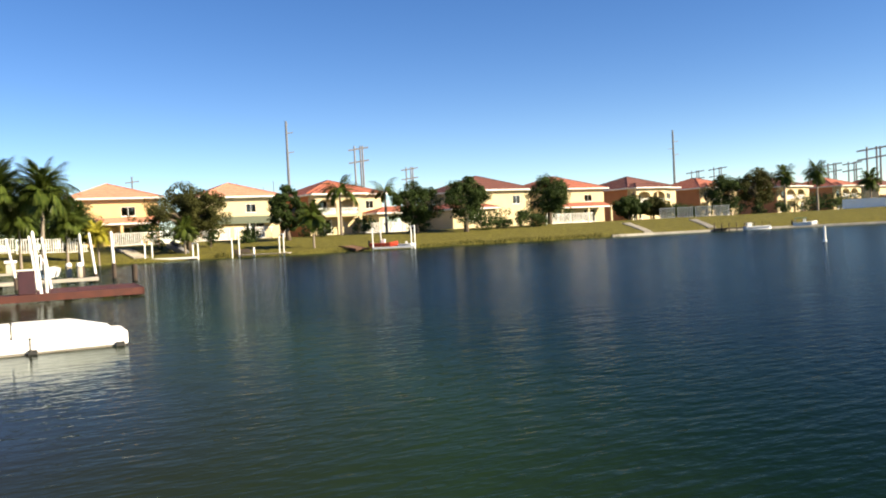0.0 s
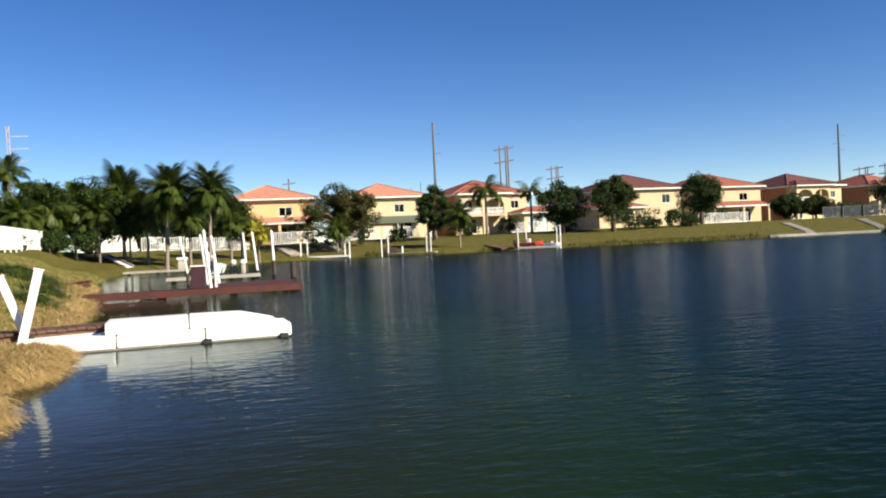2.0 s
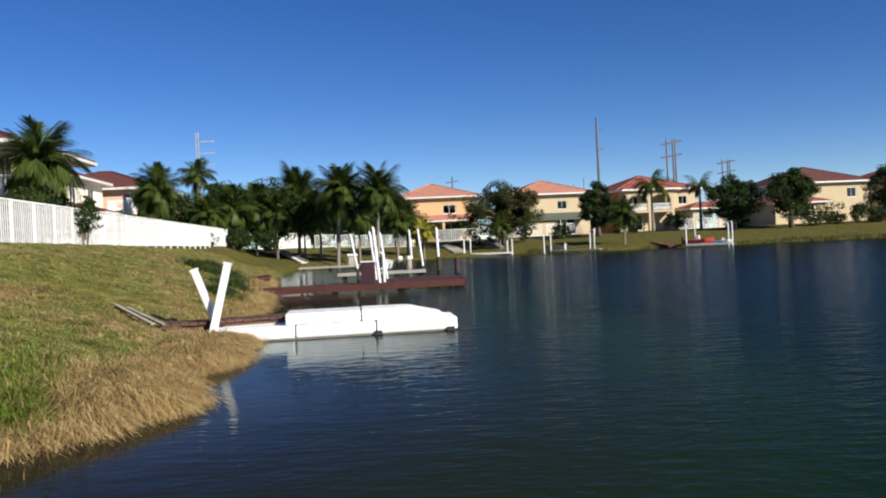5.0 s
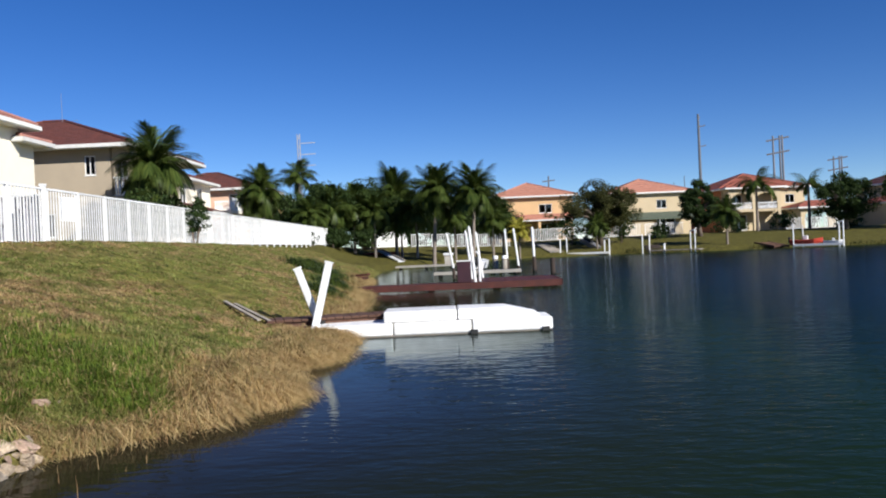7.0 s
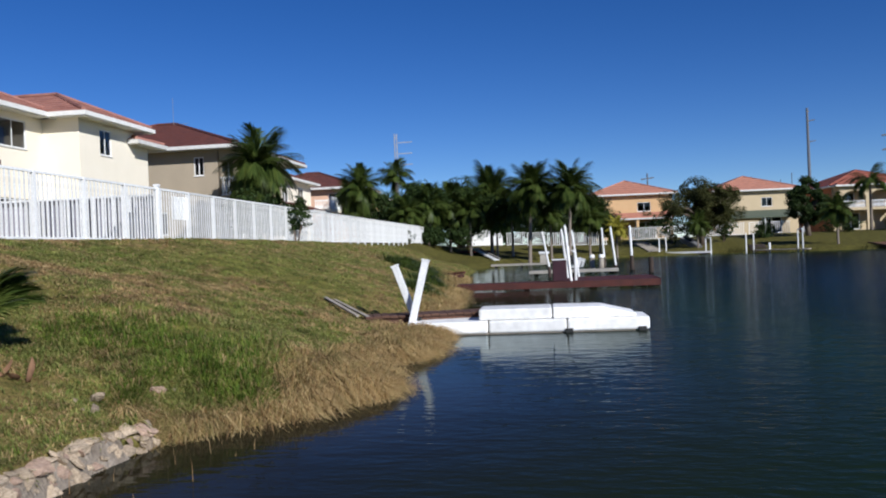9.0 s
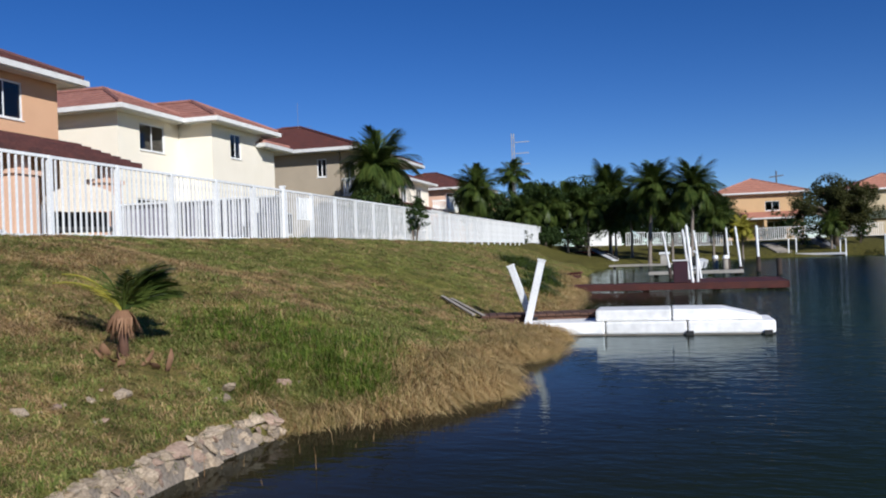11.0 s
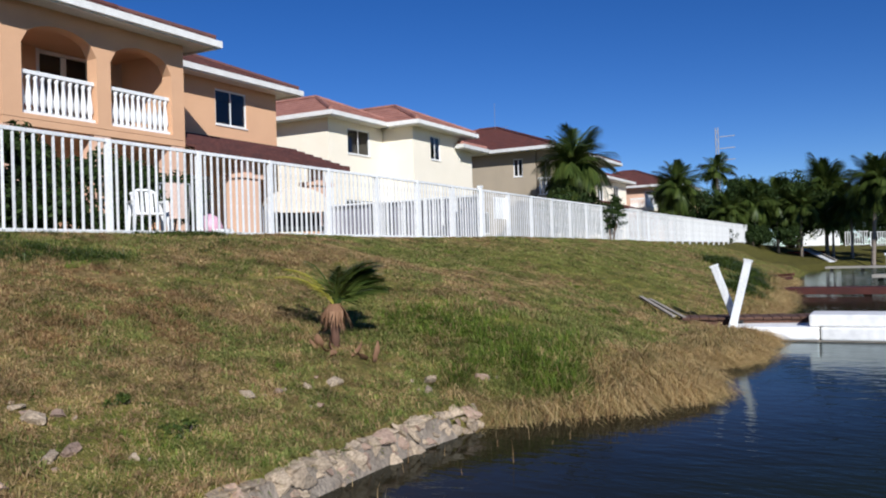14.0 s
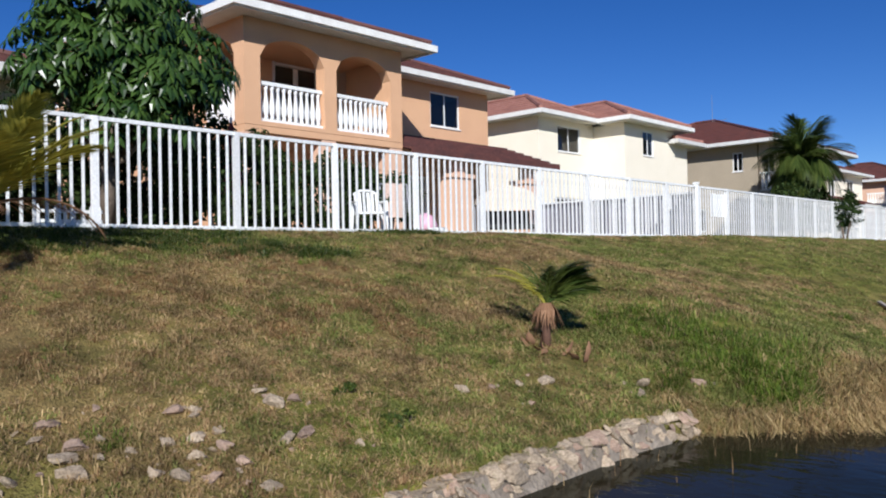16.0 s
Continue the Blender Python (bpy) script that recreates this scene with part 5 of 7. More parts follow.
def broad_tree(x, y, z, top, radius, label, leaf=LEAF_DARK, n=13000, leaf_len=0.28, seed=1, trunk_h=None, clumps=34, name="tree"):
    r = np.random.default_rng(seed)
    h = top - z
    t = thing(name, Matrix.Translation((x, y, z)), label, "tree" if name == "tree" else "shrub")
    crown_h = h * 0.8 if name == "tree" else h
    cz = h - crown_h / 2
    p, nrm, c = crown_points(r, int(clumps * 1.6), n, radius * 0.86, crown_h * 0.42, radius * 0.33)
    lo, hi = np.percentile(p[:, 2], (0.5, 99.3))
    k = crown_h / (hi - lo)
    p[:, 2], c[:, 2] = (p[:, 2] - lo) * k + h - crown_h, (c[:, 2] - lo) * k + h - crown_h - cz
    v, f = leaf_cloud(p, nrm, leaf_len, leaf_len * 0.5, r)
    part("crown", mesh_from(v, f, leaf, "crown"), leaf, t)
    b = Build()
    base_r = 0.035 * h + 0.04
    bend = r.normal(size=2) * 0.12
    b.tube([(0, 0, -0.2), (bend[0] * 0.5, bend[1] * 0.5, h * 0.2), (bend[0], bend[1], h * 0.42), (bend[0] * 1.5, bend[1] * 1.5, h * 0.7)], [base_r * 1.3, base_r, base_r * 0.75, base_r * 0.3], 9)
    part("trunk", b, BARK, t, smooth=True)
    lb = Build()
    order = np.argsort(-np.linalg.norm(c[:, :2], axis=1))[:9]
    for k in order:
        s0 = r.uniform(0.22, 0.5)
        a = Vector((bend[0] * s0 * 2, bend[1] * s0 * 2, h * s0))
        e = Vector((*c[k][:2], c[k][2] + cz))
        m_ = a.lerp(e, 0.5) + Vector((0, 0, 0.08 * h))
        lb.tube([a, m_, e], [base_r * 0.5, base_r * 0.3, base_r * 0.1], 6)
    part("limb", lb, BARK, t, smooth=True)
    return t


def frond_mesh(r, L, a0, droop, pairs, leaflet, hang, material, name="frond", width=0.045):
    """A feathered palm frond growing along +x, arching down."""
    k = 14
    pts, ang, pos = [], a0, np.array([0.0, 0.0])
    dirs = []
    for i in range(k + 1):
        s = i / k
        ang = a0 - droop * s ** 1.4
        d = np.array([math.cos(ang), math.sin(ang)])
        pts.append((pos[0], 0, pos[1]))
        dirs.append((d[0], 0, d[1]))
        pos = pos + d * L / k
    P, D = np.array(pts), np.array(dirs)
    v, f = [], []
    for i in range(pairs):
        s = 0.14 + 0.86 * (i + 0.5) / pairs
        q = s * k
        j = min(int(q), k - 1)
        w = q - j
        c = P[j] * (1 - w) + P[j + 1] * w
        t = D[j] * (1 - w) + D[j + 1] * w
        ll = leaflet * (math.sin(math.pi * min(1, 0.18 + 0.80 * s)) ** 0.7 + 0.12) * r.uniform(0.85, 1.12)
        for side in (-1, 1):
            up = np.array([-t[2], 0, t[0]])
            d = np.array([0, side, 0]) * (0.80 - 0.35 * s) + t * (0.45 + 0.5 * s) - np.array([0, 0, hang]) * r.uniform(0.5, 1.3) + up * 0.12
            d /= np.linalg.norm(d)
            wv = np.cross(d, up)
            wv = wv / (np.linalg.norm(wv) + 1e-9) * width * r.uniform(0.7, 1.2)
            m_ = c + d * ll * 0.45
            e = c + d * ll + np.array([0, 0, -0.12 * ll * (0.5 + hang)])
            b0 = len(v)
            v += [c - wv * 0.3, m_ - wv * 0.5, e, m_ + wv * 0.5, c + wv * 0.3]
            f.append((b0, b0 + 1, b0 + 2, b0 + 3, b0 + 4))
    b = Build()
    b.v, b.f = [tuple(p) for p in v], f
    b.tube([tuple(p) for p in P], [0.028 * (L / 2.5) * (1 - 0.85 * i / k) + 0.004 for i in range(k + 1)], 5)
    return b.mesh(name, material)


PALM_SETS = {}


def palm(x, y, z, top, crown_r, label, lean=(0.0, 0.0), seed=1, fronds=20, leaf=LEAF_PALM, style="coconut", trunk_mat=PALMBARK, trunk_r=0.15, trunk_top=None):
    r = np.random.default_rng(seed)
    t = thing("palm_tree", Matrix.Translation((x, y, z)), label, "palm tree", "palms by the lake")
    L = crown_r * 1.12
    h = (trunk_top if trunk_top is not None else top - L * 0.52) - z
    b = Build()
    k = 12
    pts, rad = [], []
    for i in range(k + 1):
        s = i / k
        pts.append((lean[0] * h * s ** 1.5, lean[1] * h * s ** 1.5, -0.2 + (h + 0.2) * s))
        rad.append(trunk_r * (1.35 - 0.6 * s ** 0.4) * (1.06 if i % 2 else 0.97))
    b.tube(pts, rad, 10)
    part("trunk", b, trunk_mat, t, smooth=True)
    head = Vector(pts[-1])
    key = (round(L, 1), style, leaf.name)
    if key not in PALM_SETS:
        rr = np.random.default_rng(len(PALM_SETS) + 11)
        PALM_SETS[key] = [frond_mesh(rr, L, 0.0, dr, 38, 0.42 * L, hg, leaf, width=0.024 * L) for dr, hg in (((1.9, 1.4), (2.3, 1.7), (2.7, 1.9), (1.6, 1.2)) if style == "arching" else ((1.0, 0.8), (1.4, 1.1), (1.8, 1.5), (0.7, 0.5)))]
    ms = PALM_SETS[key]
    fronds = int(fronds * (1.0 if style == "arching" else 2.2))
    for i in range(fronds):
        s = i / fronds
        tilt = (80 - 70 * s if style == "arching" else 84 - 116 * s ** 1.05) + r.uniform(-12, 12)
        o = part("frond", ms[3] if s < 0.2 else ms[r.integers(0, 3)], leaf, t)
        o.matrix_local = Matrix.Translation(head) @ pose(0, 0, 0, r.uniform(-14, 14), -tilt, i * 137.5 + r.uniform(-12, 12)) @ Matrix.Scale(r.uniform(0.82, 1.1), 4)
    return t


def bush(x, y, z, top, radius, label, leaf=LEAF_DARK, n=1500, leaf_len=0.2, seed=1, clumps=14):
    r = np.random.default_rng(seed)
    h = top - z
    t = thing("shrub", Matrix.Translation((x, y, z)), label, "shrub")
    p, nrm, c = crown_points(r, clumps, n, radius * 0.75, h * 0.40, min(radius, h) * 0.42)
    hi = np.percentile(p[:, 2], 99)
    p[:, 2] = np.maximum(p[:, 2] - hi + h, 0.02)
    v, f = leaf_cloud(p, nrm, leaf_len, leaf_len * 0.5, r)
    part("foliage", mesh_from(v, f, leaf, "foliage"), leaf, t)
    b = Build()
    for k in range(5):
        e = c[k % len(c)]
        b.tube([(e[0] * 0.1, e[1] * 0.1, -0.1), (e[0] * 0.5, e[1] * 0.5, h * 0.35), (e[0] * 0.8, e[1] * 0.8, h * 0.5 + e[2] * 0.6)], [min(0.03, 0.025 * h), min(0.02, 0.02 * h), 0.006], 5)
    part("stem", b, BARK, t)
    return t


# palms and trees behind the near fence
palm(-13.5, 37.4, 2.0, 7.75, 1.95, "feathery palm rising over the white fence beside the taupe house", seed=3, fronds=21, style="queen", trunk_top=5.7)
palm(-13.6, 60.0, 2.0, 7.2, 1.9, "dark palm behind the far end of the fence", seed=4, fronds=18)
palm(-14.4, 80.2, 2.0, 10.0, 1.8, "tall thin palm above the roofs", seed=5, fronds=13)
palm(-16.0, 66.5, 2.0, 6.6, 1.8, "palm beside the peach house", seed=6, fronds=15)
for i, (x, y, top, rad) in enumerate(((-12.9, 34.0, 4.1, 1.1), (-13.4, 36.0, 4.6, 1.3), (-13.3, 38.2, 4.3, 1.2), (-12.6, 40.0, 3.6, 0.9))):
    bush(x, y, 2.0, top, rad, "leafy dark shrub behind the white fence", n=1400, leaf_len=0.2, seed=20 + i)
bush(-9.85, 31.2, 2.0, 3.8, 0.7, "creeper growing through the gap in the fence", n=1800, leaf_len=0.13, seed=31)
bush(-9.9, 59.0, 2.0, 2.9, 0.5, "small creeper on the white fence", n=250, leaf_len=0.14, seed=32)
for i, (x, y, top, rad, n) in enumerate(((-10.2, 69.5, 7.0, 3.0, 6500), (-7.4, 72.6, 7.4, 2.8, 6500), (-12.5, 76.0, 7.6, 3.0, 5000), (-4.2, 91.8, 7.2, 3.8, 5500), (0.95, 91.9, 6.9, 3.8, 5500), (5.2, 90.5, 6.5, 2.6, 3500), (-7.5, 80.0, 6.6, 3.4, 6000), (-1.7, 89.8, 6.0, 3.4, 5500), (3.3, 89.2, 5.4, 3.0, 4500), (-14.5, 70.5, 6.4, 2.6, 4500), (-9.0, 86.0, 7.0, 3.4, 5000), (-5.5, 88.5, 6.6, 3.2, 5000), (1.6, 90.2, 6.4, 3.4, 5000), (4.6, 89.6, 5.6, 2.6, 4000), (-11.8, 72.5, 6.0, 2.6, 5000))):
    broad_tree(x, y, 1.7, top, rad, "dense dark broadleaf tree in the corner grove", n=int(n * 2.6), seed=40 + i, leaf_len=0.24)
for i, (x, y, top, rad) in enumerate(((-9.2, 67.2, 3.3, 1.5), (-7.0, 69.0, 3.2, 1.6), (-11.5, 67.5, 4.0, 1.6), (-2.6, 88.6, 3.7, 2.3), (2.6, 88.2, 3.7, 2.3), (-6.3, 88.2, 4.0, 2.2), (-10.5, 70.0, 3.6, 1.8), (-8.5, 71.5, 3.6, 1.8), (-5.9, 88.0, 4.0, 2.4), (-0.2, 88.4, 3.8, 2.6), (5.6, 88.0, 3.5, 2.0), (-9.5, 66.6, 2.9, 1.2))):
    bush(x, y, 1.75, top, rad, "dark clipped hedge under the grove", n=2200, leaf_len=0.2, seed=60 + i)
palm(-4.8, 73.3, ground_at(-4.8, 73.3), 7.6, 2.6, "coconut palm with full drooping crown in the corner grove", seed=7, fronds=24)
palm(-1.4, 66.6, ground_at(-1.4, 66.6), 7.25, 2.3, "leaning coconut palm on the lawn", lean=(0.07, 0.0), seed=8, fronds=26)
palm(1.7, 65.4, ground_at(1.7, 65.4) - 0.05, 6.9, 2.2, "coconut palm with yellowing lower fronds by the water", lean=(0.04, 0.0), seed=9, fronds=24)
for i, (x, y, top, rad) in enumerate(((-11.2, 65.8, 5.9, 1.6), (-9.6, 68.2, 6.6, 1.8), (-8.2, 70.6, 6.9, 1.9), (-6.4, 70.0, 6.2, 1.7), (-2.9, 71.5, 6.2, 1.8), (0.4, 72.0, 5.6, 1.7), (3.9, 75.6, 5.4, 1.7), (5.0, 78.6, 5.0, 1.6))):
    palm(x, y, ground_at(x, y), top, rad, "bushy dark palm crowded into the corner grove", seed=400 + i, fronds=15, trunk_r=0.11, trunk_top=top - rad * 0.9)
palm(-4.2, 71.0, ground_at(-4.2, 71.0), 3.9, 1.1, "short young palm before the garden wall", seed=19, fronds=14, trunk_r=0.1)
palm(6.4, 76.8, ground_at(6.4, 76.8), 3.3, 1.2, "small golden palm at the far shore", seed=10, fronds=16, leaf=LEAF_YELLOW, trunk_r=0.09)

# trees of the far bank
broad_tree(15.0, 82.5, ground_at(15.0, 82.5), 7.05, 3.3, "broad round-headed tree on the far bank", leaf=LEAF_OLIVE, n=42000, leaf_len=0.2, seed=81, clumps=44)
palm(14.1, 79.6, ground_at(14.1, 79.6), 3.5, 1.3, "small dark palm beneath the round tree", seed=11, fronds=14, trunk_r=0.09)
FAR_TREES = ((25.4, 84.1, 6.85, 1.8, LEAF_DARK, "narrow dark tree on the far bank"), (39.6, 82.9, 6.8, 2.6, LEAF_DARK, "round dark tree beside a palm"),
             (44.5, 80.4, 7.1, 2.6, LEAF_DARK, "round dark tree before the pale yellow house"), (59.1, 85.4, 7.4, 2.9, LEAF_DARK, "dense round tree by the white-walled house"),
             (72.0, 85.6, 4.7, 2.1, LEAF_DARK, "low dark tree before the balcony house"), (75.6, 85.1, 4.4, 2.1, LEAF_OLIVE, "low olive-green tree on the far lawn"),
             (97.2, 93.4, 7.6, 3.5, LEAF_DARK, "big dark tree at the bend of the far shore"), (101.3, 90.8, 8.4, 3.0, LEAF_OLIVE, "tall dark tree at the bend of the far shore"))
for i, (x, y, top, rad, leaf, lab) in enumerate(FAR_TREES):
    broad_tree(x, y, ground_at(x, y), top, rad, lab, leaf=leaf, n=20000, seed=90 + i, leaf_len=0.23)
palm(25.2, 75.4, ground_at(25.2, 75.4), 4.3, 1.5, "low dark bushy palm at the far shore", seed=12, fronds=18, trunk_r=0.1)
palm(32.0, 86.1, ground_at(32.0, 86.1), 7.7, 2.4, "drooping palm in front of the arched balcony house", seed=13, fronds=13, style="arching")
palm(37.4, 86.1, ground_at(37.4, 86.1), 7.2, 2.1, "drooping palm with pale trunk on the far bank", seed=14, fronds=12, style="arching")
for i, (x, y, top) in enumerate(((105.4, 89.1, 8.2), (103.6, 81.9, 8.2), (114.2, 81.0, 6.8))):
    palm(x, y, ground_at(x, y), top, 1.9, "slim far-off palm on the bend of the shore", seed=15 + i, fronds=14)
HEDGES = ((47.5, 81.0, 3.2, 1.6), (50.0, 81.5, 2.6, 1.3), (51.8, 80.7, 3.3, 1.0), (54.0, 80.5, 2.8, 1.5), (66.0, 96.5, 4.2, 2.2), (69.5, 96.8, 4.0, 2.0), (78.5, 86.5, 3.4, 2.0), (29.0, 86.0, 3.2, 2.0),
          (41.5, 86.0, 3.0, 1.6), (84.0, 88.0, 3.2, 2.0), (89.0, 90.0, 3.2, 2.0), (93.0, 91.0, 3.4, 2.2), (105.0, 84.0, 3.6, 2.2), (108.0, 83.0, 3.4, 2.4), (111.5, 82.0, 3.2, 2.2), (115.5, 80.0, 3.2, 2.2), (86.0, 92.5, 3.7, 2.2), (89.5, 92.5, 3.5, 2.2), (96.0, 90.0, 3.5, 2.2), (99.5, 89.0, 3.2, 2.2), (102.5, 87.0, 3.2, 2.0), (106.5, 87.0, 4.6, 2.4), (110.0, 87.0, 4.5, 2.4), (113.5, 86.5, 4.4, 2.4), (117.0, 86.0, 4.3, 2.2), (73.0, 87.0, 3.4, 2.0), (82.0, 88.0, 3.6, 2.2), (21.5, 85.5, 2.8, 1.5),
          (12.5, 84.3, 4.3, 1.7), (17.4, 84.0, 4.4, 1.8), (15.2, 85.0, 4.6, 2.0), (10.6, 94.2, 2.9, 1.2), (13.4, 94.6, 3.7, 1.6), (12.8, 101.0, 4.8, 1.9), (14.4, 104.0, 5.2, 2.3), (44.6, 108.2, 4.6, 2.0), (47.6, 108.6, 4.6, 2.0), (50.6, 109.0, 4.6, 2.0), (35.6, 89.0, 3.5, 1.7), (49.2, 86.2, 4.0, 1.8), (52.6, 85.8, 3.8, 1.7), (55.6, 84.6, 3.6, 1.5))
for i, (x, y, top, rad) in enumerate(HEDGES):
    bush(x, y, ground_at(x, y), top, rad, "dark garden shrub on the far bank", n=1100, leaf_len=0.26, seed=120 + i)


# umbrella tree towering over the near fence
def umbrella_tree(x, y, z, label):
    r = np.random.default_rng(5)
    t = thing("umbrella_tree", Matrix.Translation((x, y, z)), label, "tree")
    v, f, lb = [], [], Build()
    lobes = [((0.0, 0.0, 2.7), 1.35), ((0.2, -1.1, 2.2), 0.95), ((0.2, 1.25, 2.35), 1.0), ((0.5, 0.2, 1.9), 1.1), ((0.4, -0.55, 3.1), 0.85), ((0.1, 0.75, 3.25), 0.8), ((0.4, 1.5, 2.0), 0.6), ((0.4, -1.4, 1.9), 0.6), ((0.6, -0.4, 1.35), 0.8), ((0.5, 0.5, 1.35), 0.8)]
    lobes = [((p[0] * 0.85, p[1] * 0.76 + 0.2, p[2] * 0.97), rad * 0.86) for p, rad in lobes]
    for c, rad in lobes:
        c = np.array(c)
        lb.tube([(0, 0, 0.7), tuple(c * [0.4, 0.4, 0.62]), tuple(c)], [0.07, 0.05, 0.02], 6)
        for _ in range(int(105 * rad * rad) + 16):
            d = r.normal(size=3)
            d[2] = abs(d[2]) * 0.9 - 0.25
            d /= np.linalg.norm(d)
            p = c + d * rad * r.uniform(0.75, 1.05)
            axis = d * 0.75 + np.array([0, 0, 0.65])
            axis /= np.linalg.norm(axis)
            a = np.cross(axis, r.normal(size=3))
            a /= np.linalg.norm(a)
            b_ = np.cross(axis, a)
            k = r.integers(7, 10)
            sz = r.uniform(0.17, 0.28)
            for j in range(k):
                th = 2 * math.pi * (j + r.uniform(-0.15, 0.15)) / k
                o = a * math.cos(th) + b_ * math.sin(th)
                dr = o * 0.86 - axis * r.uniform(0.15, 0.45) - np.array([0, 0, 0.25])
                dr /= np.linalg.norm(dr)
                sd = np.cross(dr, axis)
                sd /= np.linalg.norm(sd) + 1e-9
                q = p + o * 0.05
                n0 = len(v)
                w = sz * 0.19
                v += [q, q + dr * sz * 0.55 - sd * w, q + dr * sz * 0.55 + axis * 0.012, q + dr * sz * 0.55 + sd * w, q + dr * sz + np.array([0, 0, -0.03])]
                f += [(n0, n0 + 1, n0 + 2), (n0 + 1, n0 + 4, n0 + 2), (n0, n0 + 2, n0 + 3), (n0 + 2, n0 + 4, n0 + 3)]
    me = bpy.data.meshes.new("crown")
    me.from_pydata([tuple(p) for p in v], [], f)
    me.materials.append(LEAF_GLOSS)
    part("crown", me, LEAF_GLOSS, t)
    lb.tube([(0, 0, -0.2), (0.05, 0.05, 0.5), (0, 0, 1.0)], [0.15, 0.11, 0.09], 8)
    part("trunk", lb, BARK, t, smooth=True)


umbrella_tree(-12.3, 4.95, 2.4, "glossy dark umbrella tree behind the white fence")
# garden shrubs, plus extra dark ones standing in for tree and patio shade
for i, (x, y, top, rad, n) in enumerate(((-12.9, 7.2, 3.7, 1.0, 1300), (-12.9, 8.4, 3.55, 0.95, 1200), (-12.9, 9.5, 3.65, 0.95, 1200), (-12.9, 10.6, 3.6, 0.8, 1000), (-13.4, 6.2, 4.2, 1.2, 2600), (-13.6, 5.0, 4.1, 1.2, 2600), (-13.6, 3.6, 3.9, 1.1, 2200), (-11.6, 6.9, 2.8, 0.5, 500), (-14.2, 7.6, 4.3, 1.2, 2600), (-14.4, 9.0, 4.2, 1.1, 2200), (-14.6, 4.2, 4.4, 1.3, 2600), (-14.7, 2.6, 4.0, 1.2, 2200), (-12.6, 2.6, 3.4, 0.9, 1400), (-13.9, 11.4, 3.7, 0.9, 1300), (-14.2, 12.6, 3.6, 0.8, 1200))):
    bush(x, y, 2.02, top, rad, "dark leafy garden shrub behind the fence, massed in place of shade", n=n * 2, leaf_len=0.14, seed=150 + i)

# young coconut palm on the bank, with a dry skirt
yp_z = ground_at(-5.17, 6.2)
yp = thing("young_palm", Matrix.Translation((-5.17, 6.2, yp_z)), "young coconut palm with dry brown skirt on the grassy bank", "palm tree")
r = np.random.default_rng(77)
part("trunk", Build().tube([(0, 0, -0.1), (0, 0, 0.15), (0, 0, 0.42)], [0.05, 0.045, 0.04], 9), BROWNWOOD, yp, smooth=True)
ym = [frond_mesh(r, 0.64, 0.0, 1.4, 32, 0.25, 0.1, LEAF_PALM, width=0.019), frond_mesh(r, 0.62, 0.0, 1.0, 26, 0.20, 0.5, LEAF_PALM, width=0.016)]
yel = frond_mesh(r, 0.70, 0.0, 1.15, 26, 0.16, 0.4, LEAF_YELLOW, width=0.016)
fan = frond_mesh(r, 0.56, 0.0, 1.0, 30, 0.22, 0.1, LEAF_PALM, width=0.02)
for az, tilt, roll in ((36, 58, 46), (28, 34, 30), (44, 46, -35)):
    o = part("frond", fan, LEAF_PALM, yp)
    o.matrix_local = Matrix.Translation((0, 0, 0.42)) @ pose(0, 0, 0, roll, -tilt, az)
for az, tilt, me_ in ((38, 76, ym[0]), (14, 70, ym[0]), (62, 66, ym[0]), (40, 36, ym[1]), (52, 58, ym[0]), (80, 74, ym[0]), (120, 62, ym[1]), (-40, 64, ym[1]), (165, 72, ym[1])):
    o = part("frond", me_, LEAF_PALM, yp)
    o.matrix_local = Matrix.Translation((0, 0, 0.42)) @ pose(0, 0, 0, float(r.uniform(-30, 30)), -tilt, az)
for az, tilt in ((216, 52), (200, 60)):
    o = part("frond", yel, LEAF_YELLOW, yp, "yellowing frond")
    o.matrix_local = Matrix.Translation((0, 0, 0.42)) @ pose(0, 0, 0, 0, -tilt, az)
sk = Build()
for i in range(90):
    a = r.uniform(0, 2 * math.pi)
    c, s = math.cos(a), math.sin(a)
    l_, w = r.uniform(0.10, 0.30), r.uniform(0.006, 0.016)
    p0 = Vector((0.05 * c, 0.05 * s, 0.44))
    p1 = Vector((0.11 * c, 0.11 * s, 0.37))
    p2 = Vector((0.13 * c * r.uniform(0.5, 1.7), 0.13 * s * r.uniform(0.5, 1.7), 0.38 - l_ * 0.85))
    sd = Vector((-s, c, 0)) * w
    sk.quad(p0 - sd, p0 + sd, p1 + sd, p1 - sd)
    sk.quad(p1 - sd, p1 + sd, p2)
part("dry_skirt", sk, DEADLEAF, yp, "hanging dead brown leaves")


def curled_leaf(length, width, curl):
    """A dry leaf: one pointed strip bent along its length and folded along its middle."""
    b = Build()
    k = 6
    for i in range(k + 1):
        q = i / k
        w = width * math.sin(math.pi * min(0.97, 0.12 + 0.85 * q)) ** 0.8
        ang = curl * q
        x, z = length * q * math.cos(ang * 0.6), length * q * math.sin(ang) * 0.7
        b.v += [(x, -w, z), (x, 0, z - w * 0.5), (x, w, z)]
    for i in range(k):
        for j in range(2):
            a0 = i * 3 + j
            b.f.append((a0, a0 + 1, a0 + 4, a0 + 3))
    return b.mesh("dead_leaf", DEADLEAF, True)


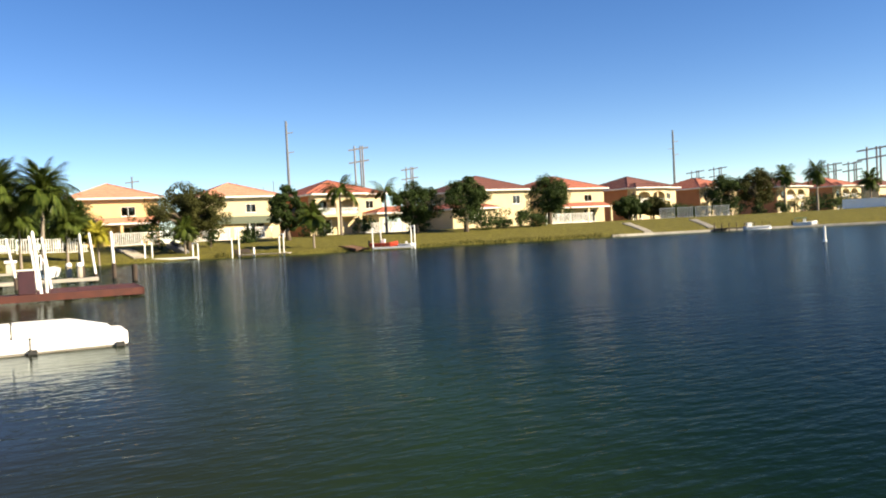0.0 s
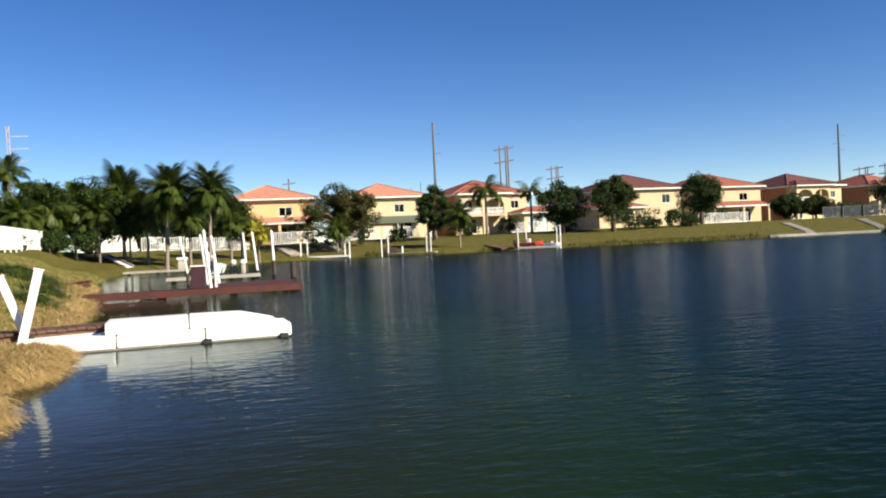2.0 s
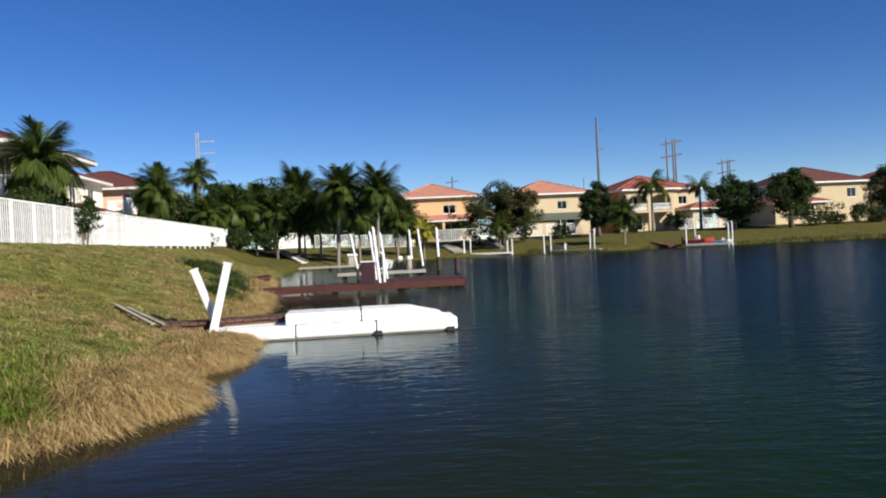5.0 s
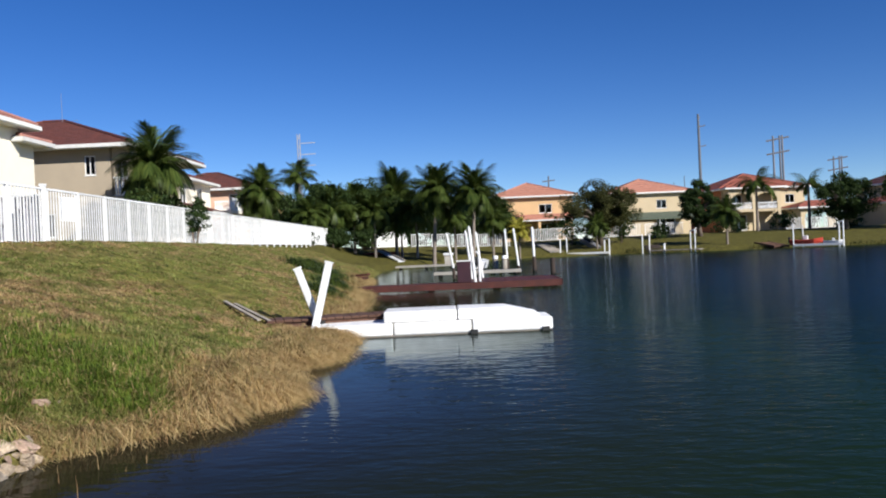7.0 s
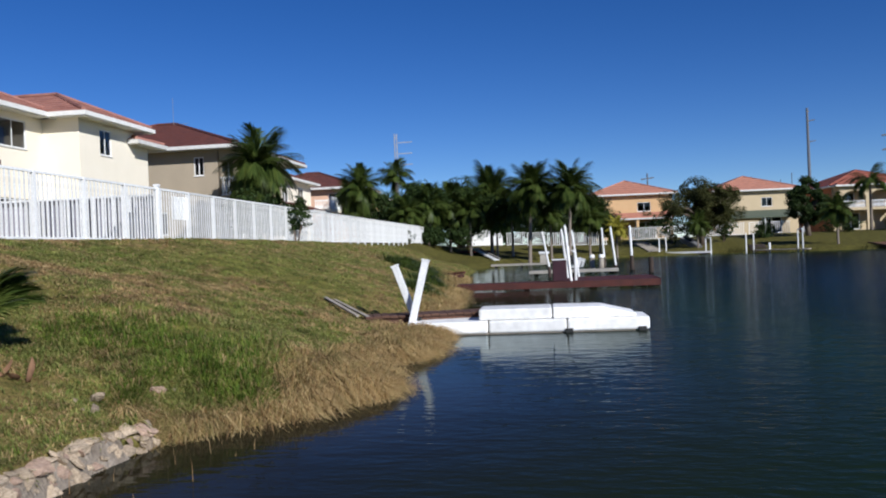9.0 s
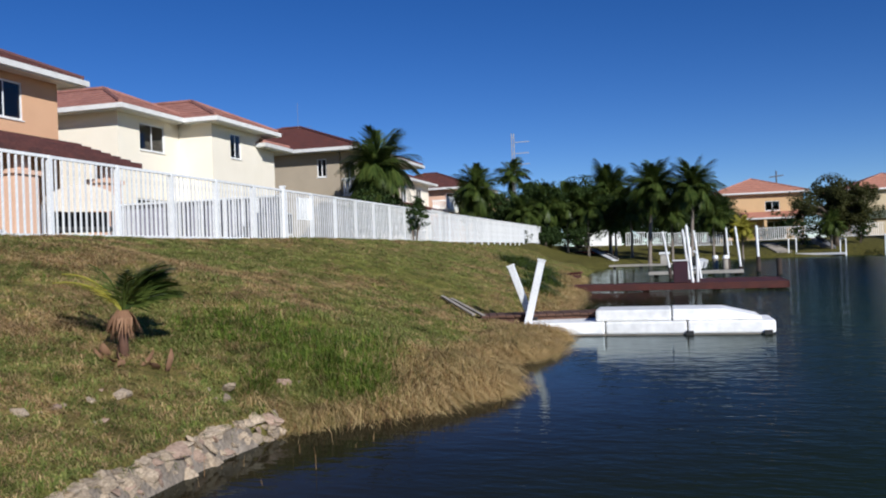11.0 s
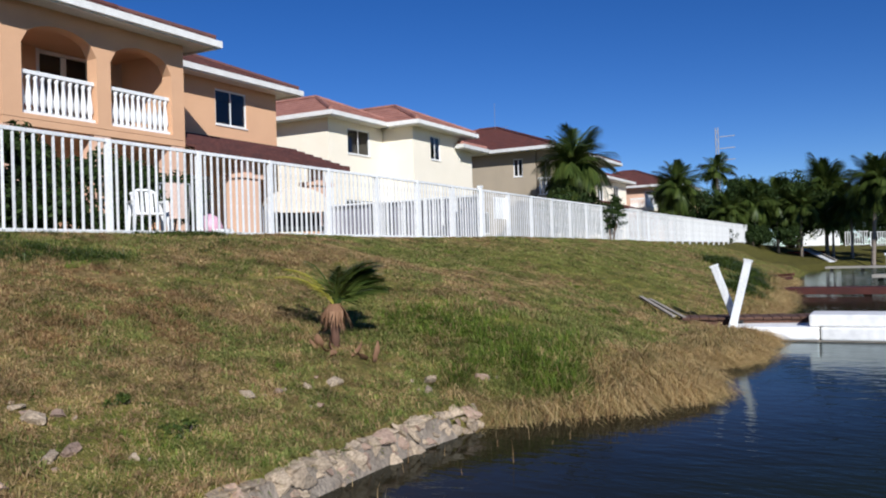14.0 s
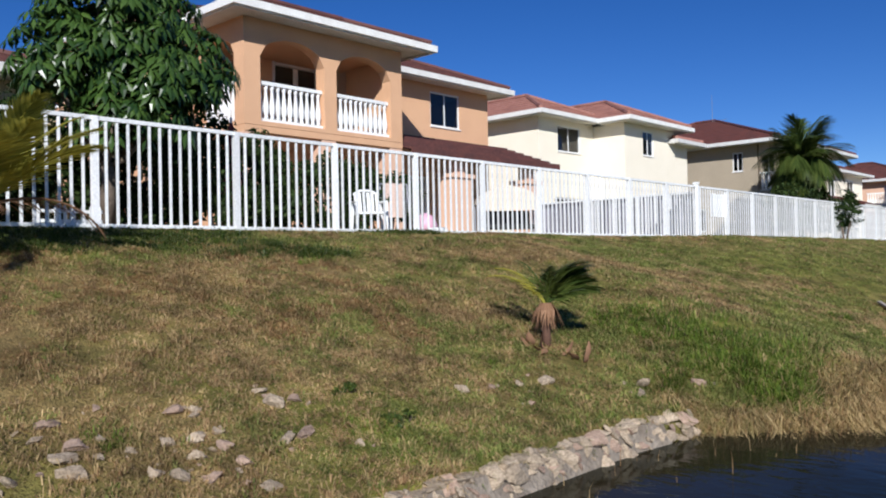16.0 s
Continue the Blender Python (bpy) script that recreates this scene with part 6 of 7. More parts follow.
dead = [curled_leaf(0.16, 0.05, 0.5), curled_leaf(0.14, 0.055, -0.4), curled_leaf(0.19, 0.045, 0.7)]
for i, (dx, dy, az, tilt) in enumerate(((-0.06, -0.16, 280, 38), (0.02, -0.2, 320, 22), (0.1, -0.16, 240, 50), (0.0, -0.26, 200, 30), (0.08, -0.28, 350, 18), (0.40, 0.08, 20, 55), (0.44, 0.02, 330, 35), (0.36, -0.02, 290, 48), (0.24, -0.1, 60, 20))):
    df = new("dead_leaf", dead[i % 3])
    df.matrix_world = pose(-5.17 + dx, 6.2 + dy, ground_at(-5.17 + dx, 6.2 + dy), float(r.uniform(-40, 40)), -tilt, az)
    tagged(df, "curled dead brown palm leaf lying on the grass", "dead leaf", "fallen palm leaves")

# yellow-green palm at the bank top, close to the fence
lp_z = ground_at(-8.75, 2.1)
lpalm = thing("young_palm", Matrix.Translation((-8.75, 2.1, lp_z)), "yellow-green young palm by the white fence", "palm tree")
part("trunk", Build().tube([(0, 0, -0.1), (0, 0, 0.45)], [0.13, 0.09], 9), PALMBARK, lpalm, smooth=True)
lm = [frond_mesh(r, 1.3, 0.0, 0.7, 44, 0.38, 0.15, LEAF_YELLOW, width=0.026), frond_mesh(r, 1.2, 0.0, 1.5, 30, 0.3, 0.5, DEADLEAF, width=0.02)]
for az, tilt, k in ((80, 62, 0), (100, 48, 0), (60, 52, 0), (140, 60, 0), (200, 50, 0), (270, 55, 0), (330, 50, 0), (20, 65, 0), (75, 18, 1), (-20, 15, 1), (230, 35, 0), (250, 60, 0), (290, 40, 0), (310, 62, 0), (350, 42, 0), (5, 48, 0), (215, 66, 0), (40, 40, 0)):
    o = part("frond", lm[k], LEAF_YELLOW if k == 0 else DEADLEAF, lpalm, "" if k == 0 else "drooping dead frond")
    o.matrix_local = Matrix.Translation((0, 0, 0.46)) @ pose(0, 0, 0, float(r.uniform(-15, 15)), -tilt, az)


# ---- stones on the bank and the rubble wall at its foot ----
def rock_mesh(seed, material, flat=0.6, name="rock"):
    """A chipped stone: a ball cut by random planes."""
    r = np.random.default_rng(seed)
    bm = bmesh.new()
    bmesh.ops.create_cube(bm, size=1.7)
    bmesh.ops.subdivide_edges(bm, edges=bm.edges, cuts=3, use_grid_fill=True)
    cuts = [(Vector(r.normal(size=3)).normalized(), r.uniform(0.38, 0.75)) for _ in range(12)]
    for v in bm.verts:
        for n, d in cuts:
            k = v.co.dot(n) - d
            if k > 0:
                v.co -= n * k
        v.co += Vector(r.normal(size=3)) * 0.03
        v.co.z *= flat
    me = bpy.data.meshes.new(name)
    bm.to_mesh(me)
    bm.free()
    me.materials.append(material)
    return me


ROCKS = [rock_mesh(200 + i, STONE if i % 3 else PINKSTONE, 0.55 + 0.1 * (i % 3)) for i in range(9)]
r = np.random.default_rng(3)
PILES = ((-5.13, 2.02, 0.09), (-5.08, 2.14, 0.065), (-4.97, 2.68, 0.085), (-4.97, 2.85, 0.065), (-5.17, 2.69, 0.05), (-4.52, 2.45, 0.065), (-4.55, 2.62, 0.075), (-4.77, 1.78, 0.06),
         (-4.74, 1.96, 0.068), (-4.62, 2.06, 0.075), (-4.77, 2.11, 0.05), (-4.57, 1.85, 0.055), (-4.91, 1.27, 0.09), (-4.81, 1.18, 0.08), (-4.67, 1.17, 0.075), (-5.23, 1.25, 0.08),
         (-4.77, 1.55, 0.04), (-4.31, 2.88, 0.045), (-4.42, 2.07, 0.07), (-4.5, 1.55, 0.06), (-4.43, 1.66, 0.06), (-4.34, 1.8, 0.06), (-4.72, 0.86, 0.06), (-4.13, 2.05, 0.065),
         (-5.35, 1.61, 0.045), (-5.09, 1.13, 0.05))
SLOPE = ((-4.7, 4.37, 0.065), (-4.66, 4.67, 0.06), (-4.63, 5.03, 0.06), (-4.58, 5.36, 0.085), (-4.32, 4.78, 0.05), (-4.21, 6.39, 0.095), (-4.02, 6.05, 0.065), (-3.86, 6.92, 0.08))
ROCK_SPOTS = [(x, y, s * 1.2) for x, y, s in PILES + SLOPE]
for x, y, s in PILES + SLOPE:
    a, d = float(r.uniform(0, 6.28)), float(r.uniform(1.2, 2.4))
    ROCK_SPOTS.append((x + math.cos(a) * s * d, y + math.sin(a) * s * d, s * float(r.uniform(0.35, 0.6))))
for i, (x, y, s) in enumerate(ROCK_SPOTS):
    me = ROCKS[i % 9]
    ob = new("rock", me)
    ob.matrix_world = pose(x, y, ground_at(x, y) + 0.22 * s, float(r.uniform(-20, 20)), float(r.uniform(-20, 20)), float(r.uniform(0, 360))) @ Matrix.Diagonal((s * 1.0, s * 0.85, s * 0.95, 1))
    tagged(ob, "pinkish limestone rock half sunk in grass" if me.materials[0] is PINKSTONE else "pale limestone rock half sunk in grass", "rock", "rocks on the bank")
wall = thing("stone_wall", Matrix.Translation((-3.5, 2.5, 0)), "low rubble limestone retaining wall along the water", "retaining wall", kind="structure")


def shore_x(y):
    return float(np.interp(y, [p[1] for p in SHORE[:6]], [p[0] for p in SHORE[:6]]))


def slab_mesh(seed):
    """A roughly squared coping stone of unit size, chipped at its edges."""
    q = np.random.default_rng(seed)
    bm = bmesh.new()
    bmesh.ops.create_cube(bm, size=1.0)
    bmesh.ops.bevel(bm, geom=bm.edges, offset=0.09, segments=1, affect="EDGES")
    bmesh.ops.subdivide_edges(bm, edges=[e for e in bm.edges if e.calc_length() > 0.5], cuts=1, use_grid_fill=True)
    for v in bm.verts:
        v.co += Vector(q.normal(size=3)) * 0.055
    me = bpy.data.meshes.new("coping_stone")
    bm.to_mesh(me)
    bm.free()
    me.materials.append(STONE)
    return me


WALL_TOP = 0.222
COPING = [slab_mesh(230 + i) for i in range(6)]
core = Build()
ys_ = np.arange(-2.2, 5.9, 0.22)
for y0, y1 in zip(ys_, ys_[1:]):
    a0, a1 = shore_x(y0) + 3.5, shore_x(y1) + 3.5
    for (e0, z0), (e1, z1) in (((-0.17, WALL_TOP - 0.02), (-0.06, WALL_TOP - 0.04)), ((-0.06, WALL_TOP - 0.04), (0.035, 0.0)), ((0.035, 0.0), (0.14, -0.3))):
        core.quad((a0 + e0, y0 - 2.5, z0), (a0 + e1, y0 - 2.5, z1), (a1 + e1, y1 - 2.5, z1), (a1 + e0, y1 - 2.5, z0))
part("core", welded(core), MORTAR, wall, "rough mortar between the stones")
y = -2.0
while y < 5.95:
    w = float(r.uniform(0.12, 0.30))
    fade = min(1.0, max(0.0, (6.6 - y) / 0.8))
    ob = part("coping_stone", COPING[int(r.integers(0, 6))], STONE, wall)
    ob.matrix_local = Matrix.Translation((shore_x(y + w / 2) + 3.5 - 0.105 + float(r.uniform(-0.025, 0.02)), y + w / 2 - 2.5, WALL_TOP - 0.03 * (2 - fade) + float(r.uniform(-0.016, 0.012)))) @ pose(0, 0, 0, float(r.uniform(-7, 7)), float(r.uniform(4, 22)), float(r.uniform(-14, 14))) @ Matrix.Diagonal((0.11 * float(r.uniform(0.7, 1.35)), w * 0.95, 0.07, 1))
    y += w
y = -2.0
while y < 6.15:
    w = float(r.uniform(0.07, 0.14))
    for zc in (0.18, 0.12, 0.06, 0.0):
        if r.random() < 0.2:
            continue
        s_ = w * float(r.uniform(0.35, 1.1))
        ob = part("stone", ROCKS[int(r.integers(0, 9))], STONE, wall)
        ob.matrix_local = Matrix.Translation((shore_x(y) + 3.5 - 0.08 * zc / 0.2 + 0.01 + float(r.uniform(-0.03, 0.03)), y - 2.5 + float(r.uniform(-0.05, 0.05)), zc + float(r.uniform(-0.015, 0.015)))) @ pose(0, 0, 0, float(r.uniform(-30, 30)), float(r.uniform(15, 70)), float(r.uniform(-40, 40))) @ Matrix.Diagonal((s_ * 0.8, s_ * 1.2, s_ * 0.7, 1))
    y += w * 0.95


# ---- grass blades, tufts and dry reeds ----
def blades(name, label, material, x, y, z, length, width, droop, seed, lean=(0.0, 0.0), turn=None):
    """One mesh of many blades rooted at the given places; each bends over by its droop."""
    r = np.random.default_rng(seed)
    n = len(x)
    a = r.uniform(0, 2 * np.pi, n) if turn is None else turn + r.normal(size=n) * 0.5
    d = np.stack([np.cos(a) + lean[0], np.sin(a) + lean[1], np.zeros(n)], 1)
    d /= np.linalg.norm(d, axis=1, keepdims=True) + 1e-9
    s = np.stack([-d[:, 1], d[:, 0], np.zeros(n)], 1)
    root = np.stack([x, y, z], 1)
    ln, wd, dp = length[:, None], width[:, None], droop[:, None]
    up = np.array([[0, 0, 1.0]])
    p1 = root + (up * (1 - 0.35 * dp) + d * dp * 0.45) * ln * 0.55
    p2 = p1 + (up * (0.75 - 1.15 * dp) + d * (0.25 + dp)) * ln * 0.45
    v = np.stack([root - s * wd, root + s * wd, p1 + s * wd * 0.8, p1 - s * wd * 0.8, p2], 1).reshape(-1, 3)
    k = np.arange(n)[:, None] * 5
    f = (k + np.array([[0, 1, 2, 3]])).tolist() + (k + np.array([[3, 2, 4]])).tolist()
    me = bpy.data.meshes.new(name)
    me.from_pydata(v.tolist(), [], f)
    me.materials.append(material)
    return tagged(new(name, me), label, "grass", kind="stuff")


r = np.random.default_rng(12)


def scatter(n, x0, x1, y0, y1):
    x, y = r.uniform(x0, x1, n), r.uniform(y0, y1, n)
    keep = shore_distance(x, y) > 0.09
    return x[keep], y[keep]


LATTICE = np.random.default_rng(99).random((256, 256))


def value_noise(x, y):
    """Smooth random values between 0 and 1, one cell a metre."""
    ix, iy = np.floor(x).astype(int), np.floor(y).astype(int)
    fx, fy = x - ix, y - iy
    fx, fy = fx * fx * (3 - 2 * fx), fy * fy * (3 - 2 * fy)
    g = lambda a, b: LATTICE[a % 256, b % 256]
    return (g(ix, iy) * (1 - fx) + g(ix + 1, iy) * fx) * (1 - fy) + (g(ix, iy + 1) * (1 - fx) + g(ix + 1, iy + 1) * fx) * fy


def patchy(x, y):
    """Uneven patches at three scales, the same for all blades."""
    return 0.45 * value_noise(x * 0.8, y * 0.8) + 0.33 * value_noise(x * 2.6 + 31, y * 2.6) + 0.22 * value_noise(x * 7.5, y * 7.5 + 57)


def tufts(count, x0, x1, y0, y1, per):
    """Blades gathered in tufts: place, outward way and the tuft's own number for each blade."""
    cx, cy = scatter(count, x0, x1, y0, y1)
    keep = r.random(len(cx)) < np.clip((patchy(cx * 1.6 + 5, cy * 1.6) - 0.22) * 3.2, 0.12, 1)
    cx, cy = cx[keep], cy[keep]
    size = r.uniform(0.55, 1.5, len(cx)) * (0.55 + 0.9 * patchy(cx, cy + 40))
    i = np.repeat(np.arange(len(cx)), per)
    a, d = r.uniform(0, 2 * np.pi, len(i)), np.abs(r.normal(size=len(i))) * 0.035
    return cx[i] + np.cos(a) * d * size[i], cy[i] + np.sin(a) * d * size[i], a, cx[i], cy[i], size[i], r.random(len(cx))[i]


sets = [tufts(40000, -10.3, -1.6, -1.5, 8, 11), tufts(20000, -10.3, -1.6, 8, 16, 9), tufts(11000, -10.3, -1.6, 16, 28, 8), tufts(8000, -10.3, -2.0, 28, 52, 6)]
gx, gy, ga, cx, cy, gs, gu = (np.concatenate(q) for q in zip(*sets))
gz = land_z(gx, gy)
green = np.clip(np.minimum(lush_at(cx, cy), 1) + (patchy(cx, cy) - 0.5) * 3.2, 0, 1)
u = np.clip(0.5 + (gu - 0.5) * 0.6 + r.normal(size=len(gu)) * 0.12, 0, 1)
far = np.clip(gy / 20, 0.0, 1.5)
lushest = np.exp(-(((cx + 3.95) / 1.15) ** 2 + ((cy - 7.8) / 1.0) ** 2)) + (patchy(cx * 1.5, cy * 1.5) - 0.5) * 1.5 > 0.42
russet = (patchy(cx * 0.9 + 11, cy * 0.9 + 4) - 0.25 * np.clip((cy - 5) / 1.5, 0, 1) - 0.15 * np.clip((cx + 5.6) / 0.8, 0, 1) + 0.15 * np.exp(-(((cx + 7.6) / 1.5) ** 2 + ((cy - 4.5) / 3.2) ** 2)) > 0.645) & ~lushest
rough_edge = np.exp(-(((cx + 3.7) / 1.5) ** 2 + ((cy - 8.2) / 2.0) ** 2))
for nm, lab, sel, m_, sd in (("grass_green", "short green grass tufts on the bank", (u < green * 0.75) & ~lushest & ~russet, BLADE_GREEN, 1),
                             ("grass_lush", "bright green unmown grass by the young palm", (u < 0.66) & lushest, BLADE_LUSH, 5),
                             ("grass_mixed", "faded olive grass tufts on the bank", ((u >= green * 0.75) & (u < 0.30 + 0.62 * green) & ~lushest & ~russet) | (lushest & (u >= 0.66)), BLADE_MIX, 2),
                             ("grass_dry", "dry straw grass tufts on the bank", (u >= 0.30 + 0.62 * green) & ~lushest & ~(russet & (u < 0.7)), BLADE_DRY, 3),
                             ("grass_russet", "withered russet grass tufts on the bank", russet & (u < 0.7), BLADE_RUSSET, 4)):
    k = int(sel.sum())
    blades(nm, lab, m_, gx[sel], gy[sel], gz[sel] - 0.01, r.uniform(0.035, 0.085, k) * gs[sel] * (1 + 0.5 * far[sel]) * (1 + 1.6 * rough_edge[sel]) * np.where(lushest[sel], 1.15, 1.0), r.uniform(0.0018, 0.004, k) * (1 + 1.6 * far[sel]), r.uniform(0.8, 1.5, k) * np.where(lushest[sel], 0.7, 1.0), sd, turn=ga[sel])
# taller loose tufts standing out of the mown grass
tx, ty, ta, cx, cy, ts, tu = tufts(5200, -10.0, -3.6, -1.5, 8.5, 18)
for nm, lab, lo, hi, m_, sd in (("tuft_straw", "pale straw tufts standing out of the grass", 0.0, 0.42, BLADE_DRY, 21), ("tuft_olive", "olive tufts standing out of the grass", 0.42, 0.72, BLADE_MIX, 22), ("tuft_green", "green tufts standing out of the grass", 0.72, 1.01, BLADE_GREEN, 23)):
    shade_of = np.clip(tu + 0.5 * (np.minimum(lush_at(cx, cy), 1) - 0.45) + (patchy(cx, cy) - 0.5) * 0.8, 0, 1)
    sel = (shade_of >= lo) & (shade_of < hi)
    k = int(sel.sum())
    blades(nm, lab, m_, tx[sel], ty[sel], land_z(tx[sel], ty[sel]) - 0.01, r.uniform(0.05, 0.12, k) * ts[sel], r.uniform(0.002, 0.0048, k), r.uniform(0.5, 1.3, k), sd, turn=ta[sel])
# straw-coloured reeds hanging over the water's edge
n = 15000
cx, cy = r.uniform(-5, -1.2, n), r.uniform(6.0, 40, n)
n2 = 9000
cx, cy = np.concatenate([cx, r.uniform(-4.2, -1.7, n2)]), np.concatenate([cy, r.uniform(6.2, 14.5, n2)])
sdist = shore_distance(cx, cy)
keep = (sdist > -0.03) & (sdist < 0.12 + 1.5 * patchy(cx * 0.9, cy * 1.3) ** 1.6 * np.clip((cy - 5.5) / 3, 0.45, 1)) & (r.random(len(cx)) < np.clip(1.3 - (cy - 8) / 26, 0.25, 1)) & (r.random(len(cx)) < np.clip((patchy(cx * 2.2, cy * 2.2) - 0.40) * 7, 0.05, 1))
cx, cy = cx[keep], cy[keep]
i = np.repeat(np.arange(len(cx)), 34)
edge = shore_distance(cx, cy)[i]
size = r.uniform(0.45, 1.5, len(cx))[i] * (0.45 + 1.0 * patchy(cx * 1.4, cy * 1.4))[i] * np.clip((cy - 5.2) / 1.8, 0.6, 1)[i]
a, d = r.uniform(0, 2 * np.pi, len(i)), np.abs(r.normal(size=len(i))) * 0.06 * size
ex, ey = cx[i] + np.cos(a) * d, cy[i] + np.sin(a) * d
tint = r.random(len(cx))[i] + r.normal(size=len(i)) * 0.12 + np.clip(edge - 0.12, 0, 1.2) * 0.85 + np.clip((7.7 - cy[i]) / 1.3, 0, 1) * 0.4
for nm, lab, sel, m_, sd in (("dry_reeds", "straw-coloured reeds drooping at the water's edge", tint < 0.60, REED, 7), ("brown_reeds", "russet dead grass behind the reeds", (tint >= 0.60) & (tint < 0.82), BLADE_RUSSET, 10),
                             ("olive_reeds", "olive reeds among the dry ones at the water", tint >= 0.82, BLADE_MIX, 8)):
    q = int(sel.sum())
    blades(nm, lab, m_, ex[sel], ey[sel], land_z(ex[sel], ey[sel]) - 0.02, r.uniform(0.16, 0.46, q) * size[sel], r.uniform(0.0014, 0.0034, q) * (1 + ey[sel] / 22), r.uniform(0.85, 1.6, q), sd, lean=(0.5, -0.35), turn=a[sel])
# rank dark-green grass along the fence foot, massed to stand in for palm shade
cx, cy = r.uniform(-9.9, -8.4, 1100), r.uniform(0.2, 9.0, 1100)
keep = patchy(cx * 1.2, cy * 0.8 + 3) + 0.35 * np.exp(-(((cx + 9.6) / 0.9) ** 2 + ((cy - 3.6) / 2.0) ** 2)) > 0.62
i = np.repeat(np.nonzero(keep)[0], 40)
a, d = r.uniform(0, 2 * np.pi, len(i)), np.abs(r.normal(size=len(i))) * 0.09
ex, ey = cx[i] + np.cos(a) * d, cy[i] + np.sin(a) * d
blades("fence_weeds", "rank dark green grass at the fence foot, thickened to carry palm shade", LEAF_PALM, ex, ey, land_z(ex, ey) - 0.01, r.uniform(0.06, 0.2, len(i)), r.uniform(0.003, 0.006, len(i)), r.uniform(0.5, 1.3, len(i)), 16, turn=a)
# dark reed fringe of the far shore
n = 30000
ex, ey = r.uniform(16, 56, n), r.uniform(64, 80, n)
sdist = shore_distance(ex, ey)
keep = (sdist > -0.2) & (sdist < 0.5 + 0.8 * value_noise(ex * 0.4, ey * 0.4)) & (value_noise(ex * 0.25 + 7, ey * 0.25) > 0.3)
ex, ey = ex[keep], ey[keep]
k = len(ex)
blades("shore_reeds", "dark reed fringe along the far shore", LEAF_OLIVE, ex, ey, land_z(ex, ey) - 0.03, r.uniform(0.2, 0.55, k), r.uniform(0.012, 0.03, k), r.uniform(0.1, 0.7, k), 14)
# sparse stalks in the shallows, drawn in place of upright reed reflections
sx, sy = r.uniform(-3.6, -1.9, 60), r.uniform(2.2, 7.4, 60)
sdist = shore_distance(sx, sy)
keep = (sdist < -0.05) & (sdist > -0.9)
sx, sy = sx[keep], sy[keep]
blades("reflection_stalks", "thin straw stalks in the shallows in place of reed reflections", BLADE_DRY, sx, sy, np.full(len(sx), -0.05), r.uniform(0.1, 0.32, len(sx)), np.full(len(sx), 0.0022), r.uniform(0.0, 0.25, len(sx)), 9)
for nm, x, y, rad, tall, count in (("bank_tussock", -5.6, 31.5, 0.9, 0.75, 2600), ("bank_tussock", -4.7, 29.6, 0.8, 0.6, 2200), ("bank_tussock", -3.9, 25.5, 0.6, 0.5, 1500), ("bank_tussock", -3.6, 21.5, 0.6, 0.5, 1500)):
    a, d = r.uniform(0, 2 * np.pi, count), np.abs(r.normal(size=count)) * rad * 0.5
    ex, ey = x + np.cos(a) * d, y + np.sin(a) * d * 1.6
    blades(nm, "rank green grass tussock on the bank", LEAF_PALM, ex, ey, land_z(ex, ey) - 0.02, r.uniform(0.4, 1.0, count) * tall, r.uniform(0.006, 0.013, count), r.uniform(0.3, 1.2, count), 18, turn=a)
for i, (x, y) in enumerate(((-4.42, 3.42), (-4.92, 3.35))):
    z0 = ground_at(x, y)
    bush(x, y, z0 - 0.03, z0 + 0.08, 0.2, "small green weed clump in the grass", leaf=LEAF_PALM, n=420, leaf_len=0.035, seed=320 + i, clumps=9)


# ---- garden things behind the near fence ----
chair = thing("garden_chair", pose(-11.5, 9.55, G + 0.02, 0, 0, 60), "white moulded plastic garden armchair", "chair")
part("seat", Build().box(-0.24, 0.24, -0.24, 0.22, 0.41, 0.45), WHITE, chair, bevel=0.015)
for i in range(6):
    part("back_slat", Build().bar((-0.2 + i * 0.08, 0.22, 0.46), (-0.2 + i * 0.08, 0.32, 0.84), 0.05, 0.02), WHITE, chair)
part("top_rail", Build().tube([(-0.24, 0.3, 0.80), (-0.1, 0.34, 0.88), (0.1, 0.34, 0.88), (0.24, 0.3, 0.80)], [0.025] * 4, 8), WHITE, chair)
for sx in (-1, 1):
    part("armrest", Build().bar((sx * 0.27, -0.22, 0.64), (sx * 0.27, 0.27, 0.66), 0.06, 0.03), WHITE, chair)
    for sy in (-0.22, 0.22):
        part("leg", Build().bar((sx * 0.30, sy * 1.15, -0.02), (sx * 0.26, sy, 0.63), 0.05), WHITE, chair)
toy = thing("toy_pile", pose(-11.0, 10.5, G + 0.02), "heap of pink and white inflatable toys by the fence", "toys")
part("ball", Build().tube([(0, 0, 0), (0, 0, 0.06), (0, 0, 0.2), (0, 0, 0.36), (0, 0, 0.44)], [0.08, 0.18, 0.24, 0.18, 0.05], 14), PINK, toy, "pink beach ball", smooth=True)
part("ring", Build().tube([(0.22 + 0.15 * math.cos(a * math.pi / 6), 0.1 + 0.15 * math.sin(a * math.pi / 6), 0.10) for a in range(13)], [0.06] * 13, 8), WHITE, toy, "white swim ring", smooth=True)
swing = thing("patio_swing", pose(-13.5, 16.15, G + 0.03, 0, 0, 52), "patio swing with domed cream canopy", "patio swing")
cn = Build()
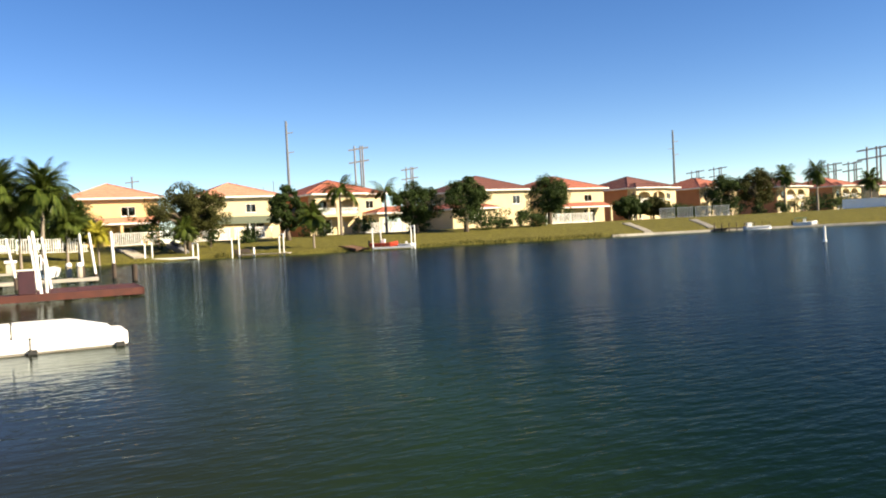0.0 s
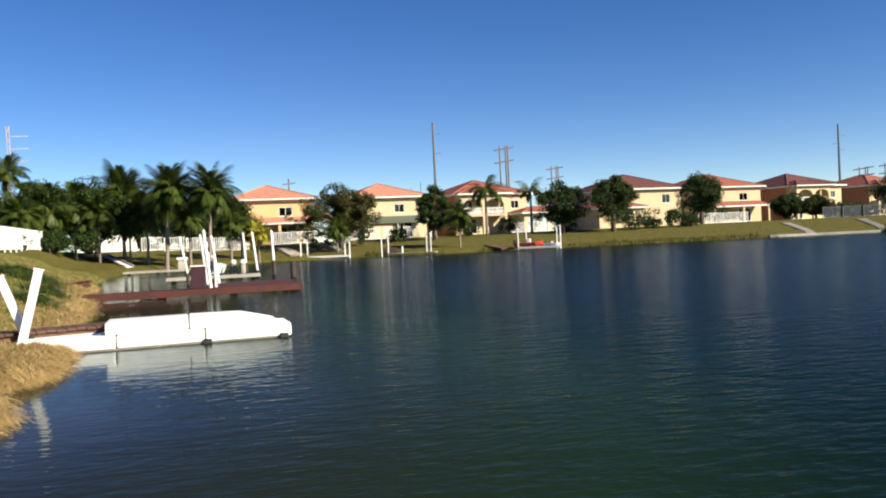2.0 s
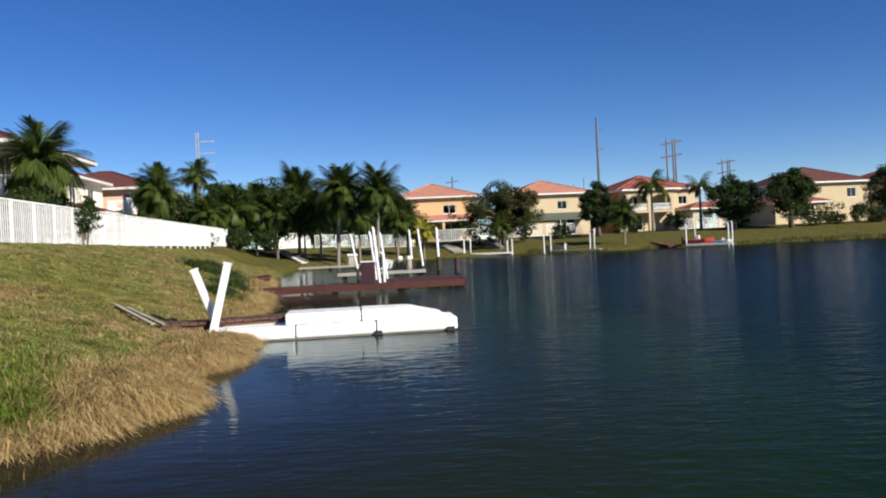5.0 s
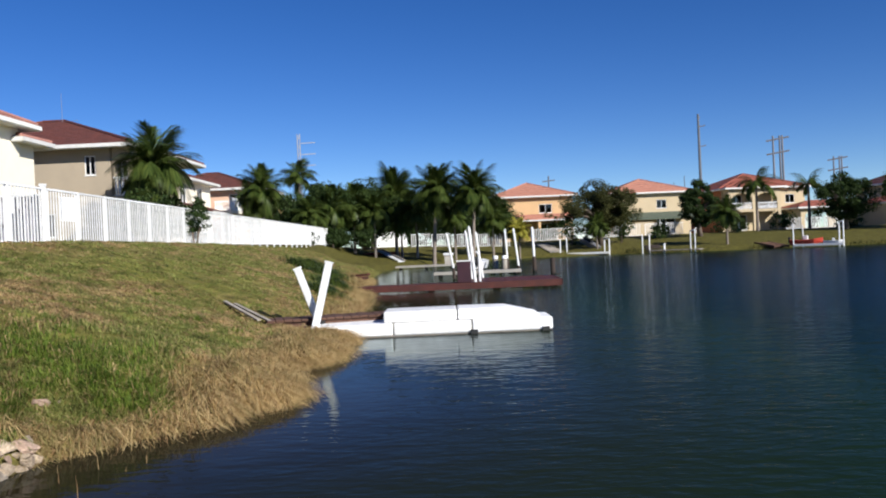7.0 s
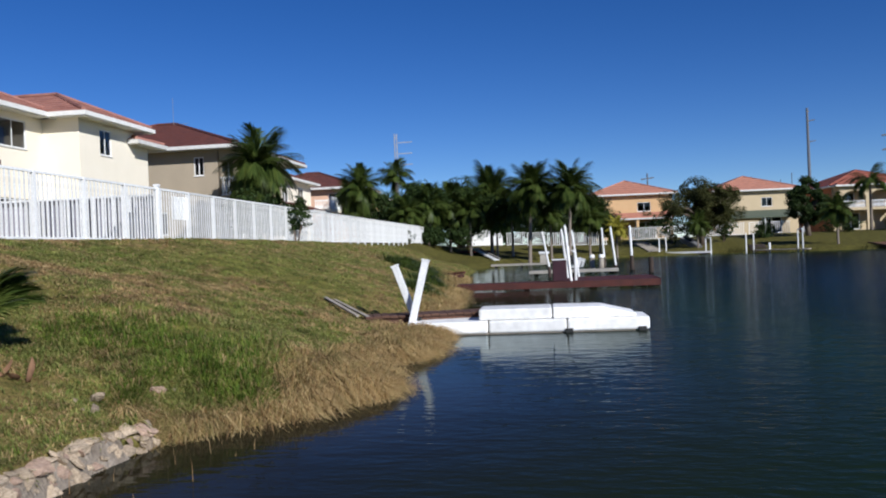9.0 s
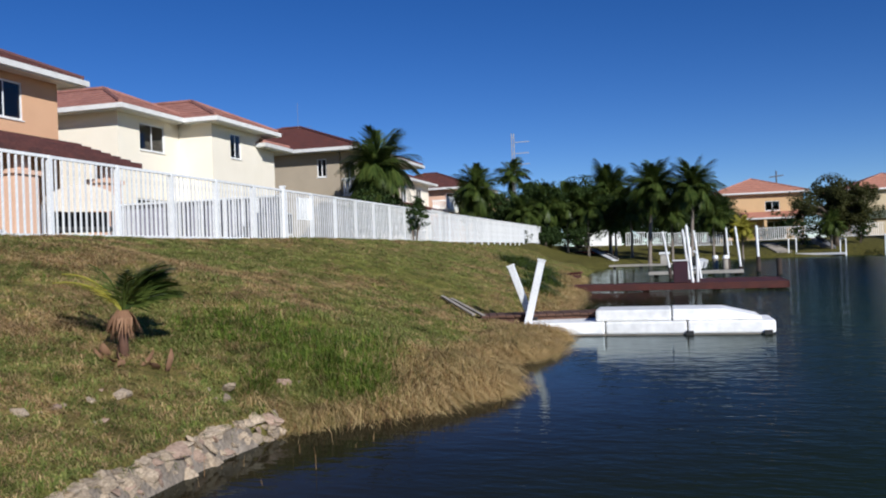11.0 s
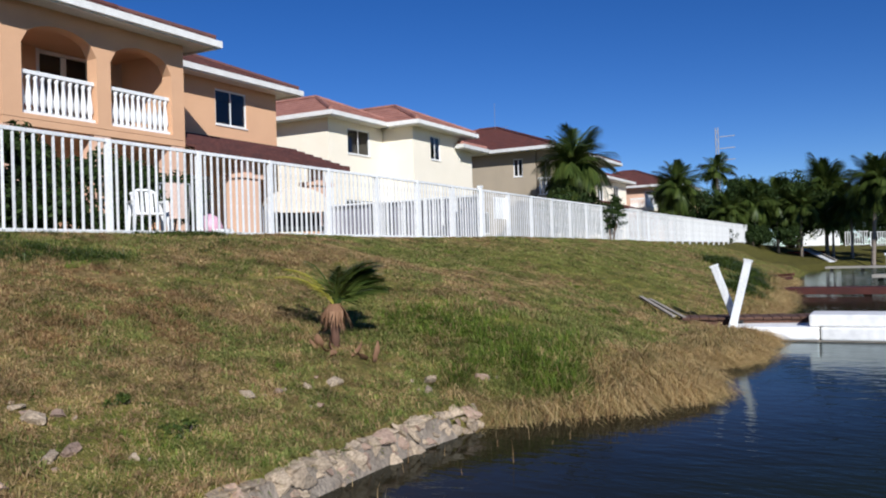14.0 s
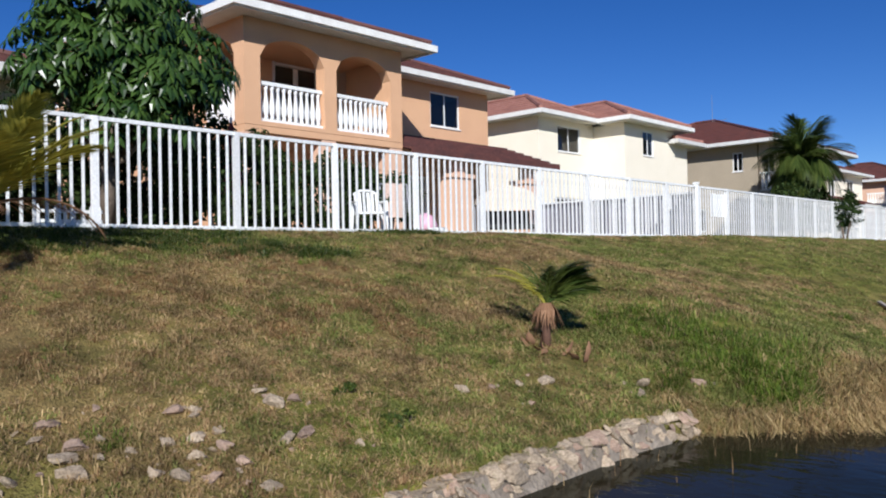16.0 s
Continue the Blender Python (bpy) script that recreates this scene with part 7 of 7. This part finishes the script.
for i in range(9):
    a0, a1 = math.pi * i / 9, math.pi * (i + 1) / 9
    p = [(-0.8 * math.cos(a0), 0.95 + 0.45 * math.sin(a0)), (-0.8 * math.cos(a1), 0.95 + 0.45 * math.sin(a1))]
    cn.quad((p[0][0], -0.3, p[0][1]), (p[1][0], -0.3, p[1][1]), (p[1][0], 0.3, p[1][1]), (p[0][0], 0.3, p[0][1]))
    cn.quad((p[0][0], -0.3, 0.78), (p[1][0], -0.3, 0.78), (p[1][0], -0.3, p[1][1]), (p[0][0], -0.3, p[0][1]))
part("canopy", cn, mat("cream_canvas", (0.66, 0.58, 0.47), (0.60, 0.52, 0.42), rough=0.9), swing, "cream canvas canopy")
for sx in (-0.78, 0.78):
    for sy in (-0.28, 0.28):
        part("post", Build().tube([(sx, sy, -0.05), (sx, sy, 0.98)], [0.025, 0.025], 8), STEEL, swing)
part("seat", Build().box(-0.7, 0.7, -0.25, 0.3, 0.3, 0.42), BLACK, swing, "dark seat cushion", bevel=0.04)
part("backrest", Build().box(-0.7, 0.7, 0.3, 0.42, 0.42, 0.8), BLACK, swing, bevel=0.04)
shade = thing("patio_umbrella", pose(-12.9, 7.55, G + 0.03), "closed maroon patio umbrella on a pale pole", "umbrella")
part("pole", Build().tube([(0, 0, 0), (0, 0, 2.15)], [0.022, 0.022], 8), STEEL, shade)
fold = Build()
for i in range(7):
    z, rad = 0.45 + 1.6 * i / 6, (0.17, 0.2, 0.19, 0.16, 0.13, 0.09, 0.03)[i]
    fold.v += [(math.cos(q * math.pi / 8) * rad * (1.0 if q % 2 else 0.72), math.sin(q * math.pi / 8) * rad * (1.0 if q % 2 else 0.72), z) for q in range(16)]
fold.f = [(i * 16 + q, i * 16 + (q + 1) % 16, i * 16 + 16 + (q + 1) % 16, i * 16 + 16 + q) for i in range(6) for q in range(16)]
part("canopy", fold, mat("maroon_canvas", (0.20, 0.045, 0.04), (0.14, 0.035, 0.03), rough=0.9), shade, "folded maroon canvas")
part("base", Build().tube([(0, 0, 0), (0, 0, 0.05), (0, 0, 0.09)], [0.24, 0.24, 0.06], 14), DARKWOOD, shade)
rack = thing("drying_rack", pose(-12.3, 10.95, G + 0.03, 0, 0, 70), "steel drying rack hung with a cream towel", "drying rack")
for sx in (-0.3, 0.3):
    part("leg", Build().tube([(sx, -0.15, 0), (sx, 0, 1.1), (sx, 0.15, 0)], [0.014] * 3, 6), STEEL, rack)
part("bar", Build().tube([(-0.3, 0, 1.1), (0.3, 0, 1.1)], [0.014, 0.014], 6), STEEL, rack)
cloth = Build()
drape = [(-0.05, 0.42), (-0.045, 0.7), (-0.035, 1.0), (-0.02, 1.115), (0.02, 1.115), (0.035, 1.0), (0.045, 0.75), (0.05, 0.58)]
for i, (yy, zz) in enumerate(drape):
    cloth.v += [(-0.22 + 0.11 * q, yy + 0.02 * math.sin(q * 2.1 + i * 0.4), zz) for q in range(5)]
cloth.f = [(i * 5 + q, i * 5 + q + 1, i * 5 + q + 6, i * 5 + q + 5) for i in range(7) for q in range(4)]
part("towel", cloth, mat("cream_towel", (0.62, 0.46, 0.38), (0.56, 0.41, 0.34), rough=0.95, bump=0.3), rack, "cream cotton towel")
border = thing("border_fence", pose(-10.45, 3.2, G + 0.02, 0, 0, 90), "tiny white picket border fence", "fence")
for z in (0.10, 0.22):
    part("rail", Build().box(0, 0.85, -0.012, 0.012, z, z + 0.04), WHITE, border)
for i in range(8):
    b = Build().box(-0.02, 0.02, -0.026, -0.013, 0.0, 0.28)
    b.v += [(0, -0.02, 0.33)]
    b.f += [(4, 5, 8), (5, 6, 8), (6, 7, 8), (7, 4, 8)]
    o = part("picket", b, WHITE, border)
    o.location = (0.05 + i * 0.107, 0, 0)

# ---- power lines far behind the houses ----
PYLON = mat("pale_grey_pylon", (0.20, 0.20, 0.22), (0.15, 0.155, 0.17), rough=0.8)


def power_pole(x, y, h, label, arms=(), r=0.3):
    p = thing("power_pole", Matrix.Translation((x, y, 1.5)), label, "power pole", "power poles")
    part("shaft", Build().tube([(0, 0, 0), (0, 0, h)], [r, r * 0.6], 8), POLE, p)
    for z, dx0, dx1 in arms:
        part("arm", Build().bar((dx0, 0, z), (dx1, 0, z + 0.25), 0.22), POLE, p)
    return p


def h_frame(x, y, h, w, label, turn=0.0, r=0.35):
    p = thing("h_frame_pylon", pose(x, y, 1.5, 0, 0, turn), label, "pylon", "power pylons")
    for sx in (-w / 2, w * 0.22, w / 2):
        part("shaft", Build().tube([(sx, 0, 0), (sx, 0, h)], [r * 0.85, r * 0.6], 8), PYLON, p)
    for z in (h * 0.82, h * 0.965):
        part("arm", Build().bar((-w * 1.25, 0, z - 0.16 * w), (w * 1.25, 0, z + 0.16 * w), r * 1.1), PYLON, p)
    return p


power_pole(58.5, 191.1, 27.5, "tall steel power pole behind the houses", ((24.6, 0, 1.6), (20.0, 0, 1.6), (26.5, -0.2, 0.4)), 0.42)
h_frame(81.7, 204.1, 23.2, 2.1, "twin-shaft pylon with two cross arms", -20)
h_frame(170.5, 361.7, 31.0, 3.2, "far-off grey twin-shaft pylon", -20, 0.5)
power_pole(204.7, 219.1, 30.5, "tall power pole beyond the far row", ((26.5, 0, 2.4), (22.0, 0, 2.4), (24.0, -2.2, 0)), 0.48)
power_pole(19.5, 158.7, 12.4, "short wooden pole behind the orange roof", ((11.3, -1.2, 1.2), (9.5, 0, 1.0)), 0.22)
lat = thing("lattice_pylon", pose(-26.0, 147.2, 1.5, 0, 0, 10), "red and white lattice mast with side arms", "pylon")
for sx, sy in ((-0.26, -0.26), (0.26, -0.26), (0.26, 0.26), (-0.26, 0.26)):
    part("leg", Build().tube([(sx, sy, 0), (sx * 0.8, sy * 0.8, 20.9)], [0.12, 0.1], 5), STEEL, lat)
for i in range(14):
    z = 1.0 + i * 1.42
    s_ = 1 if i % 2 else -1
    part("brace", Build().bar((-0.25 * s_, -0.26, z), (0.25 * s_, -0.26, z + 1.42), 0.09), STEEL, lat)
for z in (19.3, 17.3, 15.3):
    part("arm", Build().bar((0.4, 0, z), (2.9, 0, z + 0.1), 0.14), STEEL, lat)
for i, (x, y, h, w) in enumerate(((210.5, 148.0, 17.0, 3.4), (222.0, 146.0, 17.0, 3.4), (266.0, 195.4, 17.0, 2.6), (262.0, 200.6, 17.0, 2.6), (301.0, 292.9, 23.5, 3.4), (293.7, 300.2, 22.5, 3.4))):
    h_frame(x, y, h, w, "grey twin-shaft pylon on the horizon", -40, 0.4)
for i, (x, y, h) in enumerate(((43.0, 190.0, 12.5), (46.0, 190.5, 13.0), (52.0, 190.0, 12.0), (55.0, 192.0, 13.5))):
    power_pole(x, y, h, "bare thin pole behind the orange roofs", (), 0.13)
ant = thing("roof_aerial", pose(-21.5, 46.0, G + 7.0), "thin aerial mast on the taupe house roof", "aerial")
part("mast", Build().tube([(0, 0, -0.6), (0, 0, 2.0)], [0.016, 0.01], 5), STEEL, ant)
part("arm", Build().tube([(-0.5, 0, 0.35), (0.9, 0, 0.45)], [0.012, 0.012], 5), STEEL, ant)
